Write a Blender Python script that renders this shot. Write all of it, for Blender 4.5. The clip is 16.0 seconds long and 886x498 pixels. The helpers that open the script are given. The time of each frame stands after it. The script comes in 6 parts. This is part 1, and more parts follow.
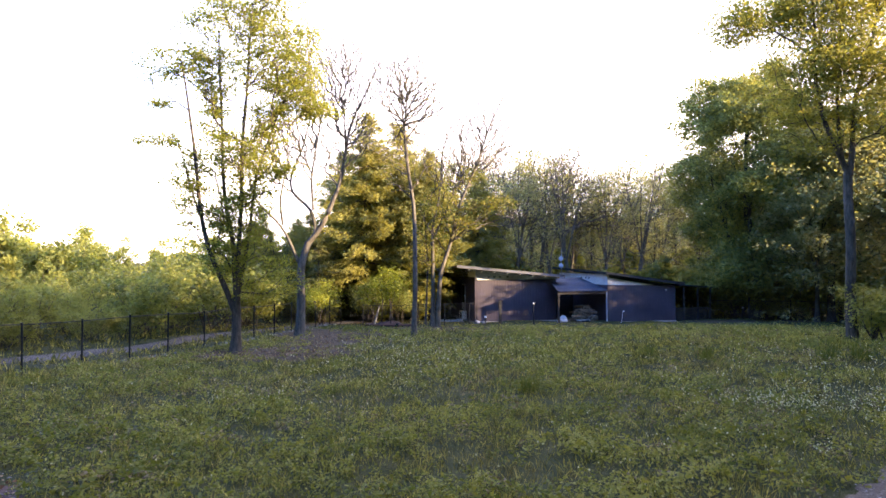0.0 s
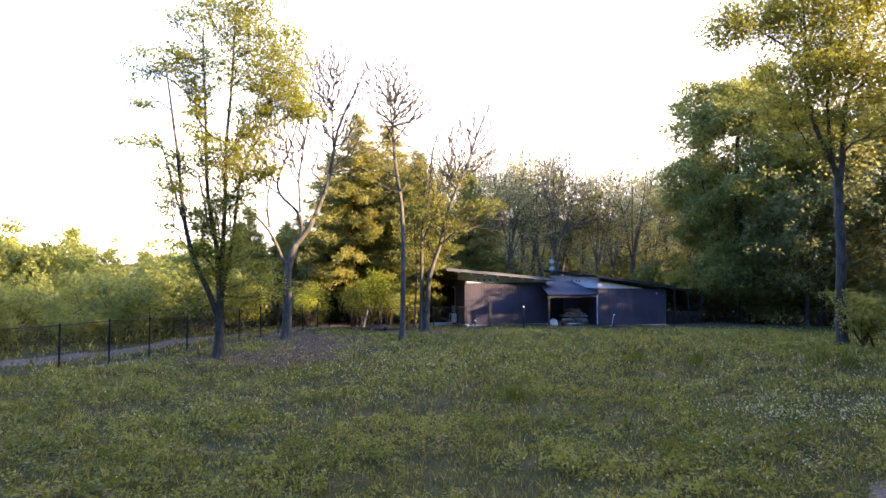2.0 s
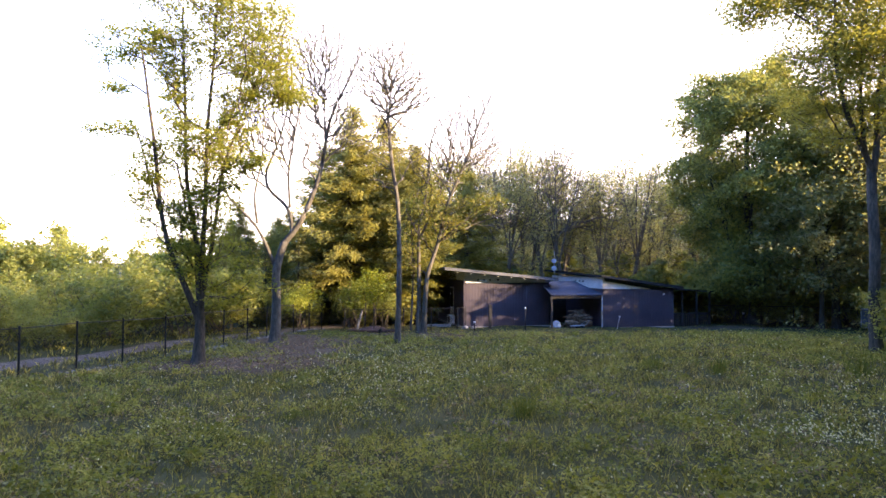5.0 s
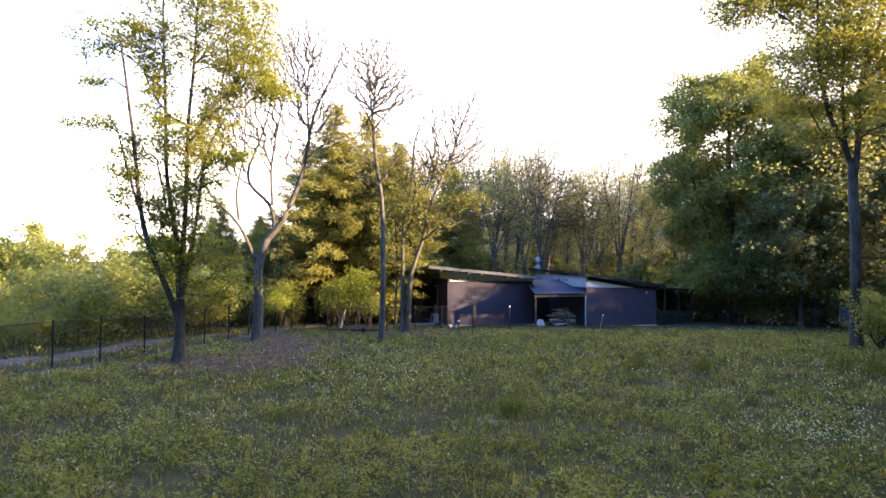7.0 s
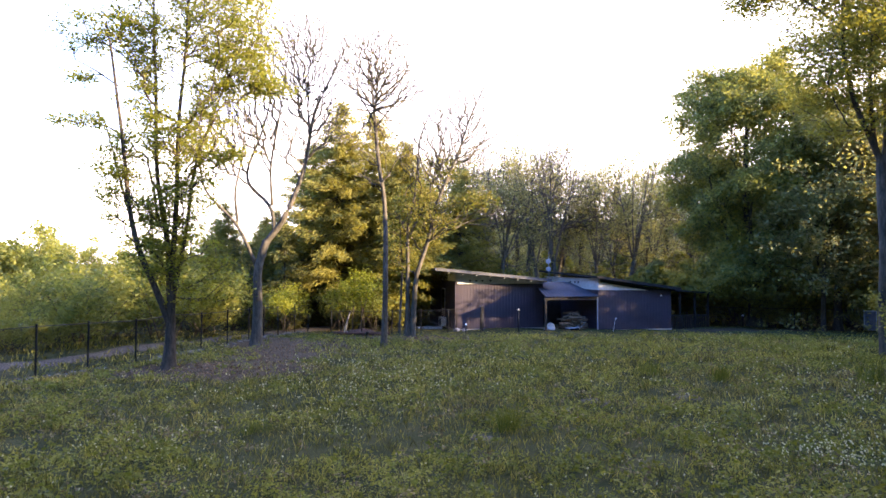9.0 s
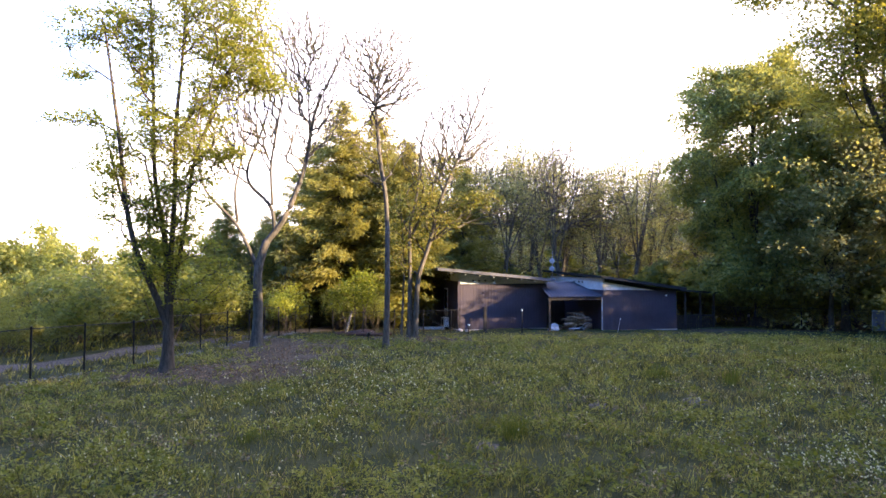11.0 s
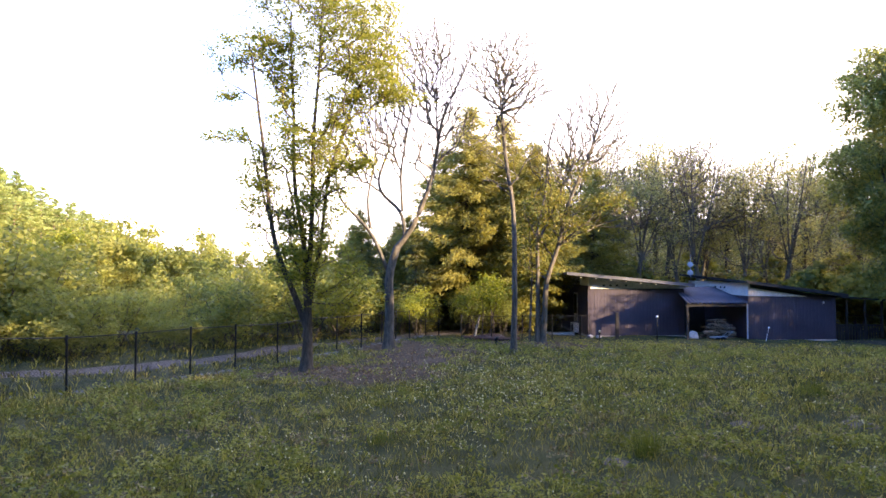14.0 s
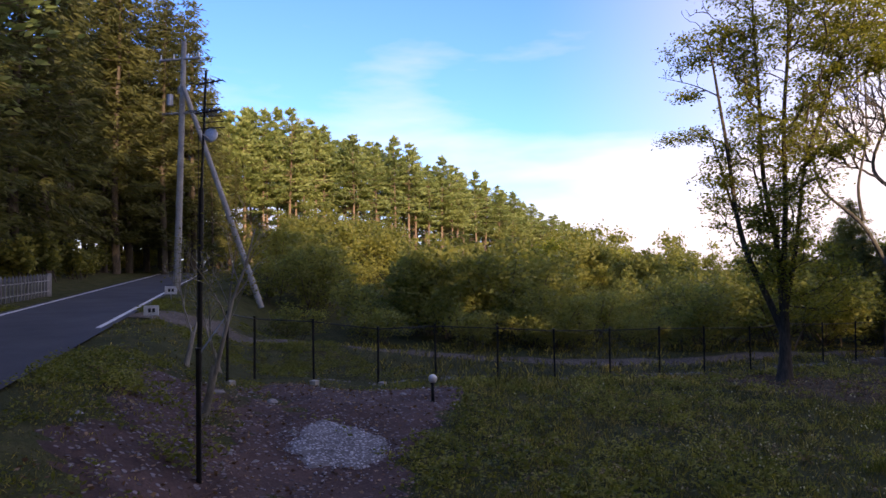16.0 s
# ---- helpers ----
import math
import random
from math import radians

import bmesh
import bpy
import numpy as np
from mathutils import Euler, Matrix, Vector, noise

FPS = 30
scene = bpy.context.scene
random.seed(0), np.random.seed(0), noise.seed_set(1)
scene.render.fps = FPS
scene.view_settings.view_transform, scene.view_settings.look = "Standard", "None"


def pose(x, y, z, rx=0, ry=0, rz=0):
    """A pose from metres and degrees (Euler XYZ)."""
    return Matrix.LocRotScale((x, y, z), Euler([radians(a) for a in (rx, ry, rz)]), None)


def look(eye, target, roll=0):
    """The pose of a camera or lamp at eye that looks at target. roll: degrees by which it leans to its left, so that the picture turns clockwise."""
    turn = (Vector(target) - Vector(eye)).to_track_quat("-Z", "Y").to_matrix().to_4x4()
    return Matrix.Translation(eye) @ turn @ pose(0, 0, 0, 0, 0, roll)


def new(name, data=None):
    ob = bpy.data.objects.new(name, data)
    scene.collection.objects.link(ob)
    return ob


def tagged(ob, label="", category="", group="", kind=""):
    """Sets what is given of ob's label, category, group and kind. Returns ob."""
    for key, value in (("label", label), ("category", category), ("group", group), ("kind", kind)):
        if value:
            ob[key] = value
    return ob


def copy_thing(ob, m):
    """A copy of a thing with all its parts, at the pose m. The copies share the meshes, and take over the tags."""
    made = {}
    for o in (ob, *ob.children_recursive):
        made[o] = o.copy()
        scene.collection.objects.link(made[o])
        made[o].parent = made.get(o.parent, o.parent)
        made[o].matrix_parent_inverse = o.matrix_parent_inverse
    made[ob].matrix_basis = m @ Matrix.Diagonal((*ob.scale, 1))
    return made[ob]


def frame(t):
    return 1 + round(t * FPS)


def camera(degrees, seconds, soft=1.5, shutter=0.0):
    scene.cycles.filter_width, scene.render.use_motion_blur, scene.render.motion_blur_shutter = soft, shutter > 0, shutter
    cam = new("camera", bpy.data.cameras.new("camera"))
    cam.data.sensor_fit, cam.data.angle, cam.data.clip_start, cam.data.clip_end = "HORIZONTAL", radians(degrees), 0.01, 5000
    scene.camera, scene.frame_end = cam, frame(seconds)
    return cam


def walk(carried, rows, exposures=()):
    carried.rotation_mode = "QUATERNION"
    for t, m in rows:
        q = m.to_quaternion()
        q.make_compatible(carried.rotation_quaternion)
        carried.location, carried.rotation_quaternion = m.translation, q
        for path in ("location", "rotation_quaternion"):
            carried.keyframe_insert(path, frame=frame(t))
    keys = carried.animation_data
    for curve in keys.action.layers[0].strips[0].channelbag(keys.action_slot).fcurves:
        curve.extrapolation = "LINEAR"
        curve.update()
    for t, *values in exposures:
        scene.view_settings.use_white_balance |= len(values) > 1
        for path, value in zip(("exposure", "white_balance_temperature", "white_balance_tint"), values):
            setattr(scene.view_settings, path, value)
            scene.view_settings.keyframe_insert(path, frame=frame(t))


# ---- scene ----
cam = camera(69.5, 16.0, soft=1.55)
PATH = [
    (0, 0.017, 0.023, 3.004, -0.08, 1.32, 0.28),
    (0.5, 0.039, 0.104, 3.077, -1.25, 1.30, 0.31),
    (1, 0.088, 0.228, 3.099, -0.96, 1.40, 0.26),
    (1.5, 0.183, 0.316, 3.088, -0.36, 1.45, 0.19),
    (2, 0.242, 0.373, 3.092, -0.71, 1.45, 0.12),
    (2.5, 0.311, 0.388, 3.107, -0.50, 1.38, 0.01),
    (3, 0.321, 0.648, 3.104, -1.00, 1.27, 0.05),
    (3.5, 0.285, 1.343, 3.138, -0.86, 1.58, 0.09),
    (4, 0.287, 1.912, 3.106, -0.63, 1.59, -0.05),
    (6.5, 0.082, 2.330, 2.961, -2.19, 1.24, -0.04),
    (7, 0.145, 2.407, 2.983, -2.50, 1.38, -0.10),
    (7.5, 0.253, 2.727, 2.999, -1.99, 1.57, -0.15),
    (8, 0.379, 2.980, 2.986, -1.52, 1.50, -0.11),
    (8.5, 0.508, 3.255, 2.977, -1.18, 1.57, -0.02),
    (9, 0.633, 3.469, 2.971, -1.21, 1.58, -0.03),
    (11.5, 0.595, 3.959, 3.036, -1.00, 1.45, 0.03),
    (12, 0.561, 4.013, 3.052, -1.42, 1.42, -0.14),
    (12.5, 0.577, 4.029, 3.077, -1.70, 1.44, -0.18),
    (13, 0.612, 4.014, 3.111, 1.07, 1.52, -0.13),
    (13.5, 0.655, 4.028, 3.131, 6.07, 1.64, -0.05),
    (14, 0.718, 3.974, 3.116, 10.56, 1.74, 0.07),
    (14.5, 0.757, 3.931, 3.072, 20.34, 1.86, 0.13),
    (15, 0.826, 4.001, 3.019, 32.69, 2.07, 0.29),
    (15.5, 0.900, 3.903, 3.015, 42.58, 2.24, 0.52),
    (16, 0.911, 3.761, 3.047, 50.73, 2.31, 0.65),
]
walk(cam, [(t, pose(x, y, z, 90 + pitch, roll, yaw)) for t, x, y, z, yaw, pitch, roll in PATH],
     exposures=[(0.0, 3.48, 7350, 19), (2.0, 3.42, 7350, 19), (12.8, 3.38, 7350, 19), (14.0, 3.35, 7350, 19), (15.0, 2.64, 7300, 20), (16.0, 1.54, 7250, 25)])

# ---- daylight ----
SUN_AZ, SUN_EL = radians(107.0), radians(13.0)  # clockwise from +y
sun_dir = Vector((math.sin(SUN_AZ) * math.cos(SUN_EL), math.cos(SUN_AZ) * math.cos(SUN_EL), math.sin(SUN_EL)))
world = bpy.data.worlds.new("evening_sky")
scene.world = world
world.use_nodes = True
wn, wl = world.node_tree.nodes, world.node_tree.links
wn.clear()
sky = wn.new("ShaderNodeTexSky")
sky.sky_type, sky.sun_disc = "NISHITA", False
sky.sun_elevation, sky.sun_rotation = SUN_EL, SUN_AZ
sky.air_density, sky.dust_density, sky.ozone_density = 1.0, 0.4, 3.0
coord = wn.new("ShaderNodeTexCoord")
sep = wn.new("ShaderNodeSeparateXYZ")
wl.new(coord.outputs["Generated"], sep.inputs[0])
cloud = wn.new("ShaderNodeTexNoise")
cloud.inputs["Scale"].default_value, cloud.inputs["Detail"].default_value = 3.0, 6.0
stretch = wn.new("ShaderNodeMapping")
stretch.inputs["Scale"].default_value = (1.0, 1.0, 4.5)
wl.new(coord.outputs["Generated"], stretch.inputs[0])
wl.new(stretch.outputs[0], cloud.inputs["Vector"])
haze = wn.new("ShaderNodeMapRange")
haze.interpolation_type = "SMOOTHSTEP"
haze.inputs["From Min"].default_value, haze.inputs["From Max"].default_value = 0.0, 0.36
haze.inputs["To Min"].default_value, haze.inputs["To Max"].default_value = 0.95, 0.0
wl.new(sep.outputs["Z"], haze.inputs["Value"])
puff = wn.new("ShaderNodeMath")
puff.operation = "MULTIPLY_ADD"
puff.inputs[1].default_value, puff.inputs[2].default_value = 1.8, -1.12
wl.new(cloud.outputs["Fac"], puff.inputs[0])
both = wn.new("ShaderNodeMath")
both.operation, both.use_clamp = "ADD", True
wl.new(haze.outputs[0], both.inputs[0])
wl.new(puff.outputs[0], both.inputs[1])
# thin high cloud fills the sky over the wood
bank = wn.new("ShaderNodeVectorMath")
bank.operation = "DOT_PRODUCT"
bank.inputs[1].default_value = (0.64, 0.77, 0.0)
wl.new(coord.outputs["Generated"], bank.inputs[0])
bank_edge = wn.new("ShaderNodeMapRange")
bank_edge.interpolation_type = "SMOOTHSTEP"
bank_edge.inputs["From Min"].default_value, bank_edge.inputs["From Max"].default_value = 0.1, 0.65
bank_edge.inputs["To Max"].default_value = 0.8
wl.new(bank.outputs["Value"], bank_edge.inputs["Value"])
cover_all = wn.new("ShaderNodeMath")
cover_all.operation, cover_all.use_clamp = "ADD", True
wl.new(both.outputs[0], cover_all.inputs[0])
wl.new(bank_edge.outputs[0], cover_all.inputs[1])
veil = wn.new("ShaderNodeMixRGB")
veil.inputs["Color2"].default_value = (2.78, 2.7, 2.9, 1)
wl.new(cover_all.outputs[0], veil.inputs["Fac"])
deep_blue = wn.new("ShaderNodeMixRGB")
deep_blue.blend_type = "MULTIPLY"
deep_blue.inputs["Fac"].default_value = 1.0
deep_blue.inputs["Color2"].default_value = (0.38, 0.61, 1.0, 1)
wl.new(sky.outputs[0], deep_blue.inputs["Color1"])
wl.new(deep_blue.outputs[0], veil.inputs["Color1"])
back = wn.new("ShaderNodeBackground")
back.inputs["Strength"].default_value = 0.15
wl.new(veil.outputs[0], back.inputs["Color"])
wout = wn.new("ShaderNodeOutputWorld")
wl.new(back.outputs[0], wout.inputs["Surface"])
sun = new("sun", bpy.data.lights.new("sun", "SUN"))
sun.data.energy, sun.data.angle, sun.data.color = 2.3, radians(0.5), (1.0, 0.82, 0.55)
sun.matrix_world = look((0, 0, 60), Vector((0, 0, 60)) - sun_dir)


# ---- materials ----
def material(name, rough=0.8, metal=0.0, spec=0.3):
    m = bpy.data.materials.new(name)
    m.use_nodes = True
    b = m.node_tree.nodes["Principled BSDF"]
    b.inputs["Roughness"].default_value, b.inputs["Metallic"].default_value = rough, metal
    b.inputs["Specular IOR Level"].default_value = spec
    return m, m.node_tree.nodes, m.node_tree.links, b


def noise_node(n, l, scale, detail=4.0, rough=0.55, where=None):
    t = n.new("ShaderNodeTexNoise")
    t.inputs["Scale"].default_value, t.inputs["Detail"].default_value, t.inputs["Roughness"].default_value = scale, detail, rough
    if where is None:
        g = n.new("ShaderNodeNewGeometry")
        where = g.outputs["Position"]
    l.new(where, t.inputs["Vector"])
    return t


def ramp(n, l, fac, stops):
    r = n.new("ShaderNodeValToRGB")
    e = r.color_ramp.elements
    while len(e) < len(stops):
        e.new(0.5)
    for k, (p, c) in enumerate(stops):
        e[k].position, e[k].color = p, (*c, 1)
    l.new(fac, r.inputs[0])
    return r


def mix(n, l, kind, fac, a, b):
    x = n.new("ShaderNodeMixRGB")
    x.blend_type = kind
    for s, v in (("Fac", fac), ("Color1", a), ("Color2", b)):
        if isinstance(v, (float, int)):
            x.inputs[s].default_value = v
        elif isinstance(v, tuple):
            x.inputs[s].default_value = (*v, 1)
        else:
            l.new(v, x.inputs[s])
    return x.outputs[0]


def bump(n, l, b, height, strength, distance):
    u = n.new("ShaderNodeBump")
    u.inputs["Strength"].default_value, u.inputs["Distance"].default_value = strength, distance
    l.new(height, u.inputs["Height"])
    l.new(u.outputs[0], b.inputs["Normal"])


def surface(name, lo, hi, scale, rough=0.85, metal=0.0, spec=0.3, fine=14.0, strength=0.4, distance=0.01, objective=True):
    """A worn surface: coarse stains between two colours, fine grain and relief."""
    m, n, l, b = material(name, rough, metal, spec)
    where = None
    if objective:
        where = n.new("ShaderNodeTexCoord").outputs["Object"]
    a = noise_node(n, l, scale, 5.0, where=where)
    f = noise_node(n, l, scale * fine, 3.0, where=where)
    c = ramp(n, l, a.outputs["Fac"], [(0.3, lo), (0.7, hi)])
    g = ramp(n, l, f.outputs["Fac"], [(0.3, (0.7, 0.7, 0.7)), (0.7, (1.2, 1.2, 1.2))])
    l.new(mix(n, l, "MULTIPLY", 0.8, c.outputs[0], g.outputs[0]), b.inputs["Base Color"])
    bump(n, l, b, f.outputs["Fac"], strength, distance)
    return m


def pebbles(name, earth_lo, earth_hi, stone_lo, stone_hi, scale, share):
    """Earth set with small stones: each stone its own tone and standing proud."""
    m, n, l, b = material(name, 0.92, 0.0, 0.2)
    g = n.new("ShaderNodeNewGeometry").outputs["Position"]
    a = noise_node(n, l, 1.1, 5.0, 0.65, g)
    f = noise_node(n, l, 24.0, 4.0, 0.7, g)
    v = n.new("ShaderNodeTexVoronoi")
    v.inputs["Scale"].default_value = scale
    l.new(g, v.inputs["Vector"])
    tone = n.new("ShaderNodeSeparateColor")
    l.new(v.outputs["Color"], tone.inputs[0])
    earth = ramp(n, l, a.outputs["Fac"], [(0.3, earth_lo), (0.7, earth_hi)])
    grain = ramp(n, l, f.outputs["Fac"], [(0.3, (0.6, 0.6, 0.6)), (0.7, (1.3, 1.3, 1.3))])
    stone = ramp(n, l, tone.outputs[0], [(0.0, stone_lo), (1.0, stone_hi)])
    there = ramp(n, l, tone.outputs[1], [(1.0 - share, (0, 0, 0)), (min(1.0, 1.02 - share), (1, 1, 1))])
    round_off = ramp(n, l, v.outputs["Distance"], [(0.42, (1, 1, 1)), (0.5, (0, 0, 0))])
    on = mix(n, l, "MULTIPLY", 1.0, there.outputs[0], round_off.outputs[0])
    c = mix(n, l, "MIX", on, mix(n, l, "MULTIPLY", 1.0, earth.outputs[0], grain.outputs[0]), stone.outputs[0])
    l.new(c, b.inputs["Base Color"])
    h = mix(n, l, "ADD", 1.0, mix(n, l, "MULTIPLY", 1.0, f.outputs["Fac"], (0.4, 0.4, 0.4)), on)
    bump(n, l, b, h, 0.9, 0.03)
    return m


def leaf_material(name, dark, mid, light, glow=0.45, patch=0.35):
    """Leaves: each one its own shade, patches of tone through the crown, light shining through."""
    m, n, l, b = material(name, 0.55, 0.0, 0.25)
    g = n.new("ShaderNodeNewGeometry")
    o = n.new("ShaderNodeObjectInfo")
    p = noise_node(n, l, patch, 3.0)
    s = n.new("ShaderNodeMath")
    s.operation = "MULTIPLY_ADD"
    l.new(g.outputs["Random Per Island"], s.inputs[0])
    s.inputs[1].default_value = 0.5
    l.new(p.outputs["Fac"], s.inputs[2])
    s2 = n.new("ShaderNodeMath")
    s2.operation = "MULTIPLY_ADD"
    l.new(o.outputs["Random"], s2.inputs[0])
    s2.inputs[1].default_value = 0.35
    l.new(s.outputs[0], s2.inputs[2])
    c = ramp(n, l, s2.outputs[0], [(0.45, dark), (0.85, mid), (1.2, light)])
    l.new(c.outputs[0], b.inputs["Base Color"])
    t = n.new("ShaderNodeBsdfTranslucent")
    tint = mix(n, l, "MULTIPLY", 1.0, c.outputs[0], (1.3, 1.22, 0.75))
    l.new(tint, t.inputs["Color"])
    x = n.new("ShaderNodeMixShader")
    x.inputs[0].default_value = glow
    l.new(b.outputs[0], x.inputs[1])
    l.new(t.outputs[0], x.inputs[2])
    l.new(x.outputs[0], n["Material Output"].inputs["Surface"])
    return m


LEAF_FRESH = leaf_material("fresh_leaf", (0.062, 0.086, 0.026), (0.145, 0.175, 0.036), (0.28, 0.285, 0.05), 0.55, 0.5)
LEAF_LIGHT = leaf_material("young_leaf", (0.13, 0.15, 0.04), (0.22, 0.23, 0.055), (0.32, 0.30, 0.07), 0.58)
LEAF_SPARSE = leaf_material("spring_leaf", (0.07, 0.09, 0.02), (0.14, 0.15, 0.035), (0.24, 0.21, 0.05), 0.5)
LEAF_MAPLE = leaf_material("dark_leaf", (0.11, 0.132, 0.05), (0.205, 0.22, 0.068), (0.32, 0.305, 0.08), 0.54)
LEAF_WOOD = leaf_material("woodland_leaf", (0.125, 0.145, 0.07), (0.21, 0.222, 0.095), (0.29, 0.275, 0.12), 0.54)
LEAF_SHRUB = leaf_material("shrub_leaf", (0.115, 0.138, 0.045), (0.20, 0.225, 0.062), (0.28, 0.28, 0.075), 0.54)
LEAF_BRIGHT = leaf_material("bright_leaf", (0.10, 0.135, 0.022), (0.20, 0.235, 0.032), (0.30, 0.31, 0.045), 0.55)
NEEDLE_FIR = leaf_material("fir_needle", (0.085, 0.095, 0.03), (0.17, 0.178, 0.046), (0.275, 0.25, 0.065), 0.5, 0.3)
NEEDLE_PINE = leaf_material("pine_needle", (0.125, 0.165, 0.065), (0.225, 0.285, 0.10), (0.33, 0.375, 0.14), 0.4)
NEEDLE_DARK = leaf_material("dark_needle", (0.05, 0.062, 0.028), (0.09, 0.102, 0.038), (0.14, 0.145, 0.048), 0.42)


def bark_material(name, lo, hi):
    m, n, l, b = material(name, 0.9, 0.0, 0.15)
    at = n.new("ShaderNodeTexCoord").outputs["Object"]
    s = n.new("ShaderNodeMapping")
    s.inputs["Scale"].default_value = (9.0, 9.0, 2.2)
    l.new(at, s.inputs[0])
    a = noise_node(n, l, 1.6, 6.0, 0.65, s.outputs[0])
    k = noise_node(n, l, 0.7, 3.0, 0.5, at)
    c = ramp(n, l, a.outputs["Fac"], [(0.32, lo), (0.68, hi)])
    g = ramp(n, l, k.outputs["Fac"], [(0.35, (0.65, 0.66, 0.62)), (0.65, (1.15, 1.12, 1.05))])
    l.new(mix(n, l, "MULTIPLY", 1.0, c.outputs[0], g.outputs[0]), b.inputs["Base Color"])
    bump(n, l, b, a.outputs["Fac"], 0.8, 0.03)
    return m


BARK_GREY = bark_material("grey_bark", (0.051, 0.042, 0.034), (0.16, 0.128, 0.102))
BARK_PALE = bark_material("pale_bark", (0.06, 0.053, 0.042), (0.19, 0.165, 0.135))
BARK_TWIG = bark_material("grey_brown_bark", (0.06, 0.053, 0.047), (0.19, 0.168, 0.142))
BARK_DARK = bark_material("dark_bark", (0.03, 0.026, 0.022), (0.10, 0.085, 0.07))
BARK_RED = bark_material("red_bark", (0.15, 0.10, 0.075), (0.38, 0.28, 0.21))
BARK_BIRCH = bark_material("birch_bark", (0.22, 0.20, 0.18), (0.45, 0.43, 0.40))
ASPHALT = surface("asphalt", (0.045, 0.047, 0.055), (0.075, 0.077, 0.088), 0.6, 0.85, fine=60, objective=False)
LINE_PAINT = surface("road_paint", (0.55, 0.55, 0.55), (0.78, 0.78, 0.78), 3.0, 0.7)
GRAVEL = pebbles("grey_gravel", (0.08, 0.062, 0.047), (0.145, 0.115, 0.088), (0.11, 0.094, 0.078), (0.24, 0.21, 0.18), 17.0, 0.5)
YARD_DIRT = pebbles("stony_earth", (0.045, 0.027, 0.024), (0.125, 0.078, 0.068), (0.08, 0.065, 0.066), (0.27, 0.235, 0.24), 13.0, 0.3)
GRAVEL_WHITE = pebbles("white_gravel", (0.13, 0.12, 0.12), (0.22, 0.21, 0.22), (0.22, 0.22, 0.24), (0.55, 0.55, 0.58), 19.0, 0.88)
STONE = surface("field_stone", (0.16, 0.15, 0.15), (0.42, 0.40, 0.40), 4.0, 0.9)
EDGING = surface("weathered_edging_stone", (0.10, 0.095, 0.085), (0.25, 0.24, 0.22), 4.0, 0.9)
CONCRETE = surface("concrete", (0.30, 0.29, 0.27), (0.48, 0.47, 0.44), 2.0, 0.9)
POLE_CONCRETE = surface("pole_concrete", (0.25, 0.24, 0.23), (0.40, 0.39, 0.37), 1.2, 0.85)
NAVY = surface("navy_siding", (0.042, 0.032, 0.045), (0.070, 0.055, 0.075), 0.7, 0.55, spec=0.4, fine=30, strength=0.1, distance=0.003)
NAVY_ROOF = surface("navy_roof_sheet", (0.035, 0.04, 0.06), (0.07, 0.075, 0.10), 1.0, 0.5, 0.2, spec=0.4, strength=0.1)
ROOF_DARK = surface("dark_roofing", (0.012, 0.012, 0.013), (0.03, 0.03, 0.032), 1.0, 0.7)
FASCIA = surface("grey_fascia", (0.075, 0.075, 0.085), (0.13, 0.13, 0.14), 1.5, 0.7)
WHITE_WALL = surface("white_render", (0.62, 0.61, 0.58), (0.80, 0.79, 0.76), 1.2, 0.85)
WHITE_PAINT = surface("white_paint", (0.66, 0.66, 0.65), (0.82, 0.82, 0.81), 3.0, 0.5)
BLACK_METAL = surface("black_metal", (0.010, 0.010, 0.011), (0.025, 0.025, 0.027), 4.0, 0.5, 0.3, spec=0.4, strength=0.1)
DARK_TIMBER = surface("dark_timber", (0.022, 0.020, 0.020), (0.05, 0.045, 0.042), 3.0, 0.8)
RED_TIMBER = surface("red_brown_timber", (0.05, 0.028, 0.022), (0.11, 0.06, 0.045), 3.0, 0.85)
FIREWOOD = surface("split_firewood", (0.16, 0.11, 0.075), (0.36, 0.26, 0.18), 5.0, 0.85)
GALV = surface("galvanised_steel", (0.30, 0.31, 0.32), (0.48, 0.49, 0.50), 3.0, 0.45, 0.7, spec=0.5, strength=0.1)
GLOBE = surface("opal_globe", (0.74, 0.74, 0.72), (0.84, 0.84, 0.82), 3.0, 0.3, spec=0.5, strength=0.02)
PICKET = surface("weathered_picket_paint", (0.22, 0.22, 0.23), (0.38, 0.38, 0.39), 4.0, 0.7)
DISH_PAINT = surface("grey_white_paint", (0.32, 0.32, 0.33), (0.46, 0.46, 0.47), 4.0, 0.6)
INK = surface("black_ink", (0.02, 0.02, 0.02), (0.04, 0.04, 0.04), 5.0, 0.7)
TARP = surface("pale_tarpaulin", (0.35, 0.34, 0.34), (0.62, 0.60, 0.60), 3.0, 0.6)


def glass_material():
    m, n, l, b = material("window_glass", 0.05, 0.0, 0.5)
    b.inputs["Base Color"].default_value = (0.02, 0.022, 0.03, 1)
    return m


GLASS = glass_material()


# ---- the lie of the land ----
def smooth(a, b, x):
    t = np.clip((np.asarray(x, float) - a) / (b - a), 0, 1)
    return t * t * (3 - 2 * t)


ROAD_P, ROAD_D, ROAD_N = np.array((-9.84, 4.6)), np.array((-0.931, 0.365)), np.array((0.365, 0.931))
ROAD_W = 4.1


def wave(x, y):
    return 0.05 * np.sin(0.9 * x + 1.3 * np.sin(0.5 * y)) * np.sin(0.8 * y + 0.7) + 0.04 * np.sin(2.1 * x + 0.4) * np.sin(1.7 * y)


def road_z(s):
    return 1.5 + 0.024 * np.clip(s, -40, 200) + 0.010 * np.clip(s, 0, 90)


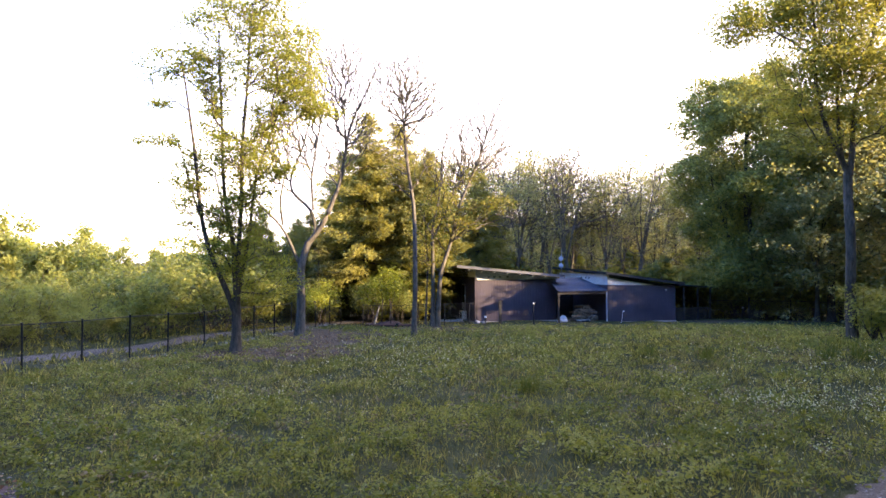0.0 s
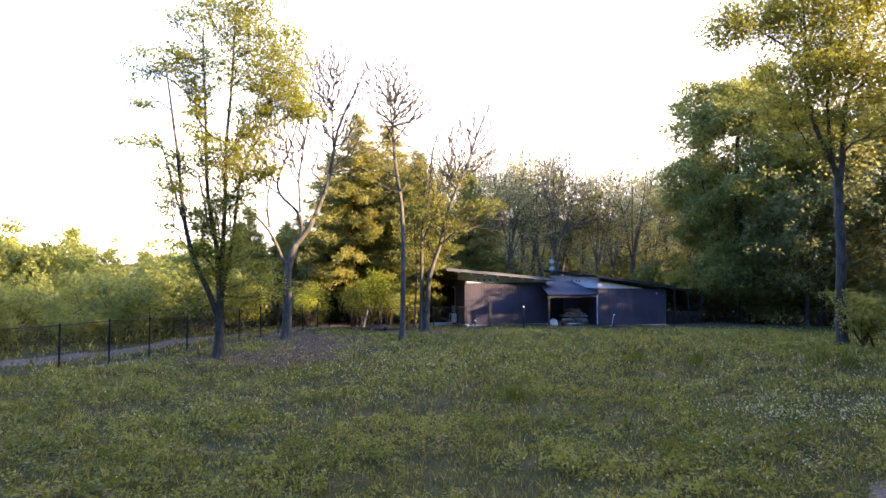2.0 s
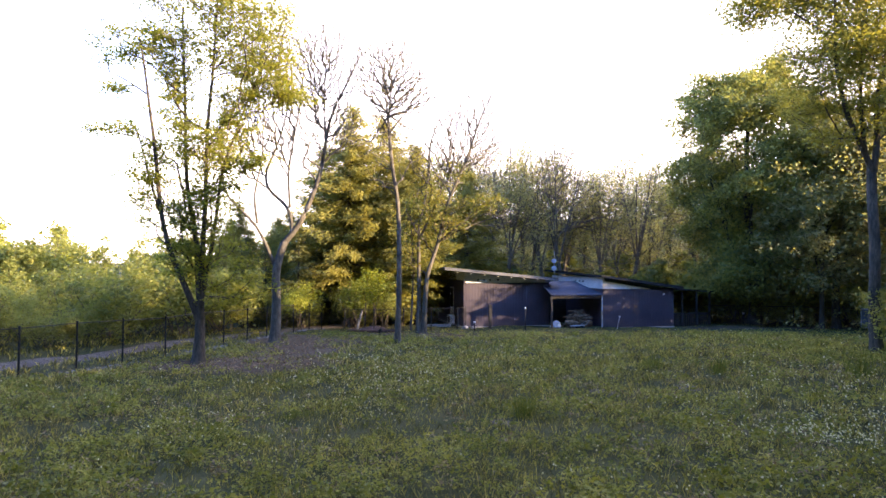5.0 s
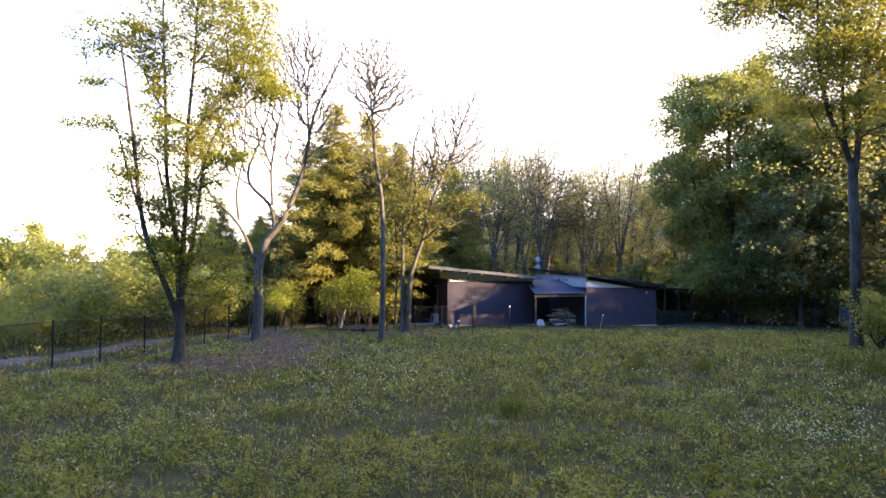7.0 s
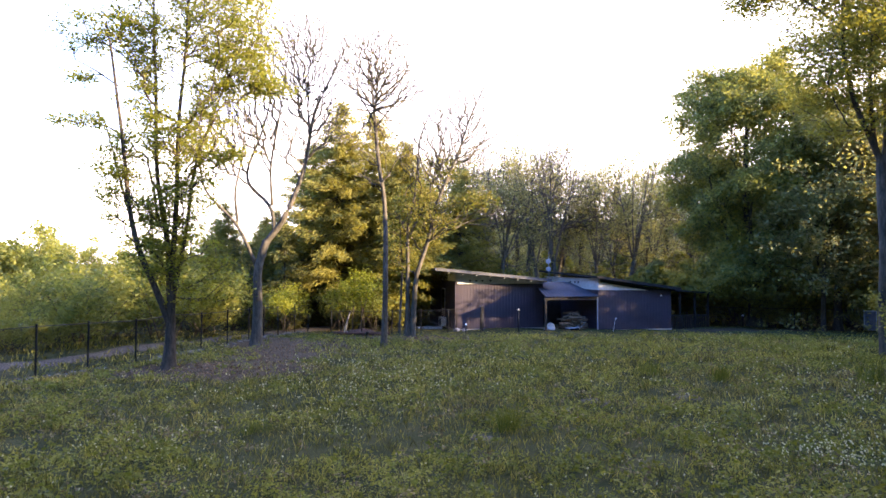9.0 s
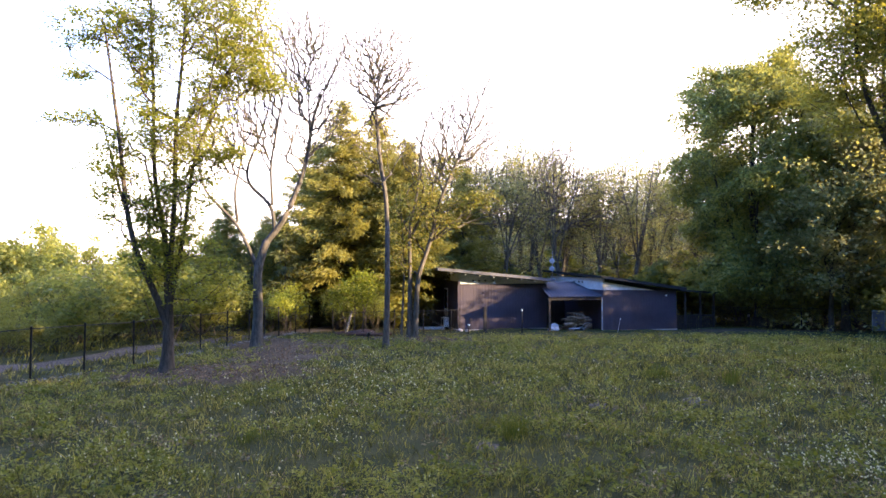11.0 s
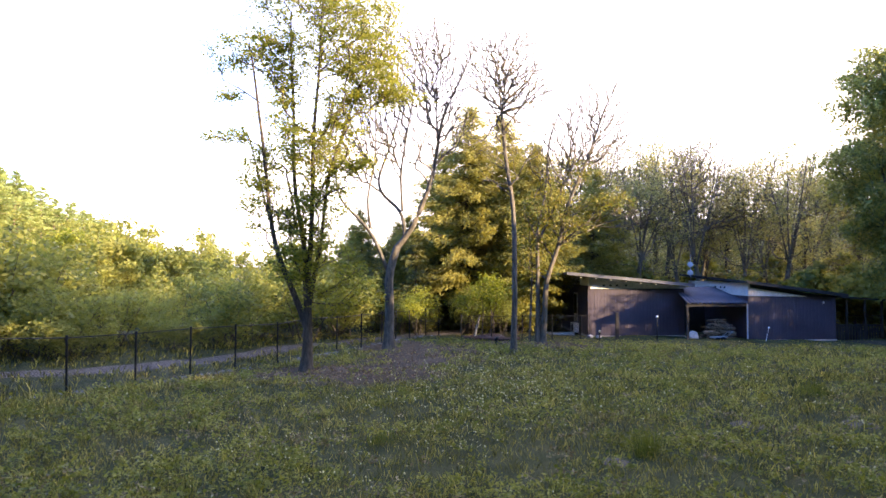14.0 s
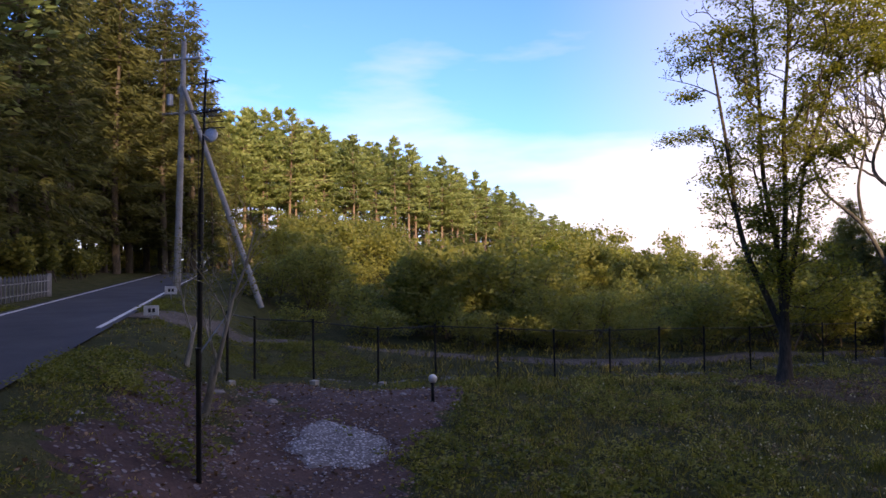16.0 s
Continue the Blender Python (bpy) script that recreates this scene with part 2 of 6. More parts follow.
def height(x, y):
    """The ground's height; works on numbers and arrays."""
    x, y = np.asarray(x, float), np.asarray(y, float)
    z = 0.35 - 0.03 * np.clip(y, -10, 48)
    z = z + 0.45 * smooth(-5, -11, x) * (1 - smooth(13, 24, y)) + 0.45 * smooth(6, 13, x) * (1 - smooth(22, 38, y))
    z = z - 0.12 * smooth(-8.5, -12, x) * smooth(16, 22, y) * (1 - smooth(27, 33, y))
    z = z - 0.34 * smooth(-10.3, -13.6, x) * smooth(10, 13.2, y) * (1 - smooth(17, 22, y))
    z = z + wave(x, y) * (1 - smooth(60, 120, np.hypot(x, y)))
    z = z + 12.0 * smooth(60, 112, y) * smooth(-14, 6, x)
    hill = 10.5 * smooth(24, 82, -x) * (1 - 0.55 * smooth(34, 75, y))
    s = (x - ROAD_P[0]) * ROAD_D[0] + (y - ROAD_P[1]) * ROAD_D[1]
    q = (x - ROAD_P[0]) * ROAD_N[0] + (y - ROAD_P[1]) * ROAD_N[1]
    wide = 3.8 + 0.35 * np.maximum(0, s - 15)
    f = smooth(0.15, 1, q / wide)
    up = road_z(s) - 0.05 + 0.10 * np.clip(-q - ROAD_W - 0.5, 0, 60) * smooth(-30, 10, s)
    # the track comes down from the road on a low ramp
    mid = np.interp(y, [9.8, 12.5, 15.5, 18.5, 21.2, 23.3], [-21.0, -22.5, -22.6, -21.0, -18.4, -16.0])
    ramp_z = np.interp(y, [10.0, 11.3, 12.7, 15.0, 17.7, 20.0, 22.0], [0, 0.05, 0.50, 0.54, 0.32, 0.15, 0])
    return up * (1 - f) + (z + hill) * f + ramp_z * (1 - smooth(1.5, 5.0, np.abs(x - mid)))


def ground_z(x, y):
    return float(height(x, y))


# ---- mesh helpers ----
def quad_mesh(name, verts, quads, mat, soft=False):
    me = bpy.data.meshes.new(name)
    verts, quads = np.asarray(verts, np.float32), np.asarray(quads, np.int32)
    k = quads.shape[1]
    me.vertices.add(len(verts))
    me.vertices.foreach_set("co", verts.ravel())
    me.loops.add(quads.size)
    me.loops.foreach_set("vertex_index", quads.ravel())
    me.polygons.add(len(quads))
    me.polygons.foreach_set("loop_start", np.arange(0, quads.size, k, dtype=np.int32))
    if soft:
        me.polygons.foreach_set("use_smooth", np.ones(len(quads), bool))
    me.update(calc_edges=True)
    me.materials.append(mat)
    return me


def part(name, data, mat, parent=None, label=""):
    """One mesh object out of a bmesh or a mesh, under a thing or a part."""
    if isinstance(data, bmesh.types.BMesh):
        me = bpy.data.meshes.new(name)
        data.to_mesh(me)
        data.free()
        me.materials.append(mat)
    else:
        me = data
    ob = new(name, me)
    if parent is not None:
        ob.parent = parent
    return tagged(ob, label)


def box(x0, x1, y0, y1, z0, z1, bevel=0.0, bm=None):
    bm = bm or bmesh.new()
    m = Matrix.LocRotScale(((x0 + x1) / 2, (y0 + y1) / 2, (z0 + z1) / 2), None, (x1 - x0, y1 - y0, z1 - z0))
    g = bmesh.ops.create_cube(bm, size=1, matrix=m)
    if bevel:
        es = list({e for v in g["verts"] for e in v.link_edges})
        bmesh.ops.bevel(bm, geom=es, offset=bevel, segments=1, affect="EDGES")
    return bm


def rod(a, b, r, sides=8, r2=None, bm=None):
    bm = bm or bmesh.new()
    a, b = Vector(a), Vector(b)
    m = Matrix.Translation((a + b) / 2) @ (b - a).to_track_quat("Z", "Y").to_matrix().to_4x4()
    bmesh.ops.create_cone(bm, cap_ends=True, segments=sides, radius1=r, radius2=r if r2 is None else r2, depth=(b - a).length, matrix=m)
    return bm


def ball(c, r, scale=(1, 1, 1), sub=2, bm=None):
    bm = bm or bmesh.new()
    m = Matrix.LocRotScale(c, None, scale)
    bmesh.ops.create_icosphere(bm, subdivisions=sub, radius=r, matrix=m)
    return bm


def prism(outline, y0, y1, bm=None):
    """An outline in x and z, drawn through from y0 to y1."""
    bm = bm or bmesh.new()
    a = [bm.verts.new((x, y0, z)) for x, z in outline]
    b = [bm.verts.new((x, y1, z)) for x, z in outline]
    bm.faces.new(a)
    bm.faces.new(b[::-1])
    for i in range(len(a)):
        j = (i + 1) % len(a)
        bm.faces.new((a[j], a[i], b[i], b[j]))
    bmesh.ops.recalc_face_normals(bm, faces=bm.faces)
    return bm


def tube(points, radii, sides):
    """Rings along a line, as vertices and quads."""
    p, r = np.asarray(points, float), np.asarray(radii, float)
    d = np.gradient(p, axis=0)
    d /= np.linalg.norm(d, axis=1)[:, None] + 1e-9
    ref = np.where(np.abs(d[:, 2:3]) > 0.9, np.array([[1.0, 0, 0]]), np.array([[0, 0, 1.0]]))
    u = np.cross(d, ref)
    u /= np.linalg.norm(u, axis=1)[:, None] + 1e-9
    w = np.cross(d, u)
    a = np.arange(sides) * 2 * np.pi / sides
    v = p[:, None] + r[:, None, None] * (u[:, None] * np.cos(a)[None, :, None] + w[:, None] * np.sin(a)[None, :, None])
    i = np.arange(len(p) - 1)[:, None] * sides
    k = np.arange(sides)[None]
    k2 = (k + 1) % sides
    f = np.stack([i + k, i + k2, i + sides + k2, i + sides + k], -1).reshape(-1, 4)
    return v.reshape(-1, 3), f


class Wood:
    """Collects tubes into one mesh of trunk and limbs."""

    def __init__(self):
        self.v, self.f, self.n = [], [], 0

    def add(self, points, radii, sides):
        v, f = tube(points, radii, sides)
        self.v.append(v)
        self.f.append(f + self.n)
        self.n += len(v)

    def mesh(self, name, mat):
        return quad_mesh(name, np.concatenate(self.v), np.concatenate(self.f), mat, True)


def unit(v):
    return v / (np.linalg.norm(v) + 1e-9)


def grow(wood, tips, rng, p, d, length, r, level, spec, r_end=0.25):
    """A limb from p along d, with its side limbs; the last ones leave tips for leaves."""
    last = spec["levels"]
    n = max(3 if level < 2 else 2, int(length / spec.get("step", 0.5)))
    n = min(n, 9)
    pts, dirs = [np.array(p, float)], [unit(np.array(d, float))]
    for i in range(n):
        q = dirs[-1] + rng.normal(0, spec.get("wobble", 0.12), 3) + np.array((0, 0, spec.get("rise", 0.0) if level == 0 else 0.0)) + np.array((0, 0, spec.get("lift", 0.05)))
        dirs.append(unit(q))
        pts.append(pts[-1] + dirs[-1] * length / n)
    pts = np.array(pts)
    t = np.linspace(0, 1, n + 1)
    if level < last or not spec.get("hidden"):
        wood.add(pts, r * (1 - t * (1 - r_end)), 7 if level == 0 else 5 if level == 1 else 3)
    if level >= last:
        k = spec.get("tips", 3)
        for f in np.linspace(0.35, 1.0, k):
            j = f * n
            a = int(min(j, n - 1))
            tips.append(pts[a] + (pts[a + 1] - pts[a]) * (j - a))
        return
    kids = spec["kids"][level]
    start = spec["start"][level]
    turn = rng.uniform(0, 6.28)
    for c in range(kids):
        f = start + (1 - start) * (c + rng.uniform(0.2, 0.8)) / kids
        j = f * n
        a = int(min(j, n - 1))
        q = pts[a] + (pts[a + 1] - pts[a]) * (j - a)
        dd = dirs[a + 1]
        side = unit(np.cross(dd, (0.3, 0.5, 0.8)))
        other = np.cross(dd, side)
        turn += 2.4 + rng.normal(0, 0.35)
        ang = radians(spec["angle"][level]) * rng.uniform(0.75, 1.25)
        nd = dd * math.cos(ang) + (side * math.cos(turn) + other * math.sin(turn)) * math.sin(ang)
        ll = length * spec["ratio"][level] * rng.uniform(0.7, 1.2) * (0.35 + 0.85 * f if level == 0 and spec.get("wide_top") else 1.15 - 0.6 * f)
        rr = max(r * (1 - f * (1 - r_end)) * spec.get("thin", 0.6), spec.get("rmin", 0.006))
        grow(wood, tips, rng, q, nd, ll, rr, level + 1, spec)


def leaves(name, points, rng, per, spread, size, mat, aspect=0.55, flat=0.5):
    """Many single leaves or sprigs round the given points, one mesh."""
    points = np.asarray(points, float)
    c = np.repeat(points, per, axis=0) + rng.normal(0, 1, (len(points) * per, 3)) * np.asarray(spread)
    n = len(c)
    l = rng.normal(0, 1, (n, 3)) * np.array((1, 1, 1 - flat))
    l /= np.linalg.norm(l, axis=1)[:, None] + 1e-9
    w = np.cross(l, rng.normal(0, 1, (n, 3)) * np.array((1 - flat * 0.6, 1 - flat * 0.6, 1)))
    w /= np.linalg.norm(w, axis=1)[:, None] + 1e-9
    s = size * rng.uniform(0.55, 1.35, (n, 1))
    droop = np.array((0, 0, -0.12)) * s
    v = np.stack([c - l * s, c + w * s * aspect + droop, c + l * s, c - w * s * aspect + droop * 0.2], 1).reshape(-1, 3)
    return quad_mesh(name, v, np.arange(4 * n).reshape(-1, 4), mat)


def sprays(name, points, ways, rng, per, spread, size, mat, aspect=0.17, fan=0.55, droop=0.15):
    """Needle sprigs that point outward along their limbs, one mesh."""
    points, ways = np.repeat(np.asarray(points, float), per, axis=0), np.repeat(np.asarray(ways, float), per, axis=0)
    n = len(points)
    c = points + rng.normal(0, 1, (n, 3)) * np.asarray(spread)
    l = ways + rng.normal(0, fan, (n, 3)) * (1, 1, 0.5) - np.array((0, 0, droop))
    l /= np.linalg.norm(l, axis=1)[:, None] + 1e-9
    w = np.cross(l, rng.normal(0, 1.0, (n, 3)) + (0, 0, 0.35))
    w /= np.linalg.norm(w, axis=1)[:, None] + 1e-9
    s = size * rng.uniform(0.55, 1.35, (n, 1))
    dip = np.array((0, 0, -0.25)) * s
    v = np.stack([c - l * s * 0.6, c + w * s * aspect, c + l * s + dip, c - w * s * aspect], 1).reshape(-1, 3)
    return quad_mesh(name, v, np.arange(4 * n).reshape(-1, 4), mat)


def set_down(thing, x, y, turn=0.0, size=1.0, tall=1.0, sink=0.05):
    thing.matrix_basis = pose(x, y, ground_z(x, y) - sink, 0, 0, turn)
    thing.scale = (size, size, size * tall)
    return thing


def tree_thing(name, wood, bark, crowns, label, category="tree", group=""):
    t = tagged(new(name), label, category, group)
    part("trunk", wood.mesh("trunk", bark), bark, t)
    for me in crowns:
        part("crown", me, None, t)
    return t


def again(thing, x, y, turn=0.0, size=1.0, tall=1.0, sink=0.05):
    c = copy_thing(thing, Matrix())
    return set_down(c, x, y, turn, size, tall, sink)


# ---- ground, road, track and yard ----
def ground_material():
    m, n, l, b = material("meadow_ground", 0.95, 0.0, 0.1)
    g = n.new("ShaderNodeNewGeometry").outputs["Position"]
    big = noise_node(n, l, 0.22, 4.0, 0.6, g)
    mid = noise_node(n, l, 1.4, 5.0, 0.65, g)
    fine = noise_node(n, l, 16.0, 4.0, 0.7, g)
    grass = ramp(n, l, mid.outputs["Fac"], [(0.28, (0.035, 0.04, 0.016)), (0.5, (0.06, 0.065, 0.024)), (0.72, (0.10, 0.092, 0.04))])
    soil = ramp(n, l, mid.outputs["Fac"], [(0.3, (0.05, 0.037, 0.023)), (0.7, (0.135, 0.10, 0.064))])
    # bare earth under the trees by the boundary fence, ragged at its edge
    mask = None
    for cx, cy, rx, ry in ((-6.4, 24.3, 3.7, 2.7), (-5.0, 30.5, 2.8, 4.8), (-0.8, 36.6, 4.6, 1.8), (21.0, 42.6, 6.5, 1.3), (-7.0, 34.5, 2.2, 3.5)):
        s = n.new("ShaderNodeMapping")
        s.vector_type = "TEXTURE"
        s.inputs["Location"].default_value = (cx, cy, 0)
        s.inputs["Scale"].default_value = (rx, ry, 1000.0)
        l.new(g, s.inputs[0])
        d = n.new("ShaderNodeVectorMath")
        d.operation = "LENGTH"
        l.new(s.outputs[0], d.inputs[0])
        if mask is None:
            mask = d.outputs["Value"]
        else:
            k = n.new("ShaderNodeMath")
            k.operation = "MINIMUM"
            l.new(mask, k.inputs[0])
            l.new(d.outputs["Value"], k.inputs[1])
            mask = k.outputs[0]
    j = n.new("ShaderNodeMath")
    j.operation = "MULTIPLY_ADD"
    l.new(mid.outputs["Fac"], j.inputs[0])
    j.inputs[1].default_value = 1.1
    l.new(mask, j.inputs[2])
    bare = ramp(n, l, j.outputs[0], [(0.0, (1, 1, 1)), (0.98, (1, 1, 1)), (1.0, (0, 0, 0))])
    bare.color_ramp.elements[1].position = 0.90
    spots = ramp(n, l, big.outputs["Fac"], [(0.64, (0, 0, 0)), (0.70, (1, 1, 1))])
    c = mix(n, l, "MIX", spots.outputs[0], grass.outputs[0], soil.outputs[0])
    scaled = n.new("ShaderNodeMath")
    scaled.operation, scaled.use_clamp = "MULTIPLY", True
    scaled.inputs[1].default_value = 0.6
    l.new(j.outputs[0], scaled.inputs[0])
    edge = ramp(n, l, scaled.outputs[0], [(0.80, (1, 1, 1)), (0.97, (0, 0, 0))])
    c = mix(n, l, "MIX", edge.outputs[0], c, soil.outputs[0])
    f = ramp(n, l, fine.outputs["Fac"], [(0.3, (0.55, 0.55, 0.55)), (0.7, (1.35, 1.35, 1.35))])
    l.new(mix(n, l, "MULTIPLY", 0.9, c, f.outputs[0]), b.inputs["Base Color"])
    bump(n, l, b, fine.outputs["Fac"], 0.9, 0.06)
    return m


GROUND = ground_material()


def graded(lo, hi, step, far, count):
    near = np.arange(lo, hi + step / 2, step)
    out = np.geomspace(1, far, count)
    return np.concatenate([(lo - out)[::-1], near, hi + out])


gx, gy = graded(-34, 32, 0.6, 1500, 34), graded(-8, 56, 0.6, 1500, 34)
mx, my = np.meshgrid(gx, gy)
nx, ny = len(gx), len(gy)
gi = (np.arange(ny - 1)[:, None] * nx + np.arange(nx - 1)[None]).ravel()
ground = part("ground", quad_mesh("ground", np.stack([mx, my, height(mx, my)], -1).reshape(-1, 3),
                                  np.stack([gi, gi + 1, gi + nx + 1, gi + nx], 1), GROUND, True), GROUND)
tagged(ground, "uneven grassy meadow ground with bare brown patches", "ground", kind="structure")


def ribbon(name, line, width, lift, mat, label, category, cols=6, rough=0.0):
    """A strip that follows the ground along a line of x, y."""
    line = np.asarray(line, float)
    seg = np.linalg.norm(np.diff(line, axis=0), axis=1)
    at = np.concatenate([[0], np.cumsum(seg)])
    s = np.arange(0, at[-1], 0.6)
    x, y = np.interp(s, at, line[:, 0]), np.interp(s, at, line[:, 1])
    for _ in range(6):
        x[1:-1], y[1:-1] = (x[:-2] + 2 * x[1:-1] + x[2:]) / 4, (y[:-2] + 2 * y[1:-1] + y[2:]) / 4
    d = np.stack([np.gradient(x), np.gradient(y)], 1)
    d /= np.linalg.norm(d, axis=1)[:, None]
    side = np.stack([-d[:, 1], d[:, 0]], 1)
    u = np.linspace(-0.5, 0.5, cols)
    w = width * (1 + rough * (np.sin(s * 1.7) * 0.5 + np.sin(s * 0.63 + 1) * 0.5))
    px = x[:, None] + side[:, :1] * u[None] * w[:, None]
    py = y[:, None] + side[:, 1:] * u[None] * w[:, None]
    pz = height(px, py) + lift
    pz[:, 0] -= lift + 0.03
    pz[:, -1] -= lift + 0.03
    n = len(s)
    i = (np.arange(n - 1)[:, None] * cols + np.arange(cols - 1)[None]).ravel()
    me = quad_mesh(name, np.stack([px, py, pz], -1).reshape(-1, 3), np.stack([i, i + 1, i + cols + 1, i + cols], 1), mat, True)
    return tagged(part(name, me, mat), label, category, kind="structure")


def road_point(s, q, lift=0.0):
    p = ROAD_P + ROAD_D * s + ROAD_N * q
    return (p[0], p[1], float(road_z(s)) + lift)


def road_strip(name, s0, s1, q0, q1, lift, mat, step=2.0):
    s = np.arange(s0, s1 + 0.01, step)
    v = [road_point(a, q, lift) for a in s for q in (q0, q1)]
    f = [(2 * i, 2 * i + 1, 2 * i + 3, 2 * i + 2) for i in range(len(s) - 1)]
    return quad_mesh(name, v, f, mat, True)


road = tagged(part("road", road_strip("road", -40, 100, -ROAD_W, 0.0, 0.012, ASPHALT), ASPHALT),
              "narrow grey asphalt road climbing into the woods", "road", kind="structure")
part("edge_line", road_strip("edge_line", 8, 100, -0.30, -0.16, 0.02, LINE_PAINT), LINE_PAINT, road, "worn white painted edge line")
part("edge_line", road_strip("edge_line", -40, 100, -ROAD_W + 0.2, -ROAD_W + 0.35, 0.02, LINE_PAINT), LINE_PAINT, road, "worn white painted edge line")

TRACK = [(-20.3, 8.7), (-21.2, 10.1), (-22.5, 12.5), (-22.6, 15.5), (-21.0, 18.5), (-18.4, 21.2), (-16.0, 23.3), (-14.4, 26.2), (-13.0, 29.2), (-11.7, 32.6), (-10.2, 37.0), (-7.2, 42.6), (-5.5, 47), (-5, 60)]
ribbon("track", TRACK, 2.3, 0.035, GRAVEL, "pale gravel track running along the outside of the fence", "track", rough=0.15)


def patch(name, inside, x0, x1, y0, y1, step, lift, mat, label, category):
    """A sheet of loose ground with a ragged edge, lying on the land."""
    xs, ys = np.arange(x0, x1, step), np.arange(y0, y1, step)
    X, Y = np.meshgrid(xs, ys)
    jag = 0.35 * np.sin(2.3 * X + 1.1 * np.sin(1.9 * Y)) + 0.25 * np.sin(4.1 * Y + 2.0 * np.sin(3.3 * X)) + 0.15 * np.sin(9.0 * X + 7.0 * Y)
    k = inside(X, Y) + jag * 0.35
    Z = height(X, Y) + np.where(k > 0.12, lift, -0.04)
    w = len(xs)
    i = (np.arange(len(ys) - 1)[:, None] * w + np.arange(w - 1)[None])
    keep = (k[:-1, :-1] > 0) | (k[1:, 1:] > 0)
    i = i[keep]
    f = np.stack([i, i + 1, i + w + 1, i + w], 1)
    used, inv = np.unique(f, return_inverse=True)
    v = np.stack([X, Y, Z], -1).reshape(-1, 3)[used]
    return tagged(part(name, quad_mesh(name, v, inv.reshape(-1, 4), mat, True), mat), label, category, kind="structure")


def yard_in(x, y):
    k = np.full(np.shape(x), 9.0)
    corners = ((-6.8, 6.3), (-3.0, 5.0), (-4.6, 7.4), (-6.5, 9.4), (-8.3, 11.4), (-9.4, 13.6), (-11.0, 13.7), (-13.6, 11.0), (-12.9, 9.2))
    # outline in two convex pieces, taken as the larger of both
    def piece(pts):
        d = np.full(np.shape(x), 9.0)
        for (x0, y0), (x1, y1) in zip(pts, pts[1:] + pts[:1]):
            n = math.hypot(x1 - x0, y1 - y0)
            d = np.minimum(d, ((x1 - x0) * (y - y0) - (y1 - y0) * (x - x0)) / n)
        return d
    a = piece([corners[0], corners[1], corners[2], corners[3], corners[8]])
    b = piece([corners[8], corners[3], corners[4], corners[5], corners[6], corners[7]])
    return np.maximum(a, b) * 1.0


def white_in(x, y):
    a = np.cos(radians(-30)) * (x + 8.3) + np.sin(radians(-30)) * (y - 9.05)
    b = -np.sin(radians(-30)) * (x + 8.3) + np.cos(radians(-30)) * (y - 9.05)
    return (1 - np.hypot(a / 1.05, b / 0.85)) * 1.4


def drive_in(x, y):
    return np.minimum((x * 0.58 - (y - 8.3) * 0.82 - 2.95) * 1.0, np.minimum(np.minimum(10.5 - y, 14 - x), np.minimum(x - 1.9, (x - ROAD_P[0]) * ROAD_N[0] + (y - ROAD_P[1]) * ROAD_N[1] - 0.4)))


patch("yard", yard_in, -15, -5, 4.5, 13.5, 0.18, 0.03, YARD_DIRT, "stony reddish-brown earth yard", "yard")
def bank_in(x, y):
    q = (x - ROAD_P[0]) * ROAD_N[0] + (y - ROAD_P[1]) * ROAD_N[1]
    s = (x - ROAD_P[0]) * ROAD_D[0] + (y - ROAD_P[1]) * ROAD_D[1]
    return np.minimum(np.minimum(q - 1.2, 3.2 - q), np.minimum(s + 5.0, 3.4 - s)) * 0.6


patch("bank", bank_in, -18, -1, 0.5, 13, 0.2, 0.02, YARD_DIRT, "steep stony earth bank below the road", "bank")
patch("gravel_patch", white_in, -10.2, -6.5, 7.3, 10.8, 0.1, 0.055, GRAVEL_WHITE, "small patch of white crushed gravel on the yard", "gravel")
patch("drive", drive_in, 1, 16, -4, 11, 0.1, 0.03, GRAVEL, "grey gravel drive at the edge of the meadow", "drive")


def bare_spot(cx, cy, rx, ry):
    return lambda x, y: (1 - np.hypot((x - cx) / rx, (y - cy) / ry)) * 1.2


for cx, cy, rx, ry in ((1.6, 15.0, 0.3, 0.36), (4.6, 18.6, 0.42, 0.5), (6.9, 18.9, 0.42, 0.45), (5.9, 15.0, 0.3, 0.35)):
    patch("bare_patch", bare_spot(cx, cy, rx, ry), cx - 2, cx + 2, cy - 2, cy + 2, 0.12, 0.012, GRAVEL, "bare stony patch in the meadow", "ground")


# ---- the trees by the fence ----
def multi_stem(seed, stems, spec, trunk_h, trunk_r, lean=(0, 0)):
    """A short trunk that divides into the given stems: (azimuth, spread, length, radius)."""
    rng = np.random.default_rng(seed)
    wood, tips = Wood(), []
    z = np.linspace(0, trunk_h, 5)
    flare = np.array((1.5, 1.12, 1.0, 0.98, 0.95))
    wood.add(np.stack([lean[0] * z + 0.05 * np.sin(z * 2), lean[1] * z, z], 1), trunk_r * flare, 10)
    top = np.array((lean[0] * trunk_h + 0.05 * math.sin(trunk_h * 2), lean[1] * trunk_h, trunk_h))
    for az, out, length, r in stems:
        a = radians(az)
        d = np.array((math.sin(a) * out, math.cos(a) * out, 1.0))
        grow(wood, tips, rng, top - np.array((0, 0, 0.12)) + 0.3 * trunk_r * d * np.array((1, 1, 0)), d, length, r, 0, spec)
    return wood, tips, rng


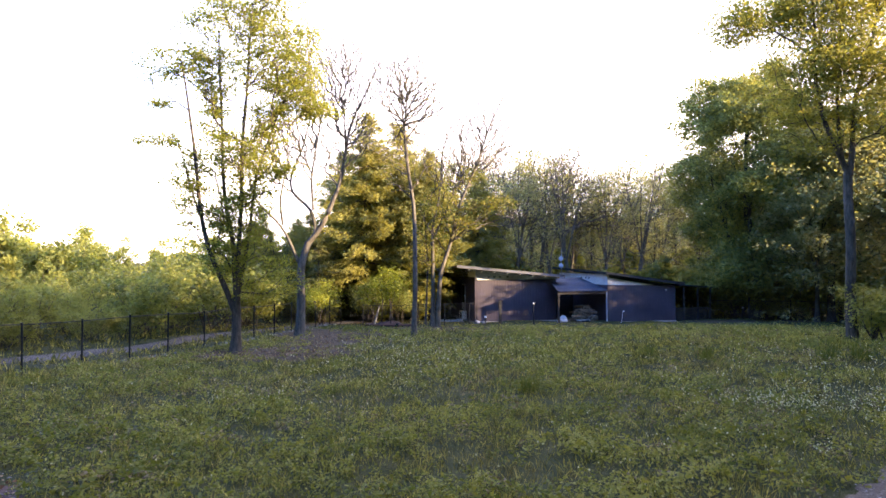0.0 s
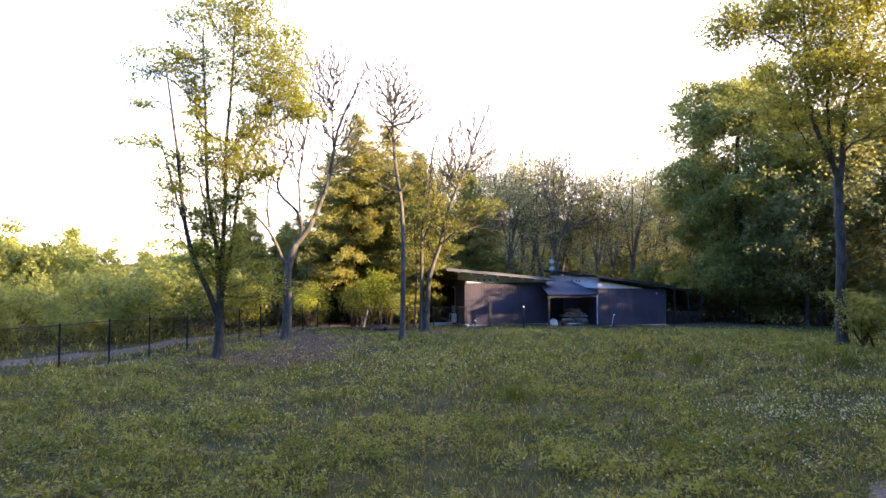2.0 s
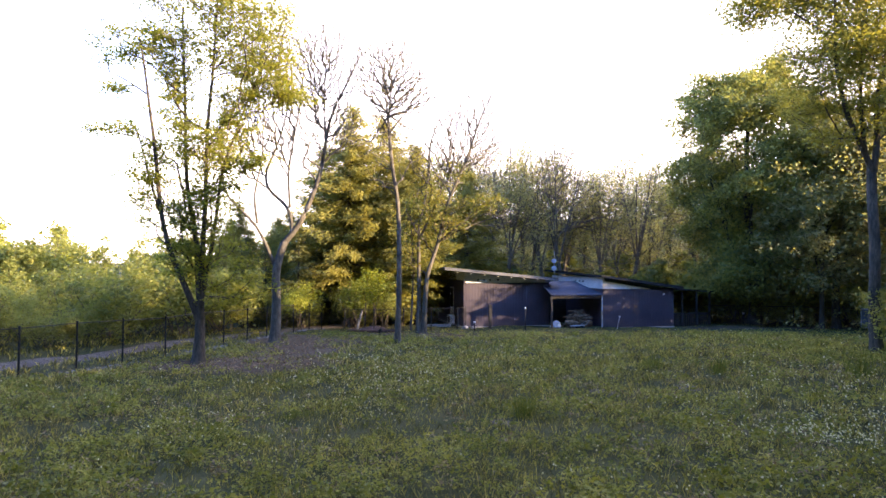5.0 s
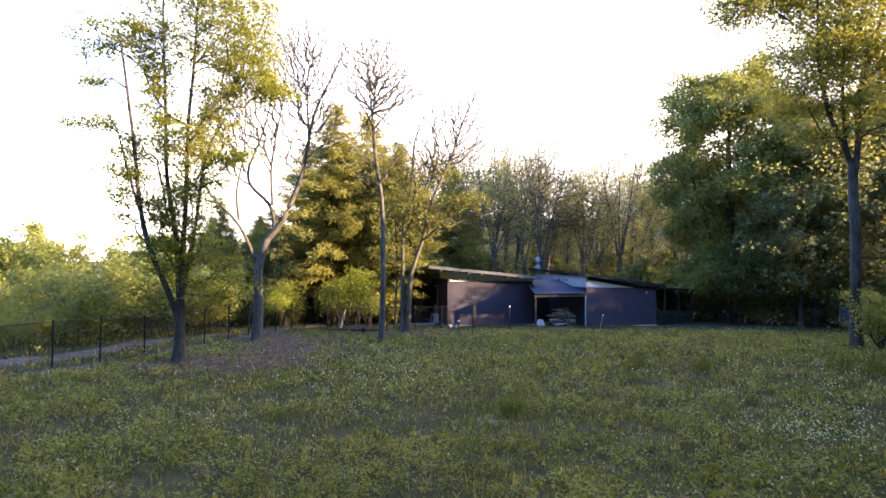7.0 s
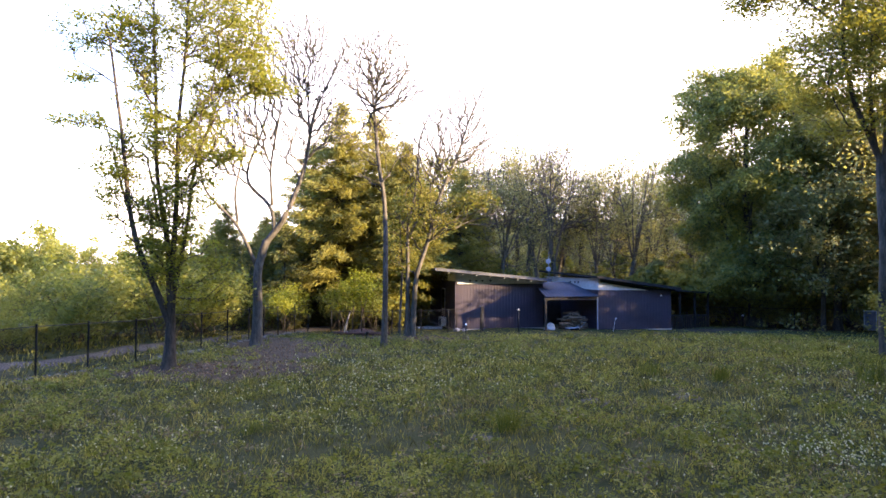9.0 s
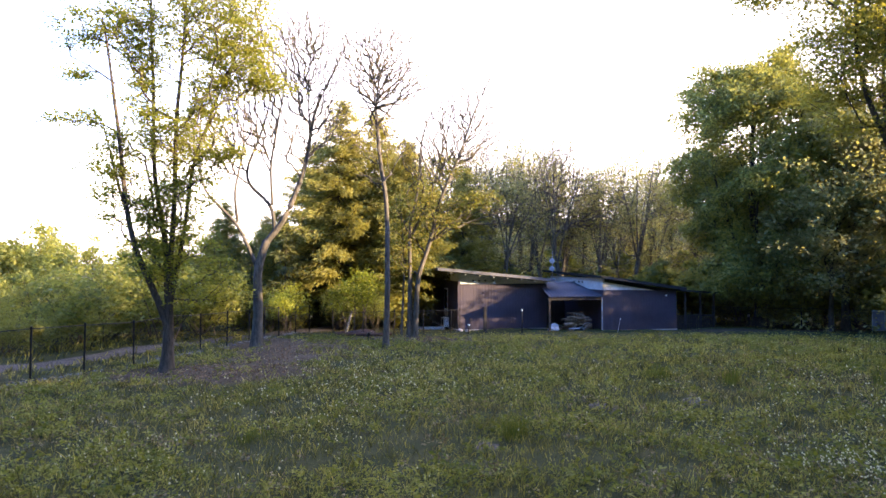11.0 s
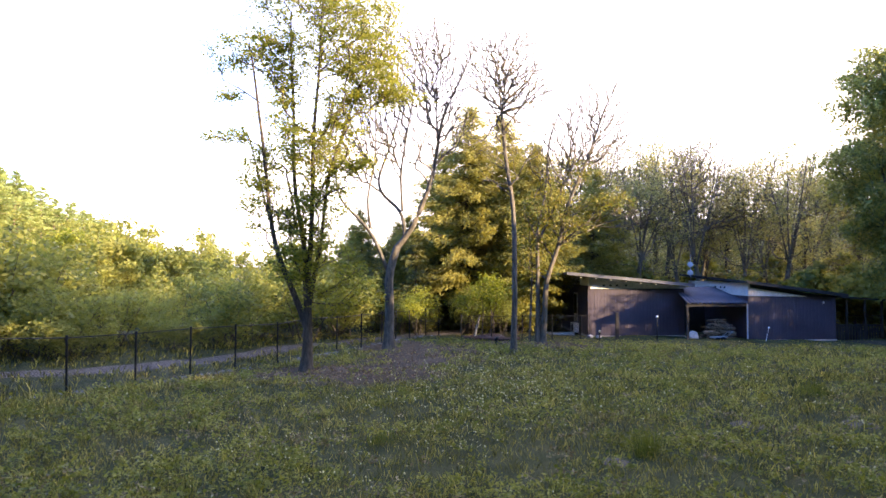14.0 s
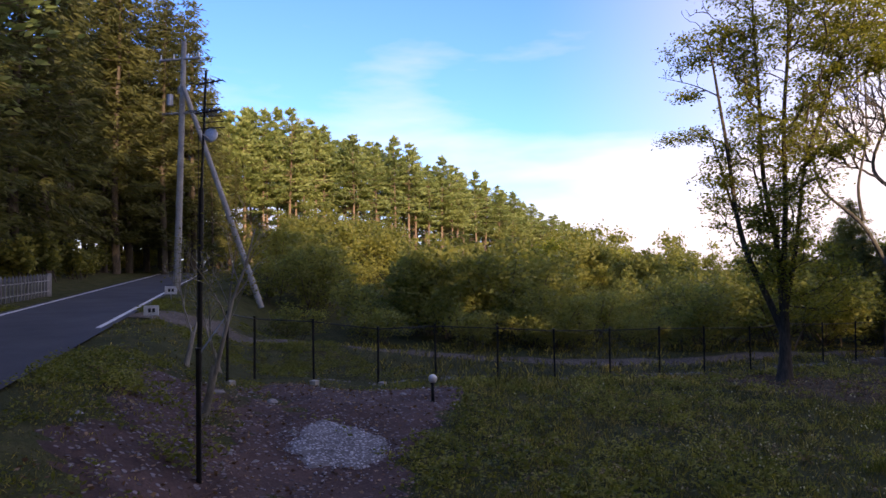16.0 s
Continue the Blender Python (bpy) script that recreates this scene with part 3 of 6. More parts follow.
def colonise(wood, rng, stems, targets, tip_r, climb=0.7, wander=0.06, reach=0.42):
    """Grows limbs and twigs from the stems to the targets, each from the nearest wood below it; limbs thicken by what they carry.
    stems: (radius below, radius above, drift in y, [(x, z), ...])."""
    T = np.asarray(targets, float)
    best, source = np.full(len(T), 1e9), np.zeros(len(T), int)
    runs, node_p, node_d, node_of, node_len = [], [], [], [], []

    def settle(p, run, first, base):
        along = base + np.concatenate([[0], np.cumsum(np.linalg.norm(np.diff(p, axis=0), axis=1))])
        d = np.gradient(p, axis=0)
        d /= np.linalg.norm(d, axis=1)[:, None] + 1e-9
        q = p[first:]
        gap = np.linalg.norm(T[:, None] - q[None], axis=2)
        cost = gap + reach * along[None, first:] + climb * np.maximum(0, q[None, :, 2] - T[:, None, 2] + 0.35 * gap)
        k = cost.argmin(axis=1)
        c = cost[np.arange(len(T)), k]
        near = c < best
        best[near] = c[near]
        source[near] = len(node_p) + k[near]
        for j in range(first, len(p)):
            node_p.append(p[j])
            node_d.append(d[j])
            node_of.append((run, j))
            node_len.append(along[j])

    for r0, r1, drift, way in stems:
        way = np.array(way, float)
        s = np.concatenate([[0], np.cumsum(np.linalg.norm(np.diff(way, axis=0), axis=1))])
        at = np.linspace(0, s[-1], max(5, int(s[-1] / 0.3)))
        x, z = np.interp(at, s, way[:, 0]), np.interp(at, s, way[:, 1])
        for _ in range(3):
            x[1:-1], z[1:-1] = (x[:-2] + 2 * x[1:-1] + x[2:]) / 4, (z[:-2] + 2 * z[1:-1] + z[2:]) / 4
        u = at / s[-1]
        y = drift * u + 0.06 * np.sin(at * 1.3 + drift * 9) * (1 - (u - 1) ** 8)
        p = np.stack([x, y, z], 1)
        r = r0 + (r1 - r0) * u ** 0.8
        if z[0] < 0.05:
            r = r * (1 + 0.55 * np.exp(-at / 0.35))
        runs.append([p, r, None, None])
        settle(p, len(runs) - 1, 1, -at[-1])
    left = np.ones(len(T), bool)
    for _ in range(len(T)):
        i = int(np.where(left, best, 1e9).argmin())
        left[i] = False
        p0, d0 = node_p[source[i]], node_d[source[i]]
        span = T[i] - p0
        L = np.linalg.norm(span)
        k = int(np.clip(L / 0.3 + 2, 3, 9))
        u = np.linspace(0, 1, k)[:, None]
        c = p0 + (0.5 * d0 + 0.55 * span / (L + 1e-9)) * L * 0.5
        p = p0 * (1 - u) ** 2 + 2 * c * u * (1 - u) + T[i] * u * u
        p[1:-1] += rng.normal(0, wander * min(L, 1.2) * 0.5, (k - 2, 3))
        runs.append([p, None, node_of[source[i]], np.ones(k)])
        settle(p, len(runs) - 1, 1, node_len[source[i]])
    for p, r, parent, load in runs[::-1]:
        if parent is not None and runs[parent[0]][3] is not None:
            runs[parent[0]][3][:parent[1] + 1] += load[0]
    for p, r, parent, load in runs:
        if r is None:
            r = tip_r * np.minimum(load, 90) ** 0.32 * np.linspace(1, 0.8, len(p))
        wood.add(p, r, 10 if r[0] > 0.1 else 6 if r[0] > 0.035 else 3)


def within(rng, masses, gap=None, scale=1.2, swell=1.0):
    """Points spread through egg-shaped masses: (centre, radii, count); noise leaves gaps."""
    out = []
    for c, r, n in masses:
        r, n = np.array(r) * swell, int(n * swell ** 2)
        v = rng.normal(0, 1, (n, 3))
        v /= np.linalg.norm(v, axis=1)[:, None]
        out.append(np.array(c) + v * np.array(r) * rng.random((n, 1)) ** 0.4)
    out = np.concatenate(out)
    if gap is not None:
        out = out[[noise.noise(Vector(p) / scale) > gap for p in out]]
    return out


# tall leafy tree with many upright stems
rng = np.random.default_rng(11)
STEMS_A = [(0.22, 0.13, 0.0, [(0, -0.1), (0.03, 1.2), (0.05, 2.4)]), (0.12, 0.03, -0.5, [(0.0, 1.6), (-0.45, 2.8), (-1.0, 4.1), (-1.35, 5.6), (-1.5, 8.2), (-2.0, 11.6)]),
           (0.055, 0.02, 0.5, [(-1.3, 5.2), (-1.9, 6.7), (-2.5, 8.5)]), (0.11, 0.03, 0.5, [(0.03, 2.2), (-0.1, 4.1), (-0.5, 6.2), (-0.7, 9.3), (-0.85, 13.0)]),
           (0.11, 0.03, -0.3, [(0.06, 2.3), (0.2, 5.4), (0.35, 8.9), (0.75, 13.6)]), (0.09, 0.025, 0.6, [(0.08, 2.2), (0.5, 5.0), (0.7, 7.0), (1.3, 9.0), (2.2, 11.2)]),
           (0.035, 0.008, 0.0, [(-1.8, 9.6), (-2.8, 10.3), (-4.2, 10.9)])]
leafy = within(rng, [((0.1, 0, 7.7), (1.5, 1.3, 0.9), 130), ((1.6, 0.2, 11.7), (1.8, 1.5, 1.7), 270), ((-1.3, 0, 11.5), (1.0, 0.9, 0.8), 90), ((-0.3, 0, 13.4), (1.7, 1.2, 0.9), 130), ((1.3, 0, 14.4), (1.5, 1, 0.9), 80),
                     ((-2.9, -0.2, 11.4), (0.75, 0.5, 0.6), 30), ((-3.1, 0, 9.9), (0.4, 0.3, 0.15), 9), ((-3.0, 0, 8.4), (1.0, 0.4, 0.25), 30), ((-1.8, 0, 6.7), (0.55, 0.5, 1.7), 84), ((-0.3, 0, 5.1), (1.1, 0.8, 1.6), 130),
                     ((-0.9, 0, 9.6), (0.55, 0.5, 1.4), 76), ((1.4, 0, 9.2), (0.8, 0.8, 0.9), 84), ((1.9, 0.1, 7.3), (0.7, 0.5, 0.3), 26), ((1.2, 0.3, 2.9), (1.3, 0.9, 0.9), 70), ((0.1, 0, 3.9), (1.5, 1.0, 1.2), 90), ((3.0, 0.5, 9.7), (1.1, 0.5, 0.35), 34), ((2.4, 0, 10.4), (1.0, 0.8, 0.9), 60), ((0.6, 0, 6.2), (1.0, 0.8, 1.0), 60)], -0.14, 0.6, 1.15)
bare = within(rng, [((-2.6, 0, 12.6), (0.8, 0.4, 0.9), 26), ((-3.6, 0, 10.9), (0.5, 0.3, 0.4), 10), ((0.2, 0, 10.2), (1.6, 0.8, 1.8), 40)])
wood = Wood()
colonise(wood, rng, STEMS_A, np.concatenate([leafy, bare]), 0.0105)
tree_a = tree_thing("tree", wood, BARK_GREY, [leaves("crown", leafy, rng, 44, (0.23, 0.23, 0.09), 0.057, LEAF_FRESH, 0.5, 0.55)],
                    "tall many-stemmed tree with fresh yellow-green leaves beside the fence")
set_down(tree_a, -8.1, 25.15)

# old crooked tree, nearly bare
rng = np.random.default_rng(23)
STEMS_B = [(0.24, 0.17, 0.0, [(0, -0.1), (0.08, 1.8), (0.04, 3.3), (0.45, 4.5)]), (0.15, 0.03, 0.3, [(0.4, 4.4), (1.25, 5.4), (2.05, 7.4), (2.5, 10.0), (3.9, 12.9)]),
           (0.10, 0.02, -0.6, [(0.05, 3.3), (-0.8, 5.2), (-2.3, 6.6), (-2.5, 8.0), (-2.2, 10.4)]), (0.10, 0.02, 0.5, [(0.8, 4.9), (0.7, 6.0), (-0.55, 6.9), (-0.6, 7.5), (0.1, 9.0), (0.8, 12.0)]),
           (0.07, 0.015, -0.3, [(-0.85, 5.3), (-1.0, 6.5), (-0.6, 8.2), (-0.5, 11.0)]), (0.07, 0.015, -0.5, [(0.68, 6.0), (0.6, 7.5), (1.2, 10.6), (1.5, 12.8)]), (0.05, 0.015, 0.5, [(2.35, 8.7), (2.2, 10.8), (2.3, 13.4)])]
bare = within(rng, [((1.5, 0, 12.6), (2.9, 1.8, 2.2), 1700), ((0.6, 0, 9.8), (3.2, 2.0, 2.0), 1000), ((-1.7, 0, 9.4), (1.7, 1.2, 2.2), 700), ((3.2, 0, 10.2), (0.9, 0.9, 1.7), 240)])
wood = Wood()
colonise(wood, rng, STEMS_B, bare, 0.0118, 0.9)
few = np.concatenate([bare[(bare[:, 2] < 9.5)][::9], bare[bare[:, 2] > 12][::14]])
tree_b = tree_thing("tree", wood, BARK_TWIG, [leaves("crown", few, rng, 6, (0.25, 0.25, 0.08), 0.05, LEAF_SPARSE)],
                    "old crooked pale-barked tree, nearly bare with few leaves")
set_down(tree_b, -7.4, 33.3, 0, 1.03, 1.06)

# straight slender bare tree, dividing high up
rng = np.random.default_rng(31)
STEMS_C = [(0.135, 0.07, 0.1, [(0, -0.1), (0.07, 2.4), (0.06, 4.7), (0.0, 6.2), (-0.25, 7.6), (-0.43, 9.6)]), (0.05, 0.012, -0.4, [(-0.42, 9.4), (-0.3, 11.0), (0.15, 12.1), (0.8, 12.9)]), (0.045, 0.012, 0.4, [(-0.42, 9.3), (-1.1, 10.5), (-1.7, 11.2)]),
           (0.045, 0.012, 0.5, [(-0.42, 9.5), (-0.65, 11.6), (-0.6, 13.0)]), (0.04, 0.012, -0.3, [(-0.4, 9.0), (0.3, 9.9), (1.7, 11.1)]), (0.035, 0.01, 0.2, [(0.0, 6.3), (-0.6, 6.9), (-1.1, 7.2)])]
bare = within(rng, [((-0.4, 0, 11.7), (1.8, 1.4, 1.8), 1250), ((0.7, 0, 10.8), (1.5, 0.9, 0.9), 340), ((-0.3, 0, 9.0), (2.0, 1.2, 1.5), 360), ((-0.5, 0, 7.0), (0.9, 0.6, 0.6), 26)])
wood = Wood()
colonise(wood, rng, STEMS_C, bare, 0.0115, 0.5)
tree_c = tree_thing("tree", wood, BARK_TWIG, [leaves("crown", bare[::4], rng, 3, 0.12, 0.035, LEAF_SPARSE)],
                    "straight slender bare tree with fine twigs and opening buds")
set_down(tree_c, -1.42, 32.35, 0, 1.08, 1.02)

# cluster of leaning stems beside the house
rng = np.random.default_rng(47)
STEMS_D = [(0.15, 0.03, 0.0, [(-0.1, -0.1), (-0.06, 2.6), (-0.1, 5.3), (0.35, 7.2), (0.5, 9.7), (1.0, 10.9)]), (0.16, 0.03, -0.5, [(0.15, -0.1), (0.33, 3.0), (0.9, 4.5), (1.4, 6.6), (2.4, 8.75), (3.1, 10.8), (3.9, 12.4)]),
           (0.045, 0.012, 0.4, [(2.3, 8.6), (3.4, 9.3), (4.3, 9.9)]), (0.07, 0.015, -0.8, [(1.0, 4.7), (2.25, 5.7), (4.0, 6.8)]), (0.045, 0.012, -0.6, [(2.2, 5.6), (3.8, 5.4), (5.0, 5.7)]),
           (0.07, 0.02, 0.4, [(-0.5, -0.1), (-0.35, 3.5), (-0.6, 7.0)]), (0.07, 0.02, 0.7, [(-0.05, 4.8), (1.0, 7.0), (1.7, 9.6), (2.2, 11.6)])]
leafy = within(rng, [((0.9, 0, 6.2), (2.0, 1.3, 1.5), 190), ((-0.5, 0.2, 4.4), (0.9, 0.8, 1.3), 60), ((3.4, -0.5, 6.6), (1.1, 0.7, 0.5), 40), ((1.6, 0, 8.2), (1.2, 0.8, 0.7), 40)])
bare = within(rng, [((2.7, 0, 10.5), (2.2, 1.3, 2.2), 1250), ((0.8, 0, 9.2), (1.5, 1.0, 1.9), 480), ((4.2, -0.4, 6.0), (1.0, 0.5, 0.6), 50)])
wood = Wood()
colonise(wood, rng, STEMS_D, np.concatenate([leafy, bare]), 0.0115, 0.7)
tree_d = tree_thing("tree", wood, BARK_PALE, [leaves("crown", leafy, rng, 16, (0.26, 0.26, 0.10), 0.075, LEAF_SPARSE)],
                    "clump of leaning pale stems with sparse yellowing leaves beside the house")
set_down(tree_d, -0.45, 37.6, 0, 1.06, 1.04)

# tall tree at the meadow's far side, forked high
rng = np.random.default_rng(58)
STEMS_R = [(0.19, 0.15, 0.0, [(0, -0.1), (-0.04, 2.4), (-0.06, 4.9), (-0.02, 6.3)]), (0.10, 0.03, 0.3, [(-0.03, 6.0), (-0.4, 6.9), (-0.85, 7.8), (-1.05, 9.4), (-1.05, 11.8), (-1.3, 13.6)]), (0.11, 0.03, -0.2, [(0.0, 6.0), (0.12, 7.3), (0.1, 8.3), (0.5, 9.7), (1.1, 12.2), (1.3, 14)]),
           (0.07, 0.02, -0.5, [(-0.25, 6.6), (-0.55, 8.6), (-0.35, 11.5), (-0.2, 14)]), (0.045, 0.012, -0.3, [(-1.05, 10.1), (-2.3, 10.9), (-3.9, 11.8)]), (0.06, 0.015, 0.4, [(0.3, 9.0), (1.6, 9.9), (3.2, 12.0)])]
leafy = within(rng, [((-1.0, 0, 9.8), (2.0, 1.8, 3.0), 420), ((1.7, 0, 10.2), (2.4, 2.0, 3.2), 430), ((0, 0, 13.2), (3.2, 2.2, 1.6), 340), ((-3.9, -0.2, 11.4), (1.0, 0.6, 0.85), 60), ((-2.4, 0, 12.0), (0.8, 0.6, 0.8), 50)], -0.22)
wood = Wood()
colonise(wood, rng, STEMS_R, leafy, 0.0085, 0.4)
tree_r = tree_thing("tree", wood, BARK_GREY, [leaves("crown", leafy, rng, 70, (0.3, 0.3, 0.17), 0.058, LEAF_LIGHT, 0.5, 0.4)],
                    "tall grey-barked tree, bare below and leafy above")
set_down(tree_r, 14.5, 22.6)

# broad dark maple at the wood's edge
rng = np.random.default_rng(64)
lumps = []
for k in range(150):
    v = unit(rng.normal(0, 1, 3))
    if v[2] > -0.92:
        size = rng.uniform(0.8, 1.45)
        c = v * np.array((5.3, 5.0, 7.6)) * rng.uniform(0.74, 1.02) + (0, 0, 10.6)
        lumps.append((tuple(c), (size, size, size * 0.85), int(12 * size)))
leafy = within(rng, lumps + [((0, 0, 9.0), (4.0, 3.8, 6.0), 220), ((0.3, -1.0, 3.6), (5.0, 4.0, 2.0), 240)])
wood = Wood()
colonise(wood, rng, [(0.42, 0.1, 0.5, [(0, -0.1), (0.1, 3.0), (-0.3, 9.0), (0.0, 15.0)]), (0.2, 0.05, -1.5, [(0.05, 2.4), (1.4, 6.0), (2.2, 12.0)]), (0.2, 0.05, 1.2, [(0, 2.2), (-1.5, 6.0), (-2.6, 11.0)]), (0.15, 0.04, -2.5, [(0, 3.0), (-0.8, 7.0), (-1.0, 11.0)])], leafy, 0.008)
tree_m = tree_thing("tree", wood, BARK_DARK, [leaves("crown", leafy, rng, 58, (0.36, 0.36, 0.22), 0.11, LEAF_MAPLE, 0.55, 0.3)],
                    "broad dense dark-green tree at the edge of the wood")
set_down(tree_m, 22.4, 46.0)


# ---- woodland: kinds of trees, each built once and set out again ----
def deciduous(seed, h, r, bark, mat, count, per, size, label, fork=0.32, wide=0.22, tip=0.012, low=0):
    """A woodland tree that forks into a rounded crown of fine twigs."""
    rng = np.random.default_rng(seed)
    stems = [(r, r * 0.75, 0.0, [(0, -0.1), (rng.normal(0, 0.1), h * fork * 0.5), (rng.normal(0, 0.2), h * fork)])]
    top = stems[0][3][-1]
    for k in range(6):
        x, drift = rng.uniform(-1, 1) * wide * h * 0.8, rng.uniform(-1, 1) * wide * h * 0.8
        stems.append((r * 0.36, 0.022, drift, [(top[0], h * fork * rng.uniform(0.85, 0.98)), (top[0] + 0.3 * x, h * (fork + 0.18)), (top[0] + 0.75 * x, h * 0.72), (top[0] + x, h * rng.uniform(0.82, 0.95))]))
    puffs = []
    for k in range(16):
        a, q = rng.uniform(0, 6.28), rng.random() ** 0.5
        puffs.append(((math.sin(a) * q * wide * h, math.cos(a) * q * wide * h, h * (0.93 - 0.36 * q * q - 0.2 * rng.random())), (h * 0.1, h * 0.1, h * 0.075), int(count / 16)))
    crown = within(rng, puffs)
    if low:
        crown = np.concatenate([crown, rng.normal(0, 1, (low, 3)) * (h * 0.15, h * 0.15, h * 0.12) + (0, 0, h * 0.36)])
    wood = Wood()
    colonise(wood, rng, stems, crown, tip, 0.6, 0.12)
    return tree_thing("woodland_tree", wood, bark, [leaves("crown", crown, rng, per, (0.34, 0.34, 0.2), size, mat)], label, "tree", "woodland trees")


def conifer(seed, h, r, wide, z0, mat, bark, label, tilt=-0.22, curl=0.12, per=5, size=0.32, whorl=0.55, name="conifer", group="conifers", arms=6, ragged=0.3):
    rng = np.random.default_rng(seed)
    wood, limbs = Wood(), Wood()
    z = np.linspace(0, h, 9)
    wood.add(np.stack([0.12 * np.sin(z * 0.3 + seed), 0.1 * np.cos(z * 0.27 + seed), z], 1), r * (1.02 - z / h), 7)
    pts, ways = [], []
    base_z = z0
    turn = 0.0
    while base_z < h * 0.985:
        for k in range(arms):
            zz = min(base_z + rng.uniform(-1.1, 1.1) * whorl, h * 0.99)
            f = max(0.0, (zz - z0) / (h - z0))
            L = wide * (1 - f) ** 0.75 * min(1.0, 0.55 + 2.2 * f) + 0.25
            turn += 2.4
            a = turn + rng.normal(0, 0.3)
            ll = L * rng.uniform(1 - ragged, 1.0 + ragged * 0.5)
            droop = tilt + rng.normal(0, 0.22)
            t = np.linspace(0, 1, 5)
            out = np.stack([np.sin(a) * t * ll, np.cos(a) * t * ll, zz + (droop * t + curl * t * t) * ll], 1)
            out[:, 0] += 0.12 * math.sin(zz * 0.3 + seed)
            limbs.add(out, 0.035 * (1 - 0.8 * t) * (0.5 + ll / 3), 3)
            m = max(2, int(ll / 0.34))
            for u in np.linspace(0.22, 1.0, m):
                q = out[0] + (out[-1] - out[0]) * u
                q[2] = np.interp(u, t, out[:, 2])
                pts.append(q)
                ways.append(unit(out[-1] - out[0]))
        base_z += whorl * rng.uniform(0.75, 1.25)
    me = sprays("crown", pts, ways, rng, per, (0.24, 0.24, 0.14), size, mat, 0.2)
    thing = tree_thing(name, wood, bark, [me], label, "tree", group)
    tagged(part("branchwork", limbs.mesh("branchwork", bark), bark, thing), kind="stuff")
    return thing


def pine(seed, h, r, wide, z0, mat, bark, label, per=9, size=0.3):
    """Bare below, then tiers of flat needle pads under a rounded point."""
    rng = np.random.default_rng(seed)
    wood, pts, ways, reach = Wood(), [], [], []
    z = np.linspace(0, h, 9)
    wood.add(np.stack([0.2 * np.sin(z * 0.2 + seed), 0.15 * np.cos(z * 0.22 + seed), z], 1), r * (1.03 - z / h), 7)
    for k in range(7):
        a, b = rng.uniform(0, 6.28), rng.uniform(0.25, z0 / h) * h
        wood.add([(0, 0, b), (math.sin(a) * 0.8, math.cos(a) * 0.8, b + 0.1), (math.sin(a) * 1.3, math.cos(a) * 1.3, b - 0.1)], (0.03, 0.02, 0.01), 3)
    zz = z0
    while zz < h - 0.15:
        f = (zz - z0) / (h - z0)
        L = wide * min(1.0, (1 - f) * 1.5) ** 0.8 * (0.62 + 0.38 * min(1, f * 3.5)) + 0.12
        for k in range(7 if f < 0.75 else 5):
            b, a = zz + rng.uniform(-0.22, 0.22), rng.uniform(0, 6.28)
            ll = L * rng.uniform(0.55, 1.22)
            t = np.linspace(0, 1, 4)
            rise = 0.08 + 0.35 * f * f
            out = np.stack([np.sin(a) * t * ll, np.cos(a) * t * ll, b + rise * t * t * ll], 1)
            wood.add(out, 0.045 * (1 - 0.8 * t), 3)
            for u in (0.4, 0.62, 0.82, 1.0):
                pts.append(out[0] + (out[-1] - out[0]) * u)
                ways.append((math.sin(a) * 0.9, math.cos(a) * 0.9, 0.22 + 0.5 * f))
                reach.append(0.13 + 0.1 * ll)
        zz += rng.uniform(0.62, 0.9)
    pts += [(0, 0, h - 0.1), (0, 0, h + 0.1)]
    ways += [(0, 0, 1.0)] * 2
    reach += [0.06] * 2
    off = np.asarray(reach)[:, None, None] * rng.normal(0, 1, (len(pts), per, 3)) * (1, 1, 0.33)
    me = sprays("crown", (np.asarray(pts, float)[:, None] + off).reshape(-1, 3), np.repeat(np.asarray(ways, float), per, axis=0), rng, 1, 0.02, size, mat, 0.3, 0.4, 0.0)
    return tree_thing("pine", wood, bark, [me], label, "tree", "pines on the hill")


def shrub(seed, h, wide, mat, label, per=9, size=0.16, name="shrub", group="shrub belt", stems=7, kids=(5, 3), bare=0.0):
    s = dict(levels=2, kids=kids, start=(0.2, 0.2), angle=(38, 45), ratio=(0.5, 0.5), wobble=0.12, lift=0.05, step=1.2, thin=0.6, tips=3, hidden=per > 5)
    rng = np.random.default_rng(seed)
    wood, tips = Wood(), []
    for k in range(stems):
        a, o = rng.uniform(0, 6.28), rng.uniform(0.05, 0.75) * wide / h
        p = rng.normal(0, wide * 0.16, 3) * (1, 1, 0)
        grow(wood, tips, rng, p, (math.sin(a) * o * 1.6, math.cos(a) * o * 1.6, 1.0), h * rng.uniform(0.6, 0.9), 0.045, 0, s)
    tips = [t for t in tips if t[2] > bare]
    return tree_thing(name, wood, BARK_GREY, [leaves("crown", tips, rng, per, (h * 0.075, h * 0.075, h * 0.05), size, mat)], label, "shrub", group)


rs = random.Random(7)

# firs and larches behind the fence trees
fir = conifer(3, 15.0, 0.24, 4.5, 3.0, NEEDLE_FIR, BARK_DARK, "tall fir with warm green drooping branches behind the meadow", per=34, size=0.17, whorl=0.46, arms=7, ragged=0.36)
set_down(fir, -5.4, 46.0, 20)
for x, y, s, k in ((-3.2, 48.0, 0.98, 1.0), (-1.0, 45.5, 0.80, 1.02), (-7.6, 49.5, 0.86, 1.0), (-1.2, 51.5, 0.84, 1.0), (-9.6, 47.0, 0.55, 0.95), (-11.3, 50.5, 0.52, 1.0), (-5.8, 53.0, 0.92, 1.0), (-2.5, 55.0, 0.9, 1.0), (3.2, 55.2, 0.8, 1.0), (-14.1, 50.0, 0.58, 1.0), (-12.2, 52.5, 0.5, 1.0), (-15.8, 53.0, 0.52, 1.0)):
    again(fir, x, y, rs.uniform(0, 360), s, k)
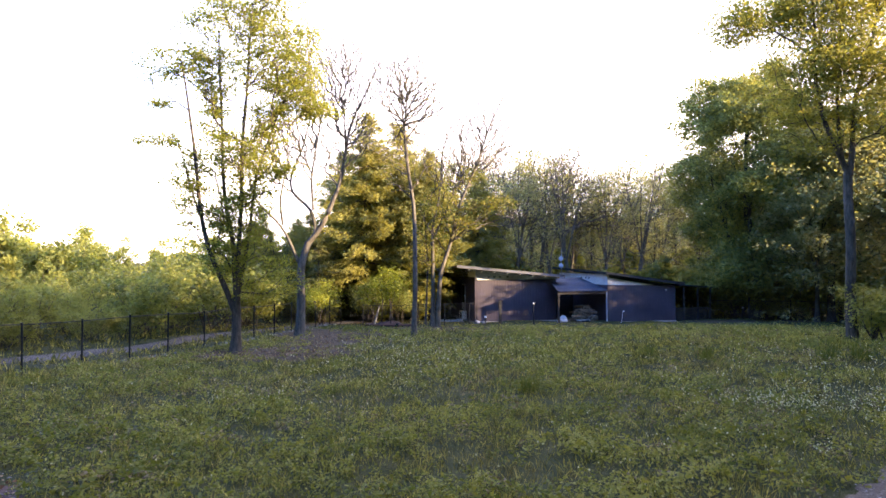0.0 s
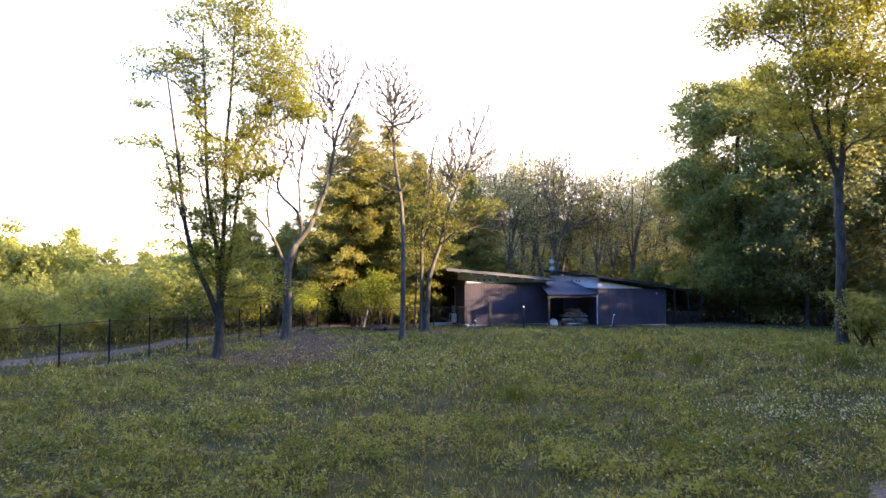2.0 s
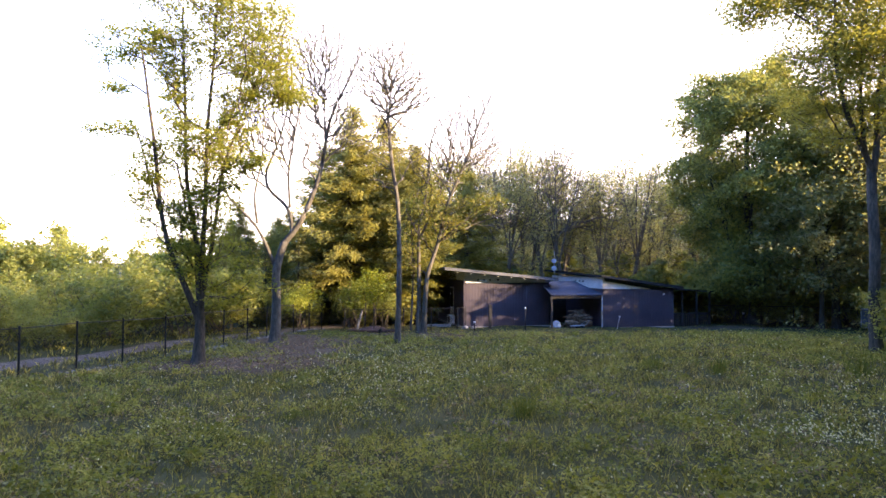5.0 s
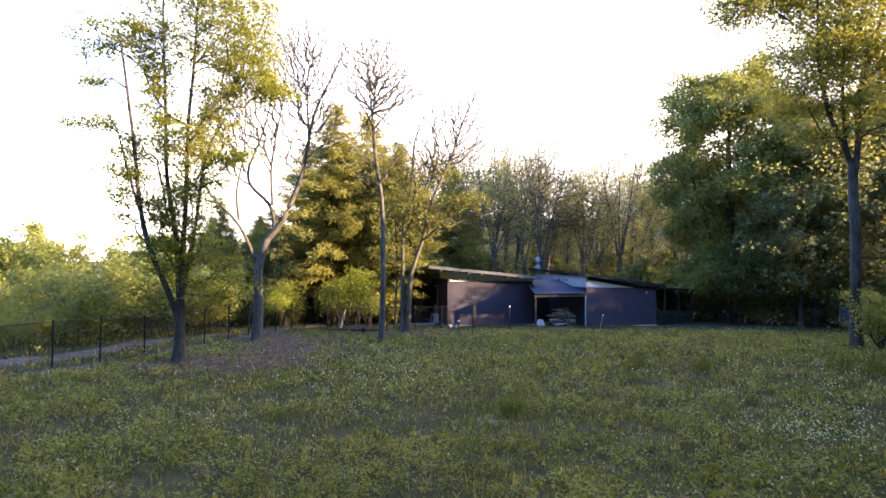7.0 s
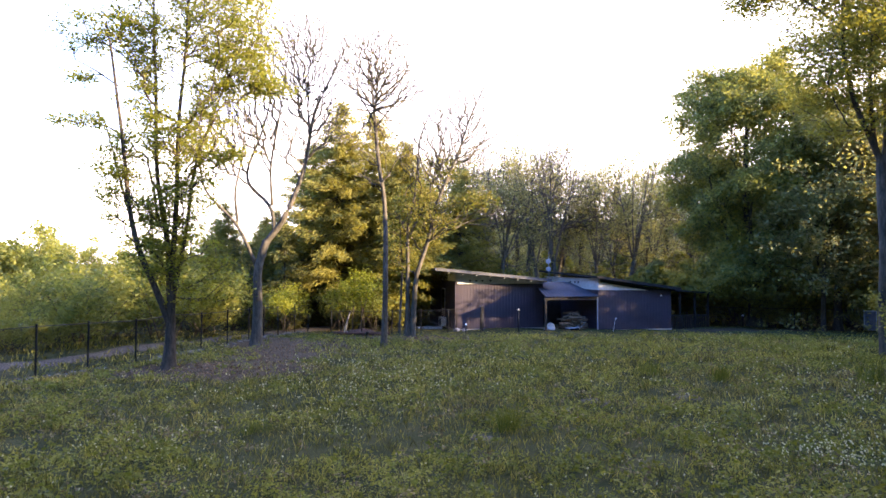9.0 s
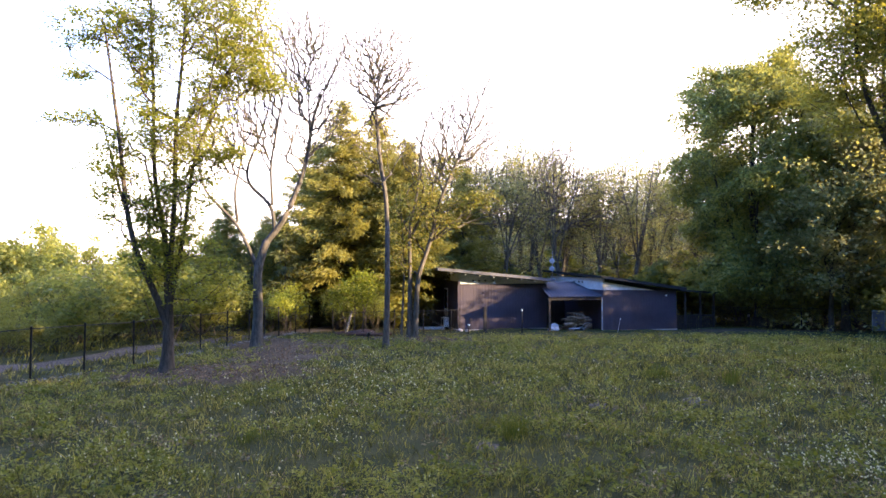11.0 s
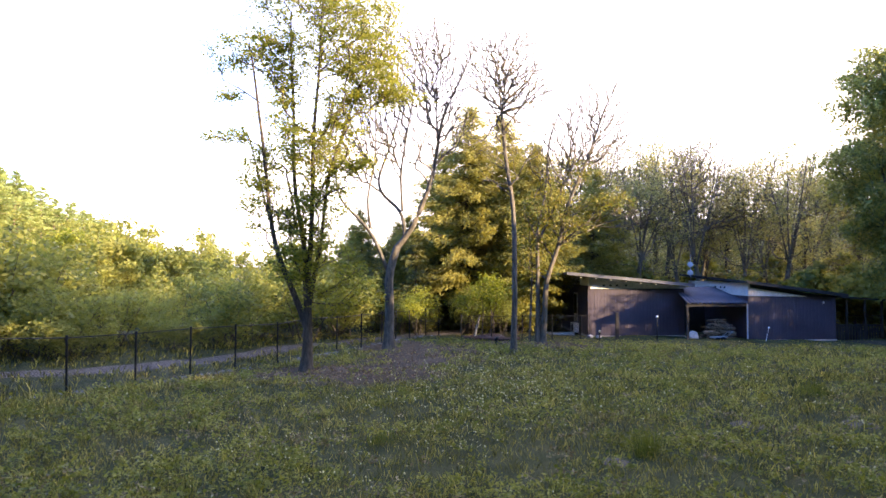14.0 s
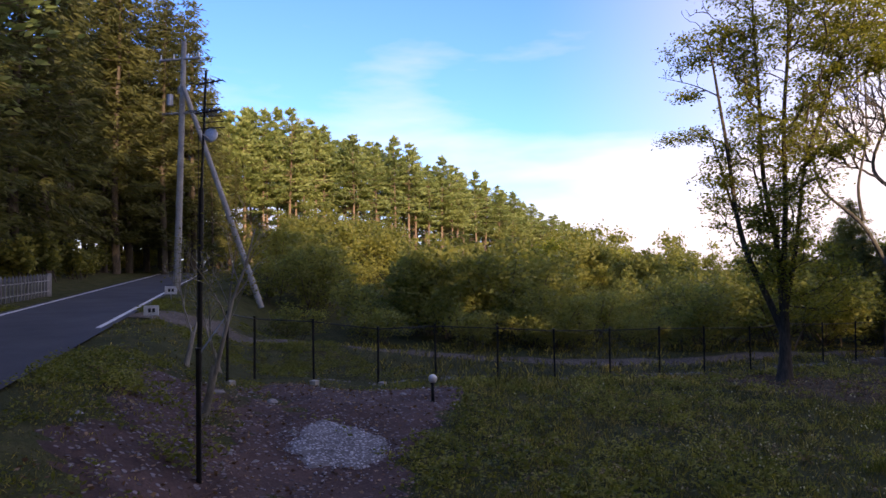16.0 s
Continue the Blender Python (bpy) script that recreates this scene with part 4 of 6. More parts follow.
dark_fir = conifer(5, 13.0, 0.22, 2.8, 0.4, NEEDLE_DARK, BARK_DARK, "dark green conifer in the shade of the wood", per=8, size=0.34, whorl=0.6)
set_down(dark_fir, -8.4, 43.5, 70, 0.52)
for x, y, s in ((-10.8, 44.8, 0.42), (-12.8, 47.6, 0.48), (-15.5, 52, 0.48), (-0.8, 53.5, 0.7), (-7, 47, 0.6), (-3.5, 45.5, 0.5), (-1.2, 46.8, 0.5), (-9.5, 55, 0.6), (-13, 58, 0.6)):
    again(dark_fir, x, y, rs.uniform(0, 360), s)

# mixed woodland behind the house
wood_a = deciduous(101, 15.0, 0.2, BARK_PALE, LEAF_WOOD, 480, 8, 0.085, "slender woodland tree with thin spring foliage", 0.38, 0.17)
set_down(wood_a, 8.5, 66.0)
wood_b = deciduous(102, 14.0, 0.2, BARK_PALE, LEAF_WOOD, 460, 9, 0.095, "woodland tree with yellow-green spring foliage", 0.3, 0.22, 0.014, low=60)
set_down(wood_b, 12.0, 61.0)
wood_c = deciduous(103, 15.0, 0.2, BARK_PALE, LEAF_SPARSE, 640, 4, 0.065, "bare-branched woodland tree with a haze of buds", 0.28, 0.26, 0.018)
set_down(wood_c, 10.0, 58.5)
spots = []
for row, (y0, x0, x1, gap) in enumerate(((58, 4, 20, 3.6), (64, 2, 34, 4.0), (71, 0, 42, 4.6))):
    x = x0
    while x < x1:
        spots.append((x + rs.uniform(-1, 1), y0 + rs.uniform(-2, 2)))
        x += gap * rs.uniform(0.8, 1.2)
for i, (x, y) in enumerate(spots):
    again((wood_a, wood_b, wood_c)[rs.choice((0, 1, 2, 2))], x, y, rs.uniform(0, 360), rs.uniform(0.95, 1.15), rs.uniform(0.95, 1.1))


def dense(seed, h, wide, mat, label, n, size):
    """A tree leafed down to the ground, for the wood's depth and unseen sun-blocking rows."""
    rng = np.random.default_rng(seed)
    wood = Wood()
    z = np.linspace(0, h * 0.9, 6)
    wood.add(np.stack([0.1 * z * 0, 0.05 * np.sin(z), z], 1), 0.2 * (1.05 - z / h), 6)
    pts = []
    for k in range(34):
        f = rng.uniform(0.06, 0.96)
        a, r = rng.uniform(0, 6.28), wide * (0.35 + 0.65 * math.sin(min(1, f * 1.3 + 0.15) * 3.0)) * rng.uniform(0.3, 1.0)
        c = np.array((math.sin(a) * r, math.cos(a) * r, f * h))
        wood.add([(0, 0, c[2] * 0.75), (c[0] * 0.5, c[1] * 0.5, c[2] * 0.9), tuple(c)], (0.05, 0.03, 0.012), 3)
        pts.append(c)
    me = leaves("crown", pts, rng, n, (wide * 0.22, wide * 0.22, h * 0.045), size, mat, 0.5, 0.4)
    return tree_thing("woodland_tree", wood, BARK_DARK, [me], label, "tree", "woodland trees")


deep = dense(170, 14.0, 3.2, LEAF_WOOD, "dense leafy tree, in the wood's depth and in unseen sun-blocking rows", 110, 0.14)
set_down(deep, 0.0, 84.0)
for x, y, s in [(x + rs.uniform(-1, 1), y + rs.uniform(-1.5, 1.5), s * rs.uniform(0.9, 1.08)) for y, x0, x1, s in ((70, 2, 40, 0.74), (78, -8, 52, 0.82), (88, -14, 60, 0.72)) for x in np.arange(x0, x1, 4.6)]:
    again(deep, x, y, rs.uniform(0, 360), s)
for x, y, s in ((34, 52, 0.75), (39, 47, 0.75), (38, 56, 0.75), (30, 58, 0.7), (25, 62, 0.72), (20, 60, 0.6)):
    again(deep, x, y, rs.uniform(0, 360), s)

# unseen trees added past the meadow's edge, to shade the wood and maple
for x, y in ((44, 44), (47, 49), (46, 39), (51, 45), (50, 53), (45, 55), (55, 50), (48, 35.5), (56, 58), (47, 63), (53, 66), (46, 59)):
    again(deep, x, y, rs.uniform(0, 360), rs.uniform(1.05, 1.2), 1.55 if y > 44.5 else 1.0)

# the wood on the far side of the meadow
side = deciduous(110, 15.5, 0.24, BARK_DARK, LEAF_WOOD, 620, 30, 0.115, "leafy woodland tree at the edge of the meadow", 0.3, 0.22, low=190)
set_down(side, 27.5, 44.0)
for x, y, s in ((25.7, 42.2, 1.02), (24.4, 41.6, 0.66), (26.0, 52.0, 0.72), (31.0, 48.0, 0.9), (33.5, 42.5, 1.2), (36.0, 46.0, 1.1), (30.5, 41.6, 1.12)):
    again(side, x, y, rs.uniform(0, 360), s, rs.uniform(0.95, 1.08))
thicket = shrub(120, 3.2, 2.6, LEAF_MAPLE, "dark leafy undergrowth at the foot of the wood", 7, 0.22, "undergrowth", "undergrowth", 6)
set_down(thicket, 19.0, 48.5)
for x, y, s in ((22.0, 48.5, 1.0), (25.0, 46.5, 1.05), (28.0, 43.0, 1.0), (29.0, 39.0, 0.95), (28.5, 33.0, 0.9), (30.0, 46.5, 1.1), (17.5, 52.0, 1.0), (14.0, 55.0, 1.1), (11.0, 55.5, 1.0), (7.5, 54.5, 1.0), (3.4, 53.8, 0.9), (-1.0, 48.6, 0.8), (-2.0, 43.8, 0.75), (-5.0, 44.3, 0.8), (-8.0, 43.0, 0.6), (33.0, 39.0, 1.1), (21.5, 52.0, 1.1), (25.5, 50.5, 1.2), (34, 33, 1.2)):
    again(thicket, x, y, rs.uniform(0, 360), s, rs.uniform(0.8, 1.15))
# the same growth deeper in the wood
for x, y, s in ((26.2, 45.0, 1.0), (27.6, 42.6, 1.1), (29.5, 41.0, 1.2), (24.0, 46.5, 0.9), (30.5, 44.0, 1.2), (16, 58, 1.2), (20, 57, 1.3), (9, 59, 1.2), (27, 55, 1.3), (31, 51, 1.3), (5, 57, 1.2), (0, 57, 1.2), (-4, 50, 1.0), (13, 66, 1.4), (19, 66, 1.4), (7, 65, 1.4), (25, 66, 1.4)):
    again(thicket, x, y, rs.uniform(0, 360), s, rs.uniform(0.8, 1.15))
for x, y, s in ((21.8, 47.2, 0.9), (22.6, 45.6, 0.8), (24.8, 44.0, 0.8), (17.4, 51.4, 1.1), (19.8, 50.2, 1.2), (23.6, 48.6, 1.2), (27.2, 46.2, 1.2)):
    again(thicket, x, y, rs.uniform(0, 360), s, rs.uniform(0.9, 1.2))
bush_r = shrub(124, 2.7, 0.95, LEAF_SHRUB, "leafy bush around the foot of a tall tree", 9, 0.06, "bush", "", 8, (6, 4))
set_down(bush_r, 15.1, 22.2, 0, 0.86)

# small bright trees caught by the evening sun
bright = shrub(130, 4.3, 2.2, LEAF_BRIGHT, "small tree with bright yellow-green young leaves", 16, 0.075, "young_tree", "young trees", 4, (6, 4), 1.7)
set_down(bright, -3.6, 40.6, 0, 0.9, 1.08)
again(bright, -7.5, 40.6, 130, 0.74)
sapling = shrub(131, 4.2, 2.4, LEAF_SHRUB, "thin young tree with loose green leaves", 10, 0.075, "young_tree", "young trees", 4, (6, 4))
set_down(sapling, -8.9, 42.6, 0, 0.6)
for x, y, s in ((-4.6, 43.2, 0.7), (-2.6, 42.6, 0.7)):
    again(sapling, x, y, rs.uniform(0, 360), s)

# shrub belt beyond the track
belt_a = shrub(140, 4.6, 3.4, LEAF_SHRUB, "broad yellow-green shrub beyond the gravel track", 10, 0.13, stems=7, kids=(5, 3))
set_down(belt_a, -19.5, 27.0, 0, 0.7)
belt_b = shrub(141, 5.4, 3.2, LEAF_SHRUB, "tall loose-leaved shrub on the slope", 9, 0.16, stems=6)
set_down(belt_b, -26.0, 27.0)
belt_far = shrub(142, 5.4, 3.2, LEAF_SHRUB, "loose-leaved shrub farther up the slope", 12, 0.18, stems=5, kids=(4, 3))
set_down(belt_far, -33.0, 33.0)
for ring, (off, gap, s0) in enumerate(((4.2, 3.0, 0.50), (7.5, 3.6, 0.72), (12.0, 4.4, 0.85), (17.5, 5.2, 0.95), (24.5, 6.2, 1.05), (33, 8.0, 1.15))):
    line = np.array(TRACK[1:-1] + [(-5, 62)])
    at = np.concatenate([[0], np.cumsum(np.linalg.norm(np.diff(line, axis=0), axis=1))])
    s = 1.0
    while s < at[-1]:
        x, y = float(np.interp(s, at, line[:, 0])), float(np.interp(s, at, line[:, 1]))
        x2, y2 = float(np.interp(s + 0.5, at, line[:, 0])), float(np.interp(s + 0.5, at, line[:, 1]))
        d = unit(np.array((x2 - x, y2 - y)))
        px, py = x - d[1] * off + rs.uniform(-1, 1), y + d[0] * off + rs.uniform(-1, 1)
        lower = 1 - 0.30 * smooth(24, 42, py)
        if not (px > -15 and py > 44) and (px - ROAD_P[0]) * ROAD_N[0] + (py - ROAD_P[1]) * ROAD_N[1] > 5.0:
            again(belt_a if ring < 2 else belt_b if ring < 3 else belt_far, px, py, rs.uniform(0, 360), s0 * rs.uniform(0.8, 1.15) * float(lower), rs.uniform(0.85, 1.15))
        s += gap * rs.uniform(0.8, 1.2)
for x, y, k in ((-17, 58, 1.0), (-21, 62, 1.1), (-14, 60, 1.0), (-19, 66, 1.2), (-11, 63, 1.1), (-24, 68, 1.2), (-16, 71, 1.3), (-10, 56, 0.9)):
    again(belt_far, x, y, rs.uniform(0, 360), k, 1.0)
for i in range(48):
    a, d = radians(rs.uniform(6, 44)), rs.uniform(66, 135)
    again(belt_far, -math.sin(a) * d, math.cos(a) * d, rs.uniform(0, 360), rs.uniform(1.0, 1.2), 1.1)

for x, y, k in ((-13.5, 36.5, 0.9), (-12.2, 40.0, 0.85), (-15.2, 33.6, 0.85), (-11.4, 43.5, 0.8), (-16.5, 38.5, 1.0), (-14.5, 43.0, 1.0)):
    again(belt_a, x, y, rs.uniform(0, 360), k, 1.0)

# shrubs over the slope above the track, up to the road
for i in range(30):
    f = rs.random()
    x, y = -24 - 42 * f + rs.uniform(-3, 3), 16.5 + 13 * f + rs.uniform(0, 16)
    s = (x - ROAD_P[0]) * ROAD_N[0] + (y - ROAD_P[1]) * ROAD_N[1]
    if s > 5.0 and (x < -27.5 or y > 24):
        again(belt_b, x, y, rs.uniform(0, 360), rs.uniform(0.6, 1.0), rs.uniform(0.85, 1.1))

# leafy tree added for unseen sun-blocking rows, also fills the background
screen = dense(175, 13.2, 3.2, LEAF_WOOD, "dense leafy tree, as unseen sun screen and as background fill", 14, 0.78)
set_down(screen, math.sin(SUN_AZ) * 20, math.cos(SUN_AZ) * 20)

# pines along the hill, a belt that falls away to the north
pine_a = pine(150, 17.0, 0.22, 2.9, 7.4, NEEDLE_PINE, BARK_RED, "tall sunlit pine with a bare reddish trunk on the hillside")
set_down(pine_a, -79.0, 39.0, 0, 0.98)
pine_b = pine(151, 16.0, 0.2, 2.4, 6.4, NEEDLE_PINE, BARK_RED, "sunlit pine with a narrow crown on the hillside")
set_down(pine_b, -79.0, 44.5, 0, 0.98)
for i in range(104):
    f = i / 103
    bx, by = -78.5 - 12 * f ** 2 - (i % 3) * 4.5 + rs.uniform(-1.5, 1.5), 31 + 88 * f + rs.uniform(-0.8, 0.8)
    top = float(np.interp(f, [0, 0.1, 0.2, 0.35, 0.6, 0.85, 1.0], [25.0, 26.6, 25.2, 23.6, 20.4, 15.0, 13.2])) + (i % 3) * 0.5
    kind, h = ((pine_a, 17.0), (pine_b, 16.0))[rs.random() < 0.5]
    k = (top - ground_z(bx, by)) / h * rs.uniform(0.88, 1.02)
    again(kind, bx, by, rs.uniform(0, 360), max(0.8, k ** 0.5), k / max(0.8, k ** 0.5))
for i in range(20):
    f = i / 19
    again(screen, -96 - 10 * f * f + rs.uniform(-2, 2), 30 + 90 * f, rs.uniform(0, 360), rs.uniform(0.75, 0.95), 1.0)

for i in range(34):
    f = i / 33
    again(belt_far, -83 - 11 * f * f + rs.uniform(-3, 2), 32 + 84 * f, rs.uniform(0, 360), rs.uniform(0.7, 1.0) * float(np.interp(f, [0, 0.6, 1], [1.1, 1.0, 0.8])), 1.05)

# dark conifer wood beyond the road
tall = conifer(160, 23.0, 0.26, 3.0, 2.5, NEEDLE_DARK, BARK_GREY, "tall dark conifer crowding the roadside", per=13, size=0.27, whorl=0.9, name="roadside_conifer", group="roadside conifers", tilt=-0.1)
set_down(tall, -40.0, 5.0)
for s, q, k in [(a + rs.uniform(-1.2, 1.2), b + rs.uniform(-1.2, 1.2), rs.uniform(0.85, 1.1)) for b, gap in ((-9, 5.0), (-14, 7.0), (-20, 9.0)) for a in np.arange(-22, 84, gap)]:
    p = ROAD_P + ROAD_D * s + ROAD_N * q
    if q > -11 and s > 8 and rs.random() < 0.25:
        again(pine_b, p[0], p[1], rs.uniform(0, 360), k * 1.45, 1.0)
    # below s = 6 the trees are unseen, added to shade bank and yard
    elif s < 6 or q < -17:
        again(screen, p[0], p[1], rs.uniform(0, 360), 1.05, 1.75 * k)
    else:
        again(tall, p[0], p[1], rs.uniform(0, 360), k * (1.22 if s > 30 else 0.95))
for x, y, k in ((-60.5, 17.0, 1.35), (-65, 19, 1.4), (-63.5, 24.5, 1.2), (-67, 25, 1.25), (-71, 29, 0.95), (-70, 22, 1.3), (-76, 26, 1.1), (-74, 33, 0.6), (-84, 27, 1.1), (-58, 24.5, 0.5), (-66, 14, 1.3), (-72, 17, 1.35), (-78, 20, 1.4), (-83, 23, 1.3), (-90, 24, 1.3), (-62.5, 21.5, 1.25), (-68.5, 23.0, 1.3), (-73.5, 25.5, 1.2)):
    again(tall, x, y, rs.uniform(0, 360), k)
for s, q, k in [(a + rs.uniform(-1, 1), -7.6 + rs.uniform(-0.6, 0.4), rs.uniform(0.4, 0.75)) for a in range(30, 90, 4)]:
    p = ROAD_P + ROAD_D * s + ROAD_N * q
    again(thicket, p[0], p[1], rs.uniform(0, 360), k * 1.2)

# low growth under the roadside wood
for s, q, k in [(a + rs.uniform(-1, 1), b + rs.uniform(-1, 1), rs.uniform(0.7, 1.1)) for b, gap in ((-25.0, 5.0), (-31.0, 6.0)) for a in np.arange(10, 96, gap)]:
    p = ROAD_P + ROAD_D * s + ROAD_N * q
    again(screen, p[0], p[1], rs.uniform(0, 360), k * 0.42)

# the road's far end closes in trees
for s, q, k in ((101, -4, 1.2), (103, 0, 1.3), (105, 4, 1.1), (99, 5, 1.0), (99, -8, 1.2), (108, -2, 1.4)):
    p = ROAD_P + ROAD_D * s + ROAD_N * q
    again(belt_b, p[0], p[1], rs.uniform(0, 360), k)

# unseen trees added behind the viewer to keep the low sun off the meadow
for far in (17.0, 20.5, 24.0):
    a = -46.5
    while a < 76:
        x, y = math.sin(SUN_AZ) * far + math.cos(SUN_AZ) * a, math.cos(SUN_AZ) * far - math.sin(SUN_AZ) * a
        q = (x - ROAD_P[0]) * ROAD_N[0] + (y - ROAD_P[1]) * ROAD_N[1]
        if -ROAD_W - 2.8 < q < 2.8:
            # keep the row off the carriageway
            back = -ROAD_W - 2.6 - q
            again(screen, x + ROAD_N[0] * back, y + ROAD_N[1] * back, rs.uniform(0, 360), 1.15, 2.0)
            x, y = x + ROAD_N[0] * (2.6 - q), y + ROAD_N[1] * (2.6 - q)
        # heights along the row are set by where sun should reach
        again(deep if a < -36 else screen, x + rs.uniform(-1.2, 1.2), y + rs.uniform(-1.2, 1.2), rs.uniform(0, 360), rs.uniform(0.95, 1.06), float(np.interp(a, [-49, -47.6, -46.6, -40.5, -38, -35, -31, -28, -25, -22, -17.5, -14, -8, -3], [1.0, 0.80, 0.52, 0.49, 0.60, 0.74, 0.86, 0.80, 0.80, 1.02, 1.10, 1.38, 1.85, 2.3])) * rs.uniform(0.95, 1.08))
        a += 3.2 * rs.uniform(0.85, 1.15)

# unseen trees added across the road's end, to stop sun shining along it
for q in (-9.5, -6.5, -3.5, -0.5, 2.5, 5.5):
    p = ROAD_P + ROAD_D * -47 + ROAD_N * q
    again(screen, p[0] + rs.uniform(-1, 1), p[1] + rs.uniform(-1, 1), rs.uniform(0, 360), 1.2, 2.2)

# young trees beyond the shrubs; their yellow leaf colour stands in for sunlight
sunlit = shrub(143, 4.8, 2.6, LEAF_BRIGHT, "young tree with golden-green leaves, coloured as if in evening sun", 16, 0.14, "young_tree", "young trees", 6, (5, 3))
set_down(sunlit, -46.5, 58.5, 0, 1.2, 1.0)
for x, y, s in ((-45.6, 57.4, 1.9), (-44.0, 59.4, 2.2), (-42.4, 61.3, 1.85), (-40.9, 63.2, 2.05), (-39.3, 65.0, 1.7), (-47.4, 55.6, 1.7), (-36.0, 68.0, 1.9)):
    again(sunlit, x, y, rs.uniform(0, 360), s * 0.54, 1.0)


# ---- the house ----
def ribbed(u0, u1, z0, za, zb, pitch=0.2, deep=0.006):
    """A siding sheet along u with upright ribs; its top runs from za to zb."""
    n = max(2, int((u1 - u0) / pitch))
    us, vs = [], []
    for i in range(n):
        a = u0 + (u1 - u0) * i / n
        w = (u1 - u0) / n
        us += [a, a + w * 0.78, a + w * 0.82, a + w * 0.96]
        vs += [0, 0, -deep, -deep]
    us.append(u1)
    vs.append(0)
    bm = bmesh.new()
    lo = [bm.verts.new((u, v, z0)) for u, v in zip(us, vs)]
    hi = [bm.verts.new((u, v, za + (zb - za) * (u - u0) / (u1 - u0))) for u, v in zip(us, vs)]
    for i in range(len(us) - 1):
        bm.faces.new((lo[i], lo[i + 1], hi[i + 1], hi[i]))
    back = [bm.verts.new((u, 0.12, z)) for u, z in ((u0, z0), (u1, z0), (u1, zb), (u0, za))]
    bm.faces.new(back[::-1])
    bm.faces.new((lo[0], hi[0], back[3], back[0]))
    bm.faces.new((hi[-1], lo[-1], back[1], back[2]))
    bm.faces.new(hi + [back[2], back[3]])
    bm.faces.new(lo[::-1] + [back[0], back[1]])
    return bm


def turned(bm, m):
    bmesh.ops.transform(bm, matrix=m, verts=bm.verts)
    return bm


ZG = -1.2
house = tagged(new("house"), "low navy-clad house with single-pitch roofs, white clerestory and open carport", "house")
house.matrix_basis = pose(2.27, 43.4, 0, 0, 0, 13)
W, DEEP = 5.85, 7.0
part("west_wing", ribbed(0, W, ZG + 0.19, 1.86, 1.86), NAVY, house, "navy ribbed metal siding")
part("side_wall", turned(ribbed(-DEEP, 0, ZG + 0.19, 2.05, 2.05), pose(0, 0, 0, 0, 0, -90)), NAVY, house, "navy ribbed metal siding")
part("back_wall", box(0.15, W, DEEP - 0.15, DEEP, ZG, 1.85), NAVY, house)
part("inner_wall", box(W - 0.14, W, 0.13, DEEP - 0.16, ZG, 1.85), NAVY, house)
part("footing", box(-0.03, W + 0.02, -0.03, DEEP, ZG - 0.25, ZG + 0.26), CONCRETE, house, "pale concrete footing")
part("clerestory", prism([(0.02, 1.87), (W - 0.05, 1.87), (W - 0.05, 1.98), (0.02, 2.60)], 0.04, 0.16), WHITE_WALL, house, "white band below the roof")
part("gable", prism([(0.02, 2.06), (DEEP, 2.06), (DEEP, 2.62), (0.02, 2.62)], -0.10, 0.02), WHITE_WALL, house, "white band below the roof").matrix_local = pose(0.01, 0, 0, 0, 0, 90) @ pose(0, -0.03, 0)
for u in (0.95, 1.35, 1.75, 2.3):
    part("vent", ball((u, 0.02, 2.08), 0.07, (1.2, 0.5, 0.8), 2), INK, house, "dark vent opening")
part("trim", box(-0.03, W, -0.035, 0.0, 1.83, 1.88), ROOF_DARK, house, "dark trim")
part("corner_trim", box(-0.05, 0.05, -0.05, 0.03, ZG + 0.12, 1.82), NAVY, house)


def shed_roof(u0, u1, v0, v1, za, zb, thick, mat, edge, name):
    r = part(name, prism([(u0, za), (u1, zb), (u1, zb + thick), (u0, za + thick)], v0, v1), mat, house)
    part("fascia", prism([(u0 - 0.02, za - 0.02), (u1 + 0.02, zb - 0.02), (u1 + 0.02, zb + thick + 0.02), (u0 - 0.02, za + thick + 0.02)], v0 - 0.045, v0 - 0.005), edge, r, "roof edge board")
    return r


shed_roof(-1.5, W + 0.25, -0.85, DEEP + 0.5, 2.755, 2.03, 0.14, NAVY_ROOF, FASCIA, "west_roof")
for u in np.arange(-0.7, W, 0.9):
    part("rafter", prism([(u, 2.70 - 0.0986 * (u + 1.15) + 0.0 - 0.10), (u + 0.07, 2.70 - 0.0986 * (u + 1.15) + 0.0 - 0.10), (u + 0.07, 2.71 - 0.0986 * (u + 1.15)), (u, 2.715 - 0.0986 * (u + 1.15))], -0.8, 0.0), DISH_PAINT, house, "white rafter end")
win = part("window", box(-0.03, 0.01, 2.6, 3.5, -0.3, 1.55), WHITE_PAINT, house, "white-framed side door")
part("pane", box(-0.045, -0.032, 2.7, 3.4, 0.2, 1.45), GLASS, win)

# east wing
E0, E1, EF, EB = 8.45, 13.55, -2.55, 5.4
part("east_wing", turned(ribbed(E0, E1, ZG + 0.19, 1.52, 1.44), Matrix.Translation((0, EF, 0))), NAVY, house, "navy ribbed metal siding")
part("east_side_wall", box(E1 - 0.13, E1, EF + 0.14, EB, ZG, 1.44), NAVY, house)
part("east_inner_wall", box(E0, E0 + 0.13, EF + 0.14, EB, ZG, 1.52), NAVY, house)
part("east_back_wall", box(E0 + 0.14, E1 - 0.14, EB - 0.15, EB, ZG, 1.4), NAVY, house)
part("east_footing", box(E0 - 0.02, E1 + 0.03, EF - 0.03, EB, ZG - 0.3, ZG + 0.26), CONCRETE, house, "pale concrete footing")
